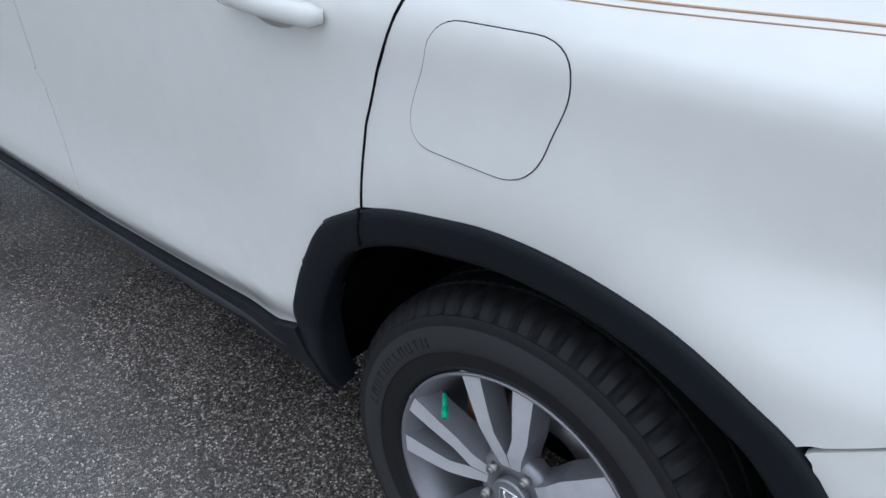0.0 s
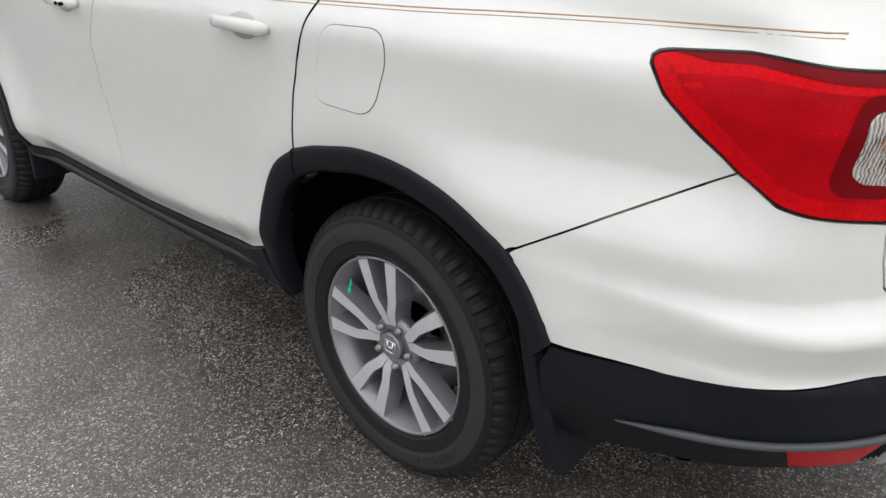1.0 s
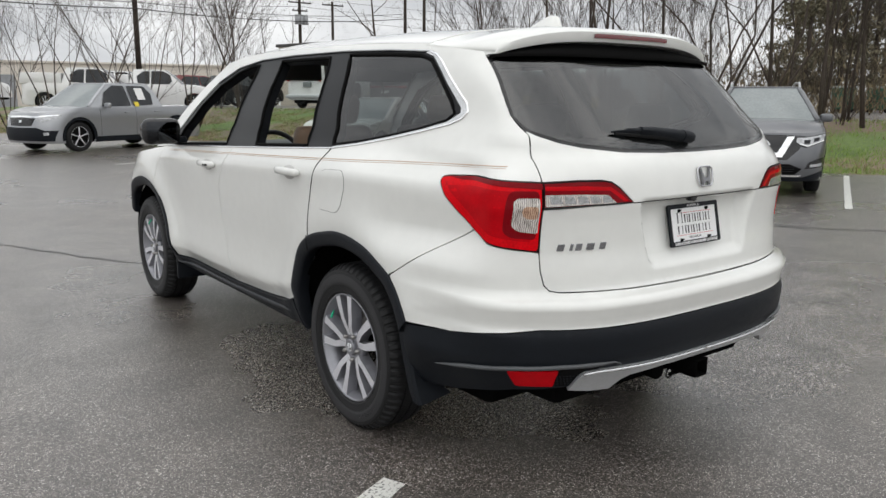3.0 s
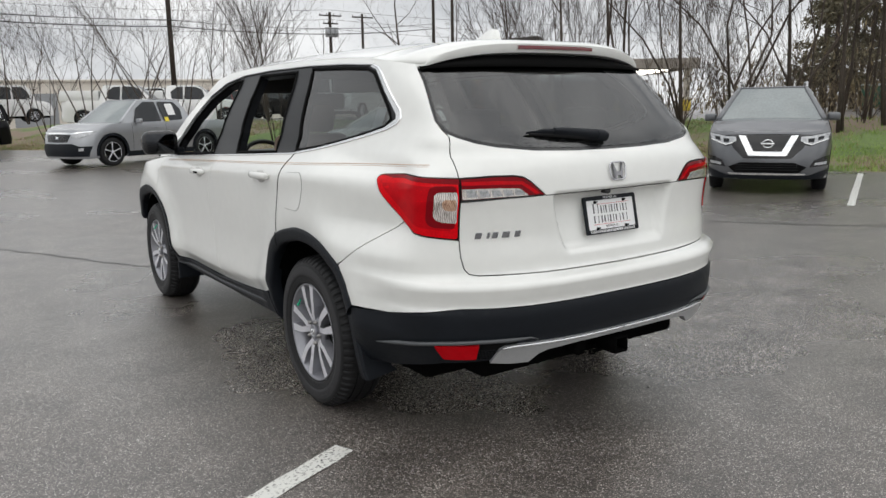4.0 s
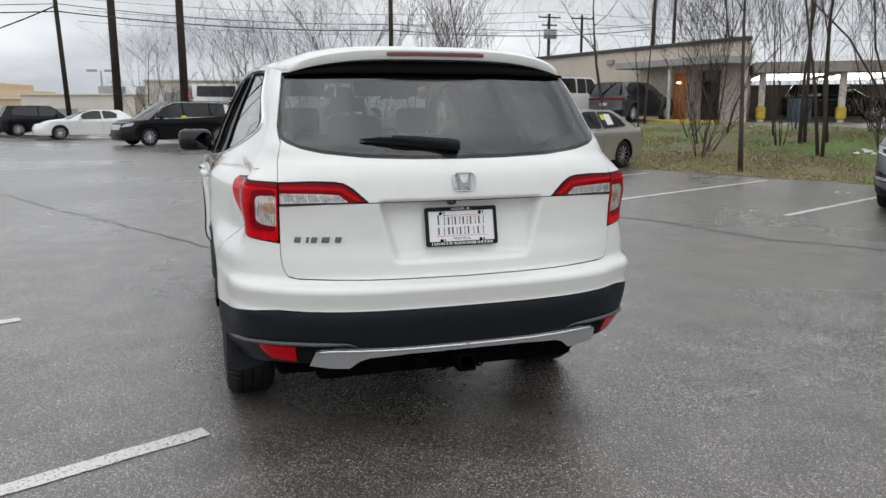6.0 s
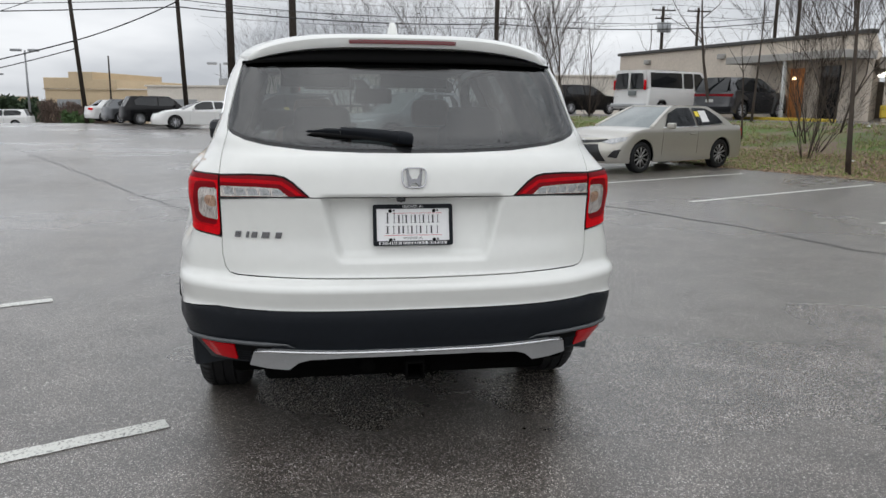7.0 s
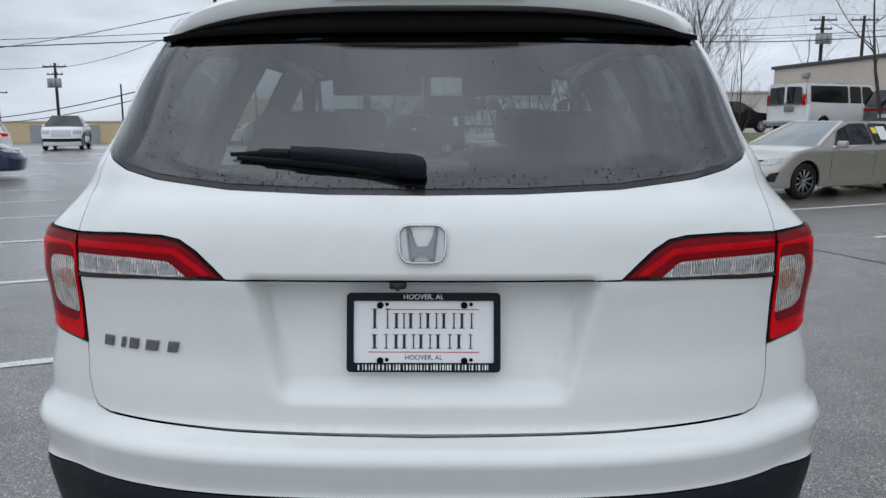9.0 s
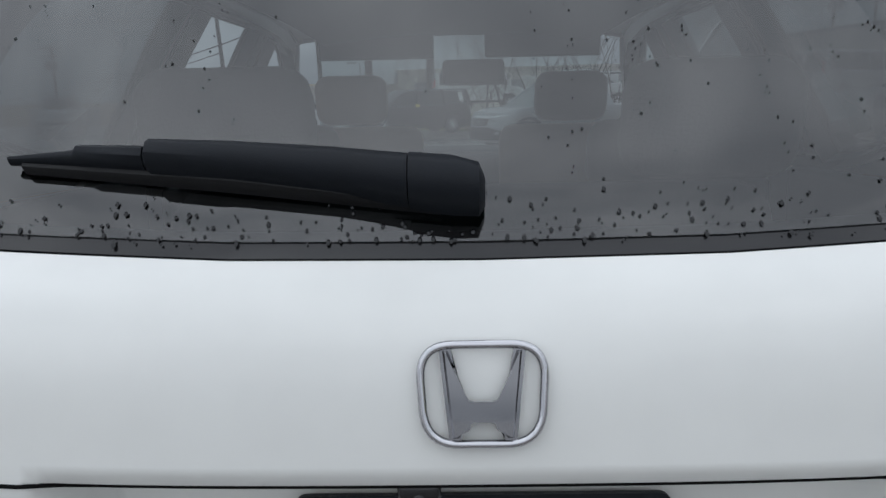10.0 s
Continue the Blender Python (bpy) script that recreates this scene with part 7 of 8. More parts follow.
for rx, rz in ((0.075, 0.05), (0.03, 0.048)):
    tube(bm, [(rx * math.cos(a), y + 0.02, 0.675 + rz * math.sin(a)) for a in np.linspace(0, 6.283, 18, endpoint=False)], 0.007, 6, closed=True)
part("front_emblem", fix(bm), CHROME, camry.ob)
for sg in (-1, 1):
    S = camry.S
    pl = [(S.sy(y, z) * sg, z) for y, z in ((0.10, 0.80), (0.36, 0.86), (0.40, 0.90), (0.20, 0.925), (0.10, 0.92))]
    skin("tail_lamp", patch(pl, 0.05, S.place, S.normal, 0.004, 0.012), RED_LENS, camry.ob)
    bm = bmesh.new()
    tube(bm, [camry.side(sg, y, t) for y, t in ((3.15, 0.05), (1.94, 0.045), (0.95, 0.07))], 0.010, 6)
    part("window_strip", fix(bm), CHROME, camry.ob)
    sticker(camry, sg, 1.62, 0.5, 0.26, 0.55, PAPER)
    sticker(camry, sg, 1.84, 0.62, 0.14, 0.25, YELLOW)

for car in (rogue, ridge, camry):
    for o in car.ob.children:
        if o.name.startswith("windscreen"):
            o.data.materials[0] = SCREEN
            zt = max(v.co.z for v in o.data.vertices)
            top = sorted((v.co.copy() for v in o.data.vertices if v.co.z > zt - 0.03), key=lambda p: p.x)
            bm = bmesh.new()
            tube(bm, [p + Vector((0, 0.0, -0.004)) for p in top], 0.022, 8)
            part("roof_header", fix(bm), car.mat, car.ob)
            for sg in (-1, 1):
                side = sorted((v.co.copy() for v in o.data.vertices), key=lambda p: p.z)
                rows = [side[k * 11 : k * 11 + 11] for k in range(len(side) // 11)]
                edge = [max(r, key=lambda p: sg * p.x) for r in rows]
                bm = bmesh.new()
                tube(bm, [p + Vector((-sg * 0.02, 0.0, 0.004)) for p in edge], [0.050] * (len(edge) - 1) + [0.035], 8, flat=0.6)
                part("windscreen_pillar", fix(bm), car.mat, car.ob)

# black minivan, white saloon and the cars farther off
VAN_H = 244.0
minivan = Car("glossy black minivan with chrome window trim", turn(0.36, 32.75, VAN_H), BLACK_PAINT, 5.10, 1.97, 1.80, 3.0, 1.05, 0.36, (1.13, 1.05), 0.90, (4.05, 1.05), 1.1, 3.0, 0.30, 0.12, roof_w=0.70, category="minivan", name="minivan", rim=ALLOY_FACE,
              windows=[[(3.75, 0.06), (3.45, 0.60), (2.95, 0.90), (2.62, 0.90), (2.62, 0.06)], [(2.54, 0.06), (2.54, 0.90), (1.45, 0.90), (1.45, 0.06)], [(1.37, 0.06), (1.37, 0.90), (0.50, 0.88), (0.40, 0.10)]])
minivan.face("headlamp", [(0.50, 0.74), (0.90, 0.80), (0.92, 0.92), (0.60, 0.86)], HEADLAMP, 0.012)
minivan.face("grille", [(0.0, 0.64), (0.40, 0.66), (0.44, 0.84), (0.0, 0.85)], SATIN_SILVER, 0.010)
for sg in (-1, 1):
    sticker(minivan, sg, 0.62, 0.5, 0.2, 0.6, PAPER)
    sticker(minivan, sg, 2.58, 0.08, 0.2, 0.16, YELLOW)
    bm = bmesh.new()
    tube(bm, [minivan.side(sg, y, t) for y, t in ((3.8, 0.03), (2.0, 0.03), (0.4, 0.05), (0.45, 0.9), (1.5, 0.94), (2.9, 0.94), (3.5, 0.60))], 0.016, 6, closed=True)
    part("window_strip", fix(bm), CHROME, minivan.ob)
Car("white saloon parked on the asphalt", turn(-4.0, 40.4, 252), WHITE_PAINT, 4.9, 1.83, 1.45, 2.83, 1.0, 0.335, (1.0, 0.94), 0.75, (3.4, 0.97), 0.98, 2.4, 1.0, 0.42, roof_w=0.57, name="saloon", sill=0.22)
Car("black crossover seen from behind in the far row", turn(-11.6, 45.0, 66), BLACK_PAINT, 4.7, 1.85, 1.68, 2.66, 0.95, 0.36, (1.08, 1.05), 0.92, (3.4, 1.07), 1.05, 2.7, 0.55, 0.2, roof_w=0.62, name="crossover")
Car("dark grey hatchback in the far row", turn(-13.3, 48.0, 62), GREY_PAINT, 4.4, 1.80, 1.5, 2.66, 0.85, 0.33, (1.02, 0.96), 0.8, (3.2, 0.98), 1.0, 2.4, 0.6, 0.25, roof_w=0.58, name="hatchback")
Car("white saloon in the far row", turn(-14.9, 50.2, 62), WHITE_PAINT, 4.7, 1.80, 1.45, 2.7, 1.0, 0.33, (1.0, 0.94), 0.76, (3.3, 0.97), 0.98, 2.4, 1.0, 0.5, roof_w=0.57, name="saloon", sill=0.22).face("tail_lamp", [(0.45, 0.80), (0.84, 0.76), (0.86, 0.90), (0.48, 0.92)], RED_LENS, 0.012, rear=True)
Car("white estate car far across the lot", turn(-21.9, 62.0, 268, -0.85), WHITE_PAINT, 4.9, 1.8, 1.5, 2.75, 1.1, 0.33, (1.0, 0.95), 0.8, (3.4, 0.97), 1.0, 2.5, 0.5, 0.25, roof_w=0.6, name="estate_car")
gmc = Car("white full-size pickup facing across the lot", turn(-22.4, 44.3, 160), WHITE_PAINT, 5.6, 2.03, 1.88, 3.6, 1.15, 0.41, (1.24, 1.2), 1.12, (4.0, 1.24), 1.2, 3.2, 1.9, 1.7, roof_w=0.66, name="pickup", category="pickup truck", clad=PLASTIC)
gmc.face("grille", [(0.0, 0.72), (0.46, 0.72), (0.50, 1.05), (0.0, 1.06)], SATIN_SILVER, 0.012)
gmc.face("headlamp", [(0.56, 0.84), (0.94, 0.86), (0.94, 1.04), (0.56, 1.04)], HEADLAMP, 0.012)
gmc.face("bumper", [(0.0, 0.45), (0.92, 0.47), (0.92, 0.62), (0.0, 0.62)], PLASTIC, 0.012)
Car("dark blue saloon parked in the bays", turn(-15.4, 16.8, 65), BLUE_PAINT, 4.7, 1.8, 1.44, 2.7, 1.0, 0.335, (0.99, 0.93), 0.74, (3.4, 0.96), 0.98, 2.45, 1.05, 0.5, roof_w=0.57, name="saloon", sill=0.22).face("headlamp", [(0.52, 0.64), (0.84, 0.70), (0.86, 0.78), (0.60, 0.74)], HEADLAMP, 0.012)
Car("dark grey saloon with red tail lamps in the bays", turn(-15.2, 24.6, 245), GREY_PAINT, 4.7, 1.8, 1.46, 2.7, 1.0, 0.335, (1.0, 0.94), 0.75, (3.4, 0.96), 0.98, 2.45, 1.0, 0.5, roof_w=0.57, name="saloon", sill=0.22).face("tail_lamp", [(0.30, 0.78), (0.84, 0.76), (0.86, 0.90), (0.34, 0.90)], RED_LENS, 0.012, rear=True)
Car("white crossover with red tail lamps in the bays", turn(-17.6, 29.5, 245), WHITE_PAINT, 4.6, 1.85, 1.7, 2.66, 0.95, 0.36, (1.08, 1.05), 0.92, (3.4, 1.07), 1.05, 2.7, 0.55, 0.2, roof_w=0.62, name="crossover").face("tail_lamp", [(0.5, 0.92), (0.86, 0.90), (0.88, 1.04), (0.55, 1.02)], RED_LENS, 0.012, rear=True)

# vans, a dark crossover and other vehicles in the upper yard
UP = 0.88


def passenger_van(label, m, mat=WHITE_PAINT):
    v = Car(label, m, mat, 5.70, 2.0, 2.09, 3.43, 1.1, 0.37, (1.25, 1.22), 1.02, (4.75, 1.18), 1.3, 4.25, 0.10, 0.05, roof_w=0.82, name="passenger_van", category="van", deck_crown=0.05, sill=0.35, tail_depth=0.25,
            windows=[[(4.45, 0.06), (4.30, 0.55), (4.05, 0.88), (3.55, 0.88), (3.55, 0.06)], [(3.45, 0.06), (3.45, 0.88), (2.75, 0.88), (2.75, 0.06)], [(2.62, 0.06), (2.62, 0.88), (0.35, 0.86), (0.30, 0.08)]])
    rim = []
    for o in list(v.ob.children):
        if o.name.startswith("rear_screen"):
            o.data.materials[0] = mat
            rim = sorted((p.co.z, p.co.y) for p in o.data.vertices)
    tail = lambda z: min(y for h, y in rim if abs(h - min(max(z, rim[0][0]), rim[-1][0])) < 0.25)
    for sg in (-1, 1):
        bm = bmesh.new()
        q = [(0.06, 1.24), (0.80, 1.24), (0.72, 1.90), (0.06, 1.93)]
        vs = [bm.verts.new((sg * x, tail(z) - 0.02 + 0.02 * x * x, z)) for x, z in rounded(q, 0.06)]
        bm.faces.new(vs)
        part("rear_door_window", fix(bm), FAR_GLASS, v.ob, smooth=False)
        bm = bmesh.new()
        box(bm, (sg * 0.83, tail(1.42) + 0.03, 1.40), (0.09, 0.08, 0.42), 0.02)
        part("tail_lamp", bm, RED_LENS, v.ob)
    bm = bmesh.new()
    box(bm, (0.18, 0.0, 1.06), (0.42, 0.05, 0.22), 0.01)
    part("plate_panel", bm, material("grey_plate", (0.2, 0.22, 0.22), 0.5), v.ob)
    bm = bmesh.new()
    box(bm, (0, -0.02, 0.52), (1.9, 0.12, 0.16), 0.03)
    part("rear_bumper", bm, SATIN_SILVER, v.ob)
    return v


passenger_van("white passenger van with dark windows in the upper yard", turn(13.4, 30.2, 61, UP))
passenger_van("old white van parked behind bare shrubs", turn(-1.4, 47.6, 84, UP))
ks = Car("dark grey crossover seen from behind in the upper yard", turn(15.0, 26.0, 62, UP), material("dark_crossover_paint", (0.03, 0.03, 0.034), 0.25, 0.3, coat=1.0, vary=0.05), 4.7, 1.87, 1.68, 2.7, 0.95, 0.37, (1.12, 1.06), 0.92, (3.4, 1.08), 1.12, 2.6, 0.45, 0.12, roof_w=0.60, name="crossover")
ks.face("tail_light_bar", [(0.0, 0.93), (0.86, 0.90), (0.88, 1.0), (0.0, 0.985)], DEEP_RED, 0.012, rear=True)
ks.face("plate", [(0.0, 0.68), (0.17, 0.68), (0.17, 0.80), (0.0, 0.80)], material("pale_plate", (0.5, 0.5, 0.48), 0.5), 0.012, rear=True)
ks.face("rear_bumper", [(0.0, 0.30), (0.84, 0.32), (0.86, 0.52), (0.0, 0.50)], SATIN_BLACK, 0.012, rear=True)
for x, y, h, mt, lb in ((9.9, 39.5, 70, RED_PAINT, "dark red car behind the bare trees"), (12.0, 38.0, 70, BLACK_PAINT, "black car behind the bare trees"), (23.6, 25.8, 132, BLACK_PAINT, "black car under the canopy"), (22.8, 3.0, 240, WHITE_PAINT, "white car beyond the trees"), (26, 9.5, 240, RED_PAINT, "red car beyond the trees")):
    Car(lb, turn(x, y, h, UP), mt, 4.7, 1.82, 1.6, 2.7, 1.0, 0.35, (1.05, 1.0), 0.85, (3.4, 1.02), 1.05, 2.5, 0.6, 0.3, roof_w=0.6, name="car")
# white utility trucks behind the pickup
for x, y, h in ((3.4, 38.2, 112), (6.4, 38.6, 112), (5.6, 42.0, 112)):
    tk = Car("white utility truck behind the bare shrubs", turn(x, y, h, UP * 0.8), WHITE_PAINT, 5.6, 2.0, 1.95, 3.6, 1.1, 0.39, (1.22, 1.18), 1.08, (4.2, 1.22), 1.25, 3.4, 2.0, 1.8, roof_w=0.7, name="utility_truck", category="truck")
    bm = bmesh.new()
    box(bm, (0, 0.95, 1.42), (1.9, 1.7, 0.5), 0.03)
    part("tool_body", bm, WHITE_PAINT, tk.ob)

# ---- buildings, poles and cables ----
STUCCO = material("beige_stucco", (0.60, 0.53, 0.45), 0.9, vary=0.12, scale=0.6, bump=0.3, bump_scale=60)
PALE_STUCCO = material("pale_stucco", (0.68, 0.63, 0.56), 0.9, vary=0.1, scale=0.6, bump=0.2, bump_scale=60)
COPING = material("dark_metal_coping", (0.05, 0.048, 0.045), 0.5, vary=0.2)
CONCRETE = material("grey_concrete", (0.36, 0.35, 0.33), 0.85, vary=0.15, scale=1.5, bump=0.2)
WOODY = material("orange_wood_door", (0.60, 0.24, 0.07), 0.5, vary=0.25, scale=5)
YELLOW_PAINT = material("yellow_kerb_paint", (0.62, 0.46, 0.05), 0.6, vary=0.2, scale=3)
TIMBER = material("weathered_pole_timber", (0.040, 0.032, 0.026), 0.9, spec=0.2, vary=0.3, scale=3, bump=0.4, bump_scale=25)
CABLE = material("black_cable", (0.015, 0.015, 0.015), 0.6)
UNIT = material("grey_roof_unit", (0.30, 0.31, 0.32), 0.6, vary=0.15)
GLOW = bpy.data.materials.new("fluorescent_tube")
GLOW.use_nodes = True
GLOW.node_tree.nodes["Principled BSDF"].inputs["Emission Color"].default_value = (1, 0.97, 0.9, 1)
GLOW.node_tree.nodes["Principled BSDF"].inputs["Emission Strength"].default_value = 3.0
WARM = bpy.data.materials.new("warm_lamp")
WARM.use_nodes = True
WARM.node_tree.nodes["Principled BSDF"].inputs["Emission Color"].default_value = (1, 0.75, 0.4, 1)
WARM.node_tree.nodes["Principled BSDF"].inputs["Emission Strength"].default_value = 4


def wall_run(bm, a, b, z0, z1, t=0.25, inward=1):
    """A wall from a to b."""
    a, b = Vector((*a, 0)), Vector((*b, 0))
    d = (b - a)
    box(bm, tuple((a + b) / 2 + Vector((0, 0, (z0 + z1) / 2))), (d.length, t, z1 - z0), 0.01, 1, Matrix.Rotation(math.atan2(d.y, d.x), 4, "Z"))


def along(a, b, s, off=0.0, z=0.0):
    a, b = Vector((*a, 0)), Vector((*b, 0))
    d = (b - a).normalized()
    n = Vector((d.y, -d.x, 0))
    return a + d * s + n * off + Vector((0, 0, z)), math.atan2(d.y, d.x)


def shop():
    A, B = (17.4, 41.0), (20.6, 24.3)
    h = thing("shop_building", "beige stucco shop with a flat roof and an entrance canopy", "building")
    L = math.dist(A, B)
    zt, z0 = 4.22, UP - 0.05
    # front wall with openings: piers and headers between the door and the windows
    openings = [(L - 4.0, L - 3.05, 0.0, 2.2), (L - 2.35, L - 1.2, 0.0, 2.25)]
    segs, s = [], 0.0
    for a, b, lo, hi in openings:
        segs.append((s, a, z0, zt)), segs.append((a, b, z0 + hi, zt))
        if lo:
            segs.append((a, b, z0, z0 + lo))
        s = b
    segs.append((s, L, z0, zt))
    bm = bmesh.new()
    for a, b, lo, hi in segs:
        p, q = along(A, B, a)[0], along(A, B, b)[0]
        wall_run(bm, (p.x, p.y), (q.x, q.y), lo, hi)
    part("front_wall", bm, STUCCO, h, smooth=False)
    p, q = Vector((A[0] + 7.6, A[1] + 9.2)), Vector((B[0] + 7.6, B[1] + 9.2))
    for name, a, b in (("side_wall", A, (p.x, p.y)), ("side_wall", B, (q.x, q.y)), ("rear_wall", (p.x, p.y), (q.x, q.y))):
        bm = bmesh.new()
        wall_run(bm, a, b, z0, zt - 0.02)
        part(name, bm, STUCCO, h, smooth=False)
    bm = bmesh.new()
    prism(bm, [A, B, (q.x, q.y), (p.x, p.y)], zt - 0.16, zt - 0.05)
    part("roof", fix(bm), COPING, h, smooth=False)
    bm = bmesh.new()
    c, ang = along(A, B, L / 2, 0.06, zt + 0.04)
    box(bm, tuple(c), (L + 0.3, 0.4, 0.16), 0.02, 1, Matrix.Rotation(ang, 4, "Z"))
    part("coping", bm, COPING, h, smooth=False)
    # canopy on posts
    bm = bmesh.new()
    c, ang = along(A, B, L - 2.9, 0.85, z0 + 2.55)
    box(bm, tuple(c), (6.4, 1.7, 0.30), 0.02, 1, Matrix.Rotation(ang, 4, "Z"))
    part("canopy", bm, CONCRETE, h, smooth=False)
    for k in (L - 2.75,):
        bm = bmesh.new()
        c, ang = along(A, B, k, 1.5, z0 + 1.2)
        box(bm, tuple(c), (0.12, 0.12, 2.45), 0.01, 1, Matrix.Rotation(ang, 4, "Z"))
        part("canopy_post", bm, material("white_post", (0.7, 0.7, 0.68), 0.5, vary=0.1), h, smooth=False)
    bm = bmesh.new()
    c, ang = along(A, B, L - 3.52, -0.04, z0 + 1.1)
    box(bm, tuple(c), (0.92, 0.06, 2.16), 0.01, 1, Matrix.Rotation(ang, 4, "Z"))
    part("door", bm, WOODY, h, "orange stained wooden door", smooth=False)
    bm = bmesh.new()
    c, ang = along(A, B, L - 1.78, -0.05, z0 + 1.12)
    box(bm, tuple(c), (1.12, 0.04, 2.2), 0.0, 1, Matrix.Rotation(ang, 4, "Z"))
    part("shop_window", bm, FAR_GLASS, h, smooth=False)
    for k in (L - 14.2, L - 8.2):
        bm = bmesh.new()
        c, ang = along(A, B, k, 0.22, z0 + 2.9)
        box(bm, tuple(c), (0.42, 0.22, 0.24), 0.04, 2, Matrix.Rotation(ang, 4, "Z"))
        part("wall_lamp", bm, CONCRETE, h)
    bm = bmesh.new()
    c, ang = along(A, B, L - 3.4, 0.3, z0 + 1.75)
    box(bm, tuple(c), (0.18, 0.12, 0.10), 0.03, 2, Matrix.Rotation(ang, 4, "Z"))
    part("lit_lamp", bm, WARM, h, "small lit lamp by the door")
    kerb = bmesh.new()
    c, ang = along(A, B, L - 1.6, 2.6, z0 + 0.08)
    box(kerb, tuple(c), (5.2, 0.25, 0.16), 0.02, 1, Matrix.Rotation(ang, 4, "Z"))
    tagged(part("yellow_kerb", kerb, YELLOW_PAINT, None, smooth=False), "yellow painted concrete kerb before the shop", "kerb", kind="structure")


shop()


def carport():
    h = thing("carport", "open flat-roofed service canopy with fluorescent lights", "canopy")
    A, B = (21.0, 24.3), (26.7, 20.4)
    L = math.dist(A, B)
    z0 = UP - 0.03
    bm = bmesh.new()
    c, ang = along(A, B, L / 2, -4.5, 3.09)
    box(bm, tuple(c), (L, 9.4, 0.44), 0.02, 1, Matrix.Rotation(ang, 4, "Z"))
    part("roof_slab", bm, material("weathered_fascia", (0.30, 0.27, 0.235), 0.8, vary=0.2, scale=1.0), h, smooth=False)
    for k in np.linspace(0.4, L - 0.4, 3):
        bm = bmesh.new()
        c, ang = along(A, B, k, -0.4, z0 + 1.00)
        box(bm, tuple(c), (0.24, 0.24, 2.06), 0.02, 1, Matrix.Rotation(ang, 4, "Z"))
        part("column", bm, PALE_STUCCO, h, smooth=False)
        bm = bmesh.new()
        c, ang = along(A, B, k, -0.4, z0 + 0.40)
        box(bm, tuple(c), (0.36, 0.36, 0.5), 0.04, 1, Matrix.Rotation(ang, 4, "Z"))
        part("yellow_guard", bm, YELLOW_PAINT, h, smooth=False)
    # dark sheet added across the open back, standing in for shade under the roof
    bm = bmesh.new()
    hw = 2.62 - z0
    c, ang = along(A, B, L / 2, -8.9, z0 + hw / 2)
    box(bm, tuple(c), (L, 0.25, hw), 0.0, 1, Matrix.Rotation(ang, 4, "Z"))
    part("shade_backdrop", bm, material("dark_brown_backdrop", (0.14, 0.12, 0.10), 0.9, vary=0.2, scale=1.2), h, smooth=False)
    for off in (-1.0, -2.5, -4.0, -5.5, -7.0):
        for k in np.arange(1.6, L - 1, 3.1):
            bm = bmesh.new()
            c, ang = along(A, B, k, off, 2.83)
            box(bm, tuple(c), (2.4, 0.12, 0.07), 0.02, 1, Matrix.Rotation(ang, 4, "Z"))
            part("fluorescent_light", bm, GLOW, h)
    bm = bmesh.new()
    c, ang = along(A, B, 2.0, -1.2, z0 + 0.5)
    box(bm, tuple(c), (0.7, 0.7, 1.0), 0.05, 2)
    tagged(part("waste_bin", bm, material("blue_grey_bin", (0.10, 0.15, 0.20), 0.6, vary=0.15)), "blue-grey plastic waste bin by the canopy", "bin")


carport()


def far_hall(label, A, B, depth, z0, z1, mat, units=0, step=None):
    h = thing("warehouse", label, "building")
    L = math.dist(A, B)
    bm = bmesh.new()
    c, ang = along(A, B, L / 2, -depth / 2, (z0 + z1) / 2)
    box(bm, tuple(c), (L, depth, z1 - z0), 0.03, 1, Matrix.Rotation(ang, 4, "Z"))
    part("wall", bm, mat, h, smooth=False)
    bm = bmesh.new()
    c, ang = along(A, B, L / 2, -depth / 2, z1 + 0.06)
    box(bm, tuple(c), (L + 0.3, depth + 0.3, 0.14), 0.0, 1, Matrix.Rotation(ang, 4, "Z"))
    part("roof_edge", bm, PALE_STUCCO, h, smooth=False)
    for i in range(units):
        bm = bmesh.new()
        c, ang = along(A, B, L * (0.45 + 0.5 * (i + 0.5) / units), -4, z1 + 0.8)
        box(bm, tuple(c), (2.6, 2.0, 1.5), 0.05, 1, Matrix.Rotation(ang, 4, "Z"))
        part("roof_unit", bm, UNIT, h, smooth=False)
    if step:
        for s0, s1, zz in step:
            bm = bmesh.new()
            c, ang = along(A, B, (s0 + s1) / 2, -depth / 2 + 0.15, (z1 + zz) / 2)
            box(bm, tuple(c), (s1 - s0, depth, zz - z1 + 0.2), 0.02, 1, Matrix.Rotation(ang, 4, "Z"))
            part("parapet", bm, mat, h, smooth=False)
    # loading doors
    for k in np.arange(3, L - 3, 7.5):
        bm = bmesh.new()
        c, ang = along(A, B, k, 0.04, z0 + 1.5)
        box(bm, tuple(c), (3.0, 0.1, 2.6), 0.01, 1, Matrix.Rotation(ang, 4, "Z"))
        part("loading_door", bm, UNIT, h, smooth=False)
    return h


far_hall("tan warehouse with a stepped parapet and roof units", (-33, 100), (10, 90), 20, -1.4, 2.6, material("tan_block", (0.56, 0.44, 0.29), 0.9, vary=0.1, scale=0.4), 5, [(0, 3.2, 3.9), (3.2, 6.2, 4.6), (6.2, 9.2, 3.7)])
far_hall("low tan warehouse far across the road", (-78, 112), (-43.2, 110), 16, -1.6, 1.65, material("tan_block_low", (0.58, 0.46, 0.28), 0.9, vary=0.1, scale=0.4))
far_hall("long beige building behind the bare shrubs", (-5, 66), (26, 60), 14, 0.0, 3.7, PALE_STUCCO)
far_hall("low pale building behind the white saloon", (-15, 70), (-6, 68), 12, -1.3, 2.6, PALE_STUCCO)


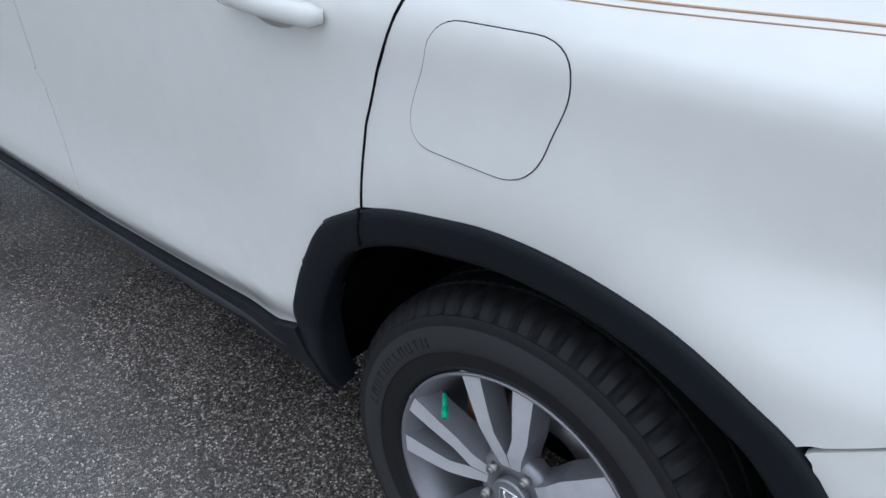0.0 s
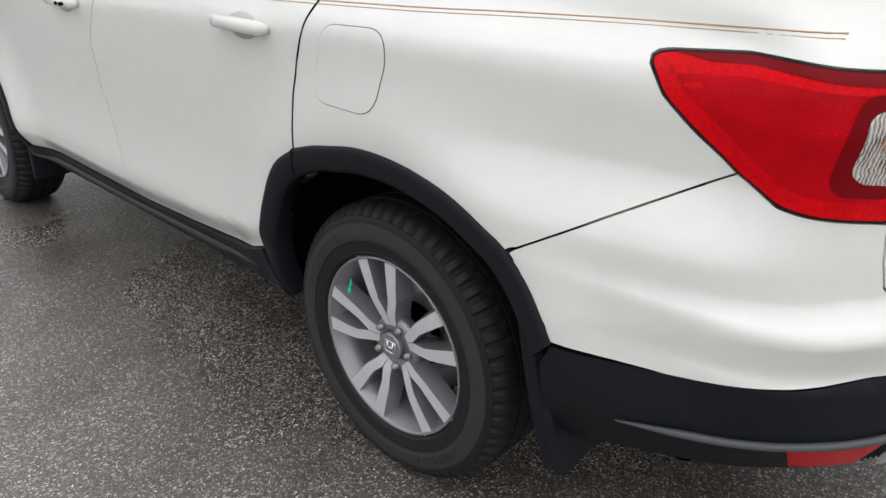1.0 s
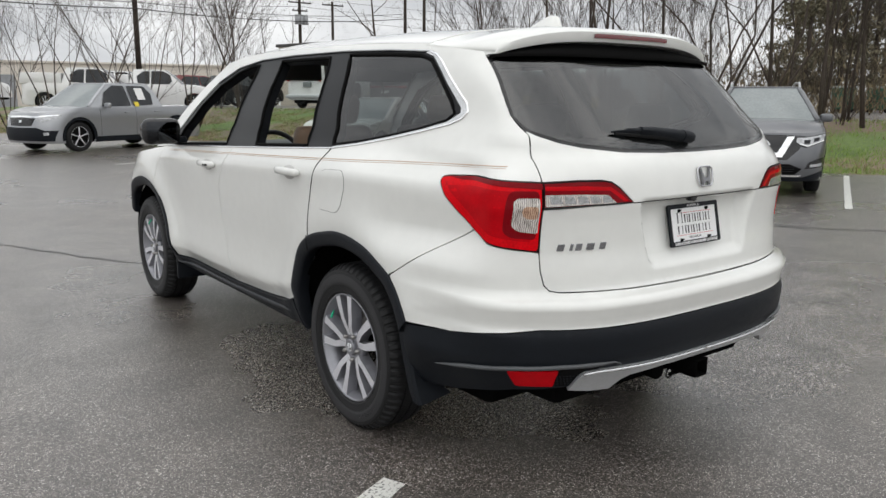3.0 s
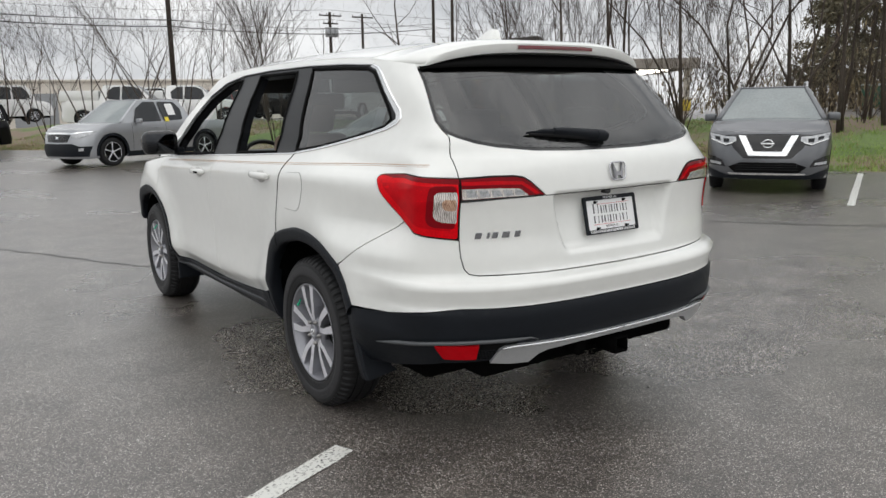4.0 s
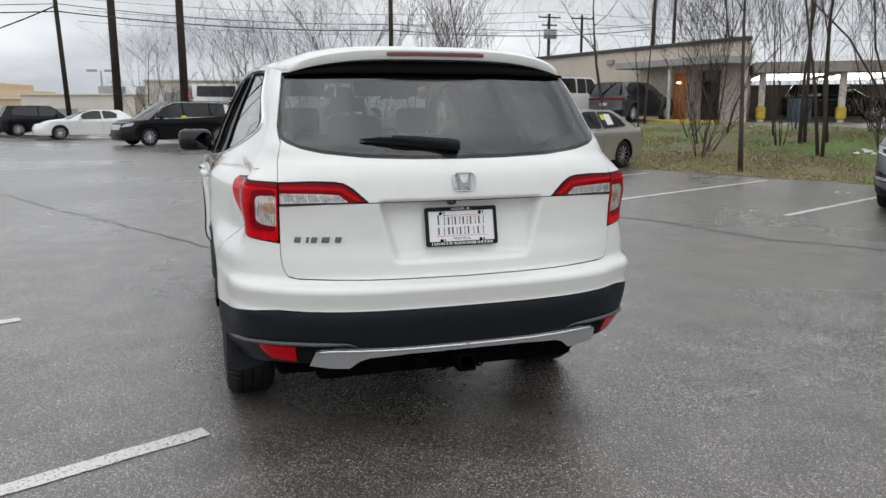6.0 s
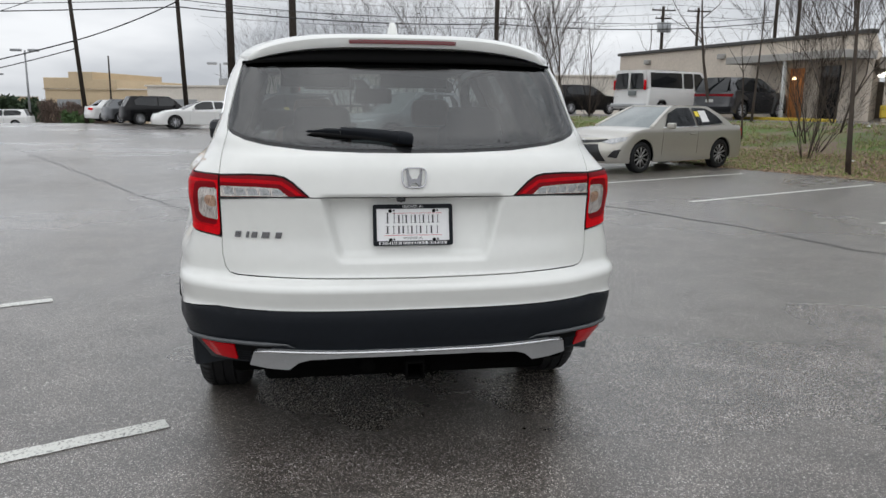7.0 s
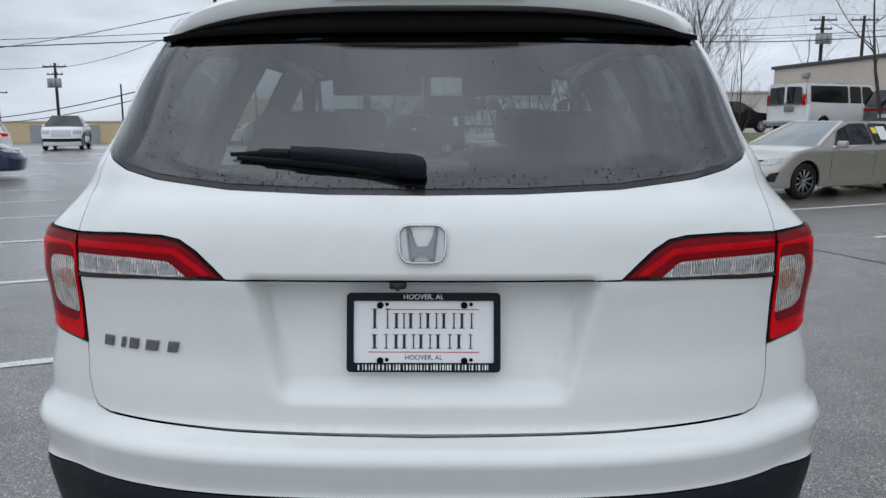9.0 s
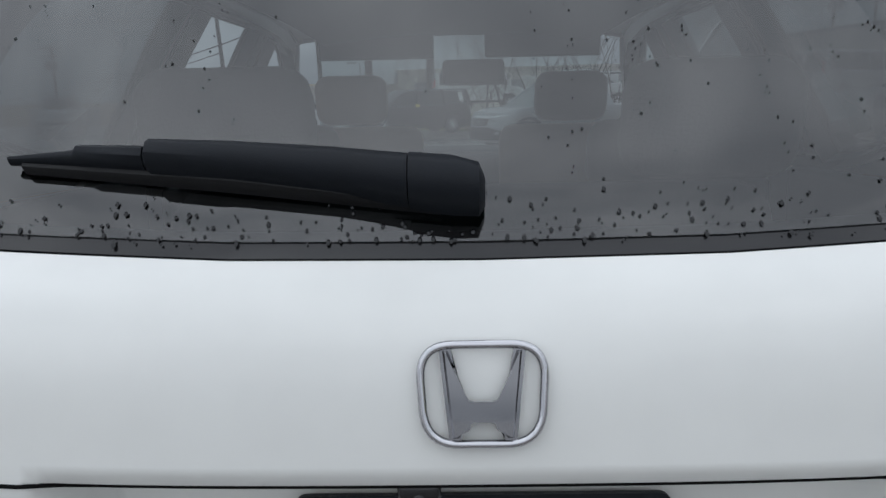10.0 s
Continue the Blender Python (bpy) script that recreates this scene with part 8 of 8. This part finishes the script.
def pole(x, y, h, r, name="utility_pole", label="weathered wooden utility pole", lean=0.0, arm=False, lamp=False, can=False, z=0.0):
    p = thing(name, label, "pole", Matrix.Translation((x, y, z)) @ Matrix.Rotation(lean, 4, "Y"), "poles")
    bm = bmesh.new()
    rod(bm, (0, 0, -0.3), (0, 0, h), r, r * 0.72, 14)
    part("shaft", bm, TIMBER, p)
    if arm:
        for zz, w in ((h - 0.35, 2.4), (h - 1.1, 1.6))[: (2 if can else 1)]:
            bm = bmesh.new()
            box(bm, (0, -0.1, zz), (w, 0.1, 0.12), 0.01)
            for dx in np.linspace(-w / 2 + 0.1, w / 2 - 0.1, 4):
                rod(bm, (dx, -0.1, zz + 0.05), (dx, -0.1, zz + 0.25), 0.04, 0.02, 6)
            part("crossarm", bm, TIMBER, p)
    if can:
        for dx in (-0.45, 0.0, 0.45):
            bm = bmesh.new()
            rod(bm, (dx, -0.35, h - 2.4), (dx, -0.35, h - 1.5), 0.24, 0.24, 14)
            part("transformer", bm, UNIT, p)
    if lamp:
        bm = bmesh.new()
        tube(bm, [(0, 0, h - 1.3), (-0.6, -0.1, h - 0.95), (-1.2, -0.15, h - 0.9)], 0.04, 6)
        box(bm, (-1.4, -0.15, h - 0.92), (0.55, 0.25, 0.14), 0.04)
        part("street_light", bm, UNIT, p)
    return p


pole(-6.2, 55.5, 14.5, 0.30, "sign_pole", "thick dark wooden pole beside the lot")
pole(-1.8, 55.0, 14.5, 0.30, "sign_pole", "thick dark wooden pole beside the lot")
pole(-15.45, 52.5, 11.6, 0.15, lamp=True, label="leaning wooden pole with a street light", lean=-0.065)
pole(-8.1, 47.0, 11.0, 0.15, lean=-0.035)
pole(12.4, 52.0, 13.0, 0.19, z=0.6)
pole(32.6, 69.0, 9.8, 0.19, arm=True, can=True, label="wooden pole with grey transformers", z=0.8)
pole(36.2, 69.0, 9.8, 0.17, arm=True, z=0.8)
pole(-39.3, 76, 8.6, 0.17, arm=True, can=True, label="wooden pole with crossarms and transformers", z=-1.3)
pole(-50, 84, 6.4, 0.17, arm=True, z=-1.3)
pole(-31.6, 73, 6.4, 0.10, z=-1.3, label="thin bare wooden pole")
pole(-20.5, 80, 7.0, 0.10, z=-1.3, label="thin bare wooden pole")
pole(37.2, 57.5, 13.0, 0.17, z=0.6), pole(38.5, 56.4, 13.0, 0.17, z=0.6)


def light_mast(x, y, h):
    p = thing("lot_light", "tall grey parking lot light with two heads", "street lamp", Matrix.Translation((x, y, 0)), "lot lights")
    bm = bmesh.new()
    rod(bm, (0, 0, 0), (0, 0, h), 0.11, 0.08, 10)
    part("mast", bm, UNIT, p)
    for sg in (-1, 1):
        bm = bmesh.new()
        box(bm, (sg * 0.75, 0, h), (0.9, 0.45, 0.22), 0.04)
        part("lamp_head", bm, UNIT, p)


for x, y, h in ((-26.5, 75, 5.8), (-42.4, 110, 4.6), (-9.2, 75, 4.9)):
    light_mast(x, y, h)


def cable(a, b, sag, r=0.016):
    bm = bmesh.new()
    a, b = Vector(a), Vector(b)
    tube(bm, [a.lerp(b, t) - Vector((0, 0, sag * 4 * t * (1 - t))) for t in np.linspace(0, 1, 24)], r, 5)
    tagged(part("overhead_cable", fix(bm), CABLE), "black overhead cable strung between poles", "cable", "cables")


for dz, r in ((0.0, 0.035), (0.42, 0.022)):
    cable((-60, 48, 6.3 + dz), (-8.2, 46.8, 6.9 + dz), 0.6, r)
    cable((-8.2, 46.8, 6.9 + dz), (12.4, 51.8, 6.9 + dz), 0.35, r)
    cable((12.4, 51.8, 6.9 + dz), (37.2, 57.3, 8.2 + dz), 0.5, r)
for dz in (0.0, 0.9, 1.8):
    cable((-10, 69, 8.6 + dz), (32.6, 68.9, 9.0 + dz), 0.7, 0.016)
    cable((32.6, 68.9, 9.0 + dz), (80, 60, 9.0 + dz), 0.8, 0.016)
cable((-8.35, 46.8, 7.2), (-15.8, 52.4, 5.2), 0.15, 0.04)
cable((-15.8, 52.4, 5.2), (-45, 74, 1.9), 0.5, 0.045)
cable((-15.8, 52.4, 4.7), (-45, 74, 1.4), 0.6, 0.035)
cable((-16, 52.4, 9.2), (-60, 78, 8.0), 0.8, 0.03)
cable((-16, 52.4, 8.6), (-39.3, 76, 6.8), 0.6, 0.025)
cable((-39.3, 76, 6.9), (-120, 70, 6.9), 1.0, 0.03)

# ---- bare winter trees and shrubs ----
BARK = material("grey_brown_bark", (0.072, 0.058, 0.048), 0.95, spec=0.2, vary=0.35, scale=6, bump=0.5, bump_scale=40)
TWIG = material("twig_bark", (0.060, 0.049, 0.042), 0.95, spec=0.2, vary=0.2, scale=4)


def stem(bm, pts, rs, n):
    tube(bm, pts, rs, n)


def grow(rnd, limbs, twigs, p, d, length, r, level, levels, bend, up, spread):
    """One limb and its branches. limbs and twigs take (points, radii)."""
    k = 5 if level < 2 else 4
    pts, rs = [p.copy()], [r]
    q = p.copy()
    for i in range(k):
        d = (d + Vector((rnd.gauss(0, bend), rnd.gauss(0, bend), rnd.gauss(0, bend * 0.6) + up))).normalized()
        q = q + d * (length / k)
        pts.append(q.copy())
        rs.append(max(0.003, r * (1 - 0.80 * ((i + 1) / k) ** 0.8)))
    (limbs if level < 2 else twigs).append((pts, rs))
    if level >= levels:
        return
    nb = rnd.randint(4, 6) if level == 0 else rnd.randint(2, 3)
    for i in range(nb):
        t = rnd.uniform(0.28, 1.0) if level else rnd.uniform(0.35, 1.0)
        f = t * k
        a = min(int(f), k - 1)
        base = pts[a].lerp(pts[a + 1], f - a)
        br = rs[a] * (1 - (f - a)) + rs[a + 1] * (f - a)
        ax = Vector((rnd.gauss(0, 1), rnd.gauss(0, 1), rnd.gauss(0, 0.5)))
        side = ax - d * ax.dot(d)
        side.normalize()
        nd = (d * (1 - spread) + side * spread + Vector((0, 0, 0.18))).normalized()
        grow(rnd, limbs, twigs, base, nd, length * rnd.uniform(0.42, 0.68), max(0.004, br * rnd.uniform(0.45, 0.65)), level + 1, levels, bend * 1.15, up, spread)


def bare_tree(seed, height, r, stems=1, lean=0.05, levels=4, spread=0.55, label="bare winter tree with thin grey-brown branches", fan=0.0, name="bare_tree", bend=0.10):
    rnd = random.Random(seed)
    limbs, twigs = [], []
    for i in range(stems):
        a = rnd.uniform(0, 6.28)
        k = fan if stems > 1 else lean
        d = Vector((math.cos(a) * k * rnd.uniform(0.5, 1.2), math.sin(a) * k * rnd.uniform(0.5, 1.2), 1)).normalized()
        hh = height * rnd.uniform(0.75, 1.0)
        grow(rnd, limbs, twigs, Vector((math.cos(a) * 0.08 * (stems > 1), math.sin(a) * 0.08 * (stems > 1), -0.1)), d, hh, r * rnd.uniform(0.75, 1.1), 0, levels, bend, 0.03, spread)
    t = thing(name, label, "tree", None, "bare trees")
    bm = bmesh.new()
    for pts, rs in limbs:
        stem(bm, pts, rs, 7)
    part("trunk", fix(bm), BARK, t)
    V, F = [], []
    for pts, rs in twigs:
        base = len(V)
        for i, p in enumerate(pts):
            for j in range(3):
                a = 2.094 * j
                V.append((p.x + rs[i] * math.cos(a), p.y + rs[i] * math.sin(a), p.z + rs[i] * 0.4 * math.sin(a + 1)))
        for i in range(len(pts) - 1):
            for j in range(3):
                F.append((base + i * 3 + j, base + i * 3 + (j + 1) % 3, base + (i + 1) * 3 + (j + 1) % 3, base + (i + 1) * 3 + j))
    me = bpy.data.meshes.new("crown")
    me.from_pydata(V, [], F)
    me.materials.append(TWIG)
    c = new("crown", me)
    c.parent = t
    return t


used = {}


def plant(kind, x, y, rot=0.0, scale=1.0, z=None):
    """The first of a kind is moved to its place, further ones are copies."""
    if z is None:
        d = (x - float(EDGE(y))) / 1.12
        z = float(bank(d)) if d > 0 else 0.0
    ob = kinds[kind]
    m = Matrix.Translation((x, y, z)) @ Matrix.Rotation(rot, 4, "Z")
    if kind not in used:
        used[kind] = True
        ob.matrix_basis = m @ Matrix.Scale(scale, 4)
        return ob
    o = copy_thing(ob, m)
    o.scale = (scale, scale, scale)
    return o


kinds = {
    "sapling": bare_tree(11, 6.8, 0.07, 1, 0.03, 3, 0.5, "slim bare sapling on the bank", bend=0.04),
    "forked": bare_tree(12, 7.5, 0.062, 3, 0.05, 3, 0.42, "clump of slim bare trunks on the bank", fan=0.22, bend=0.10),
    "twin": bare_tree(22, 8.5, 0.058, 2, 0.03, 3, 0.40, "pair of straight bare trunks on the bank", fan=0.08, bend=0.05),
    "crooked": bare_tree(13, 7.6, 0.048, 2, 0.1, 3, 0.55, "crooked bare tree with wandering branches", fan=0.35, bend=0.20),
    "broad": bare_tree(14, 8.5, 0.14, 1, 0.05, 4, 0.58, "broad bare tree with a spreading crown", bend=0.12),
    "tall": bare_tree(15, 11.0, 0.066, 1, 0.03, 3, 0.42, "tall straight bare tree", bend=0.05),
    "shrub": bare_tree(16, 4.2, 0.022, 6, 0.2, 3, 0.45, "leaning bare shrub with many thin stems", fan=0.65, name="bare_shrub", bend=0.09),
    "whips": bare_tree(26, 3.6, 0.012, 8, 0.2, 3, 0.35, "upright bare whips growing on the bank", fan=0.30, name="bare_shrub", bend=0.07),
    "thicket": bare_tree(17, 2.2, 0.014, 10, 0.2, 3, 0.5, "low tangle of bare brushwood", fan=0.8, name="brushwood", bend=0.15),
    "leaning": bare_tree(18, 7.0, 0.042, 4, 0.3, 3, 0.45, "leaning bare tree with several stems", fan=0.55, bend=0.08),
}
rt = random.Random(77)
for kind, x, y, s in (
        ("sapling", 10.86, 12.0, 1.0), ("twin", 13.5, 12.4, 1.0), ("crooked", 15.8, 12.4, 1.0), ("crooked", 15.4, 10.6, 1.1), ("whips", 14.6, 11.6, 1.2), ("whips", 15.6, 10.9, 1.0), ("whips", 16.4, 9.8, 1.1), ("thicket", 12.3, 15.2, 0.8), ("whips", 11.6, 14.6, 0.95), ("whips", 12.9, 16.4, 1.1), ("whips", 13.8, 14.2, 1.1), ("sapling", 14.6, 15.4, 0.6), ("whips", 15.6, 15.6, 1.2), ("sapling", 12.2, 18.6, 0.55), ("whips", 16.4, 13.6, 1.2), ("crooked", 14.2, 17.0, 0.7), ("thicket", 13.4, 17.6, 0.9), ("thicket", 17.2, 11.4, 1.0),
        ("broad", 15.2, 26.0, 0.72), ("sapling", 14.5, 22.0, 0.75), ("crooked", 16.6, 20.5, 0.8),
        ("forked", 10.35, 30.0, 1.0), ("thicket", 11.2, 29.2, 0.8), ("sapling", 11.6, 30.2, 0.7), ("whips", 9.6, 30.6, 1.2),
        ("twin", 16.9, 8.4, 1.1), ("tall", 18.2, 8.0, 0.95), ("tall", 19.4, 7.4, 1.0), ("forked", 19.0, 6.2, 1.1), ("crooked", 15.9, 9.4, 1.1), ("tall", 17.6, 6.6, 0.85), ("forked", 20.6, 5.0, 0.9), ("tall", 21.4, 3.2, 1.0), ("forked", 22.5, 1.0, 1.0),
        ("leaning", 4.6, 30.2, 0.95), ("leaning", 3.4, 31.8, 1.0), ("leaning", 5.9, 28.2, 0.9), ("leaning", 6.9, 26.0, 0.95), ("shrub", 5.2, 27.8, 1.2), ("shrub", 2.0, 32.6, 1.2), ("whips", 8.2, 24.2, 1.1),
        ("twin", 14.3, 13.9, 1.15), ("tall", 14.7, 13.5, 0.9), ("sapling", 15.7, 12.4, 1.1), ("crooked", 16.6, 11.5, 1.15), ("crooked", 17.2, 11.1, 1.1), ("sapling", 17.3, 10.1, 1.1), ("crooked", 18.1, 10.0, 1.0), ("tall", 18.3, 9.2, 0.8), ("twin", 18.9, 8.8, 0.9), ("thicket", 16.2, 13.0, 1.0), ("thicket", 17.8, 12.2, 1.1), ("broad", 29.0, 38.0, 1.05), ("tall", 30, 33, 0.9), ("broad", 34, 44, 1.1), ("broad", 27.5, 62, 0.9), ("tall", 21, 58, 0.7), ("forked", 14, 48, 0.7),
        ("shrub", -2.6, 52.6, 1.2), ("shrub", -4.0, 53.5, 1.2), ("sapling", -4.2, 54.2, 0.8), ("shrub", 0.8, 50.0, 1.4), ("sapling", 1.8, 46.0, 0.85), ("forked", 2.6, 44.5, 0.7), ("shrub", 1.6, 45.0, 1.1), ("thicket", -4.8, 53, 1.1), ("thicket", -3, 52, 1.1), ("thicket", 0.2, 46, 1.2),
        ("broad", -60, 92, 0.7), ("forked", 6, 56, 0.7), ("tall", 1.5, 56, 0.5)):
    plant(kind, x, y, rt.uniform(0, 6.28), s)
for i in range(20):
    y = rt.uniform(-3, 10.5)
    d = rt.uniform(5.0, 8.2)
    plant("thicket" if i % 2 else "whips", float(EDGE(y)) + d * 1.12, y, rt.uniform(0, 6.28), rt.uniform(0.6, 1.0))
for i in range(8):
    y = rt.uniform(-3, 8)
    d = rt.uniform(4.5, 8.5)
    plant("crooked" if i % 3 else "forked", float(EDGE(y)) + d * 1.12, y, rt.uniform(0, 6.28), rt.uniform(0.75, 1.1))
# woods beyond the yard
for i in range(30):
    y = rt.uniform(-22, 14)
    d = rt.uniform(20, 42)
    plant(rt.choice(("tall", "tall", "forked", "broad")), float(EDGE(y)) + d, y, rt.uniform(0, 6.28), rt.uniform(0.9, 1.35))
for i in range(6):
    plant(rt.choice(("tall", "broad", "broad")), rt.uniform(14, 40), rt.uniform(66, 78), rt.uniform(0, 6.28), rt.uniform(0.6, 0.8), 0.9)


def brush(r, n):
    y = r.uniform(-30, 22, n)
    d = r.uniform(17, 50, n)
    return np.stack([EDGE(y) + d, y, 0.8 + r.gamma(1.9, 0.75, n) * (0.4 + 0.6 * r.random(n))], 1)


scatter_tris("undergrowth", "brown winter undergrowth and dead leaves in the woods", "undergrowth", 60000, 9, island_material("winter_undergrowth", (0.10, 0.075, 0.05), (0.24, 0.19, 0.10)), 0.30, brush)


def hedge(x0, x1, y, z0, z1, depth):
    def f(r, n):
        u = r.random(n)
        x = x0 + (x1 - x0) * u
        top = z0 + (z1 - z0) * (0.55 + 0.45 * np.abs(np.sin(u * 9.0 + 0.6)) * (1 - 0.5 * u))
        return np.stack([x, y + r.normal(0, depth, n), z0 + (top - z0) * r.random(n) ** 0.6], 1)
    return f


HEDGE = island_material("evergreen_leaf", (0.012, 0.028, 0.012), (0.045, 0.075, 0.03))
scatter_tris("evergreen_hedge", "dark evergreen bushes beside the far warehouse", "hedge", 7000, 21, HEDGE, 0.30, hedge(-36.5, -30, 90, -1.2, 1.9, 0.9), flat="ball")
scatter_tris("brown_bush", "leafless brown bush at the far edge of the lot", "bush", 6000, 22, island_material("brown_twig_tip", (0.07, 0.05, 0.04), (0.16, 0.11, 0.085)), 0.35, hedge(-22.5, -17.5, 66, -1.2, 1.3, 0.8))
scatter_tris("green_bush", "small clipped green bush by the far row", "bush", 2500, 23, island_material("bush_leaf", (0.03, 0.07, 0.02), (0.08, 0.14, 0.04)), 0.12, hedge(-18.0, -16.2, 56, -0.9, 0.7, 0.4), flat="ball")


def litter(x, y, size, seed):
    """A crumpled scrap of pale plastic or paper."""
    rnd = random.Random(seed)
    bm = bmesh.new()
    bmesh.ops.create_icosphere(bm, subdivisions=2, radius=size)
    for v in bm.verts:
        v.co *= rnd.uniform(0.6, 1.25)
        v.co.z = v.co.z * 0.5 + size * 0.3
    d = (x - float(EDGE(y))) / 1.12
    o = part("litter", bm, LITTER, None, smooth=False)
    o.location = (x, y, float(bank(d)) if d > 0 else 0.0)
    tagged(o, "crumpled scrap of white litter on the grass" if d > 0 else "small white scrap lying on the asphalt", "litter", "litter")


LITTER = material("white_litter", (0.66, 0.66, 0.63), 0.6, vary=0.15, scale=9)
for i, (x, y, r) in enumerate(((14.1, 11.9, 0.09), (14.35, 11.8, 0.11), (14.5, 12.1, 0.07), (14.25, 11.55, 0.08), (13.95, 12.3, 0.05), (12.1, 13.5, 0.05), (15.6, 17.6, 0.07), (9.55, 7.8, 0.035), (9.7, 7.7, 0.03))):
    litter(x, y, r, 40 + i)


def waste_container(x, y, rot):
    t = thing("waste_container", "dark green wheeled waste container with a pale lid", "container", Matrix.Translation((x, y, 0.87)) @ Matrix.Rotation(rot, 4, "Z"), "waste containers")
    bm = bmesh.new()
    box(bm, (0, 0, 0.62), (1.25, 1.0, 0.95), 0.05, 2)
    for v in bm.verts:
        k = 0.86 + 0.14 * (v.co.z / 1.1)
        v.co.x, v.co.y = v.co.x * k, v.co.y * k
    part("body", bm, material("green_container", (0.03, 0.10, 0.06), 0.5, vary=0.15, scale=3), t)
    bm = bmesh.new()
    box(bm, (0, 0, 1.14), (1.32, 1.06, 0.09), 0.03, 2)
    part("lid", bm, material("pale_lid", (0.35, 0.40, 0.38), 0.5, vary=0.1), t)
    for sx in (-0.48, 0.48):
        for sy in (-0.36, 0.36):
            bm = bmesh.new()
            rod(bm, (sx - 0.03, sy, 0.09), (sx + 0.03, sy, 0.09), 0.09, 0.09, 14)
            part("wheel", bm, RUBBER, t)


waste_container(33.6, 16.2, 0.5)
waste_container(34.9, 15.2, 0.45)


def evergreen(x, y, h, w, seed):
    """A dull evergreen of the woods: trunk and a ragged crown of many leaf clumps."""
    t = thing("evergreen_tree", "dull brown-green evergreen tree in the far woods", "tree", Matrix.Translation((x, y, 0.85)), "evergreens")
    bm = bmesh.new()
    rod(bm, (0, 0, -0.2), (0, 0, h * 0.9), 0.16, 0.03, 9)
    part("trunk", bm, BARK, t)
    r = np.random.default_rng(seed)
    arms = [(r.uniform(0, 6.28), r.uniform(0.15, 0.95)) for _ in range(26)]

    def spots(q, n):
        k = q.integers(0, len(arms), n)
        a, z = np.array(arms).T
        u = q.random(n) ** 0.7
        rad = w * (1.05 - z[k]) * u
        return np.stack([rad * np.cos(a[k]) + q.normal(0, 0.22, n), rad * np.sin(a[k]) + q.normal(0, 0.22, n), h * z[k] - 0.35 * u * w * 0.3 + q.normal(0, 0.16, n)], 1)

    c = scatter_tris("crown", "", "", 3600, seed, NEEDLES, 0.13, spots, flat="ball")
    c.parent = t


NEEDLES = island_material("dull_needles", (0.060, 0.056, 0.033), (0.18, 0.155, 0.095))
for i, (x, y, h, w) in enumerate(((44.0, 24.5, 10.0, 2.8), (46.5, 21.5, 11.5, 3.0), (43.5, 19.0, 9.0, 2.6), (49.0, 17.5, 12.0, 3.2), (46.0, 14.5, 10.0, 2.8), (51.0, 26.0, 10.5, 3.0), (44.5, 10.0, 11.0, 3.0), (31.0, 7.0, 11.5, 2.6), (32.4, 17.4, 8.0, 2.4), (38.0, 19.5, 9.5, 2.8), (33.9, 16.6, 8.5, 2.4), (39.6, 18.6, 10.0, 3.0), (35.4, 15.8, 9.0, 2.6), (40.8, 22.8, 8.0, 2.6))):
    evergreen(x, y, h, w, 60 + i)
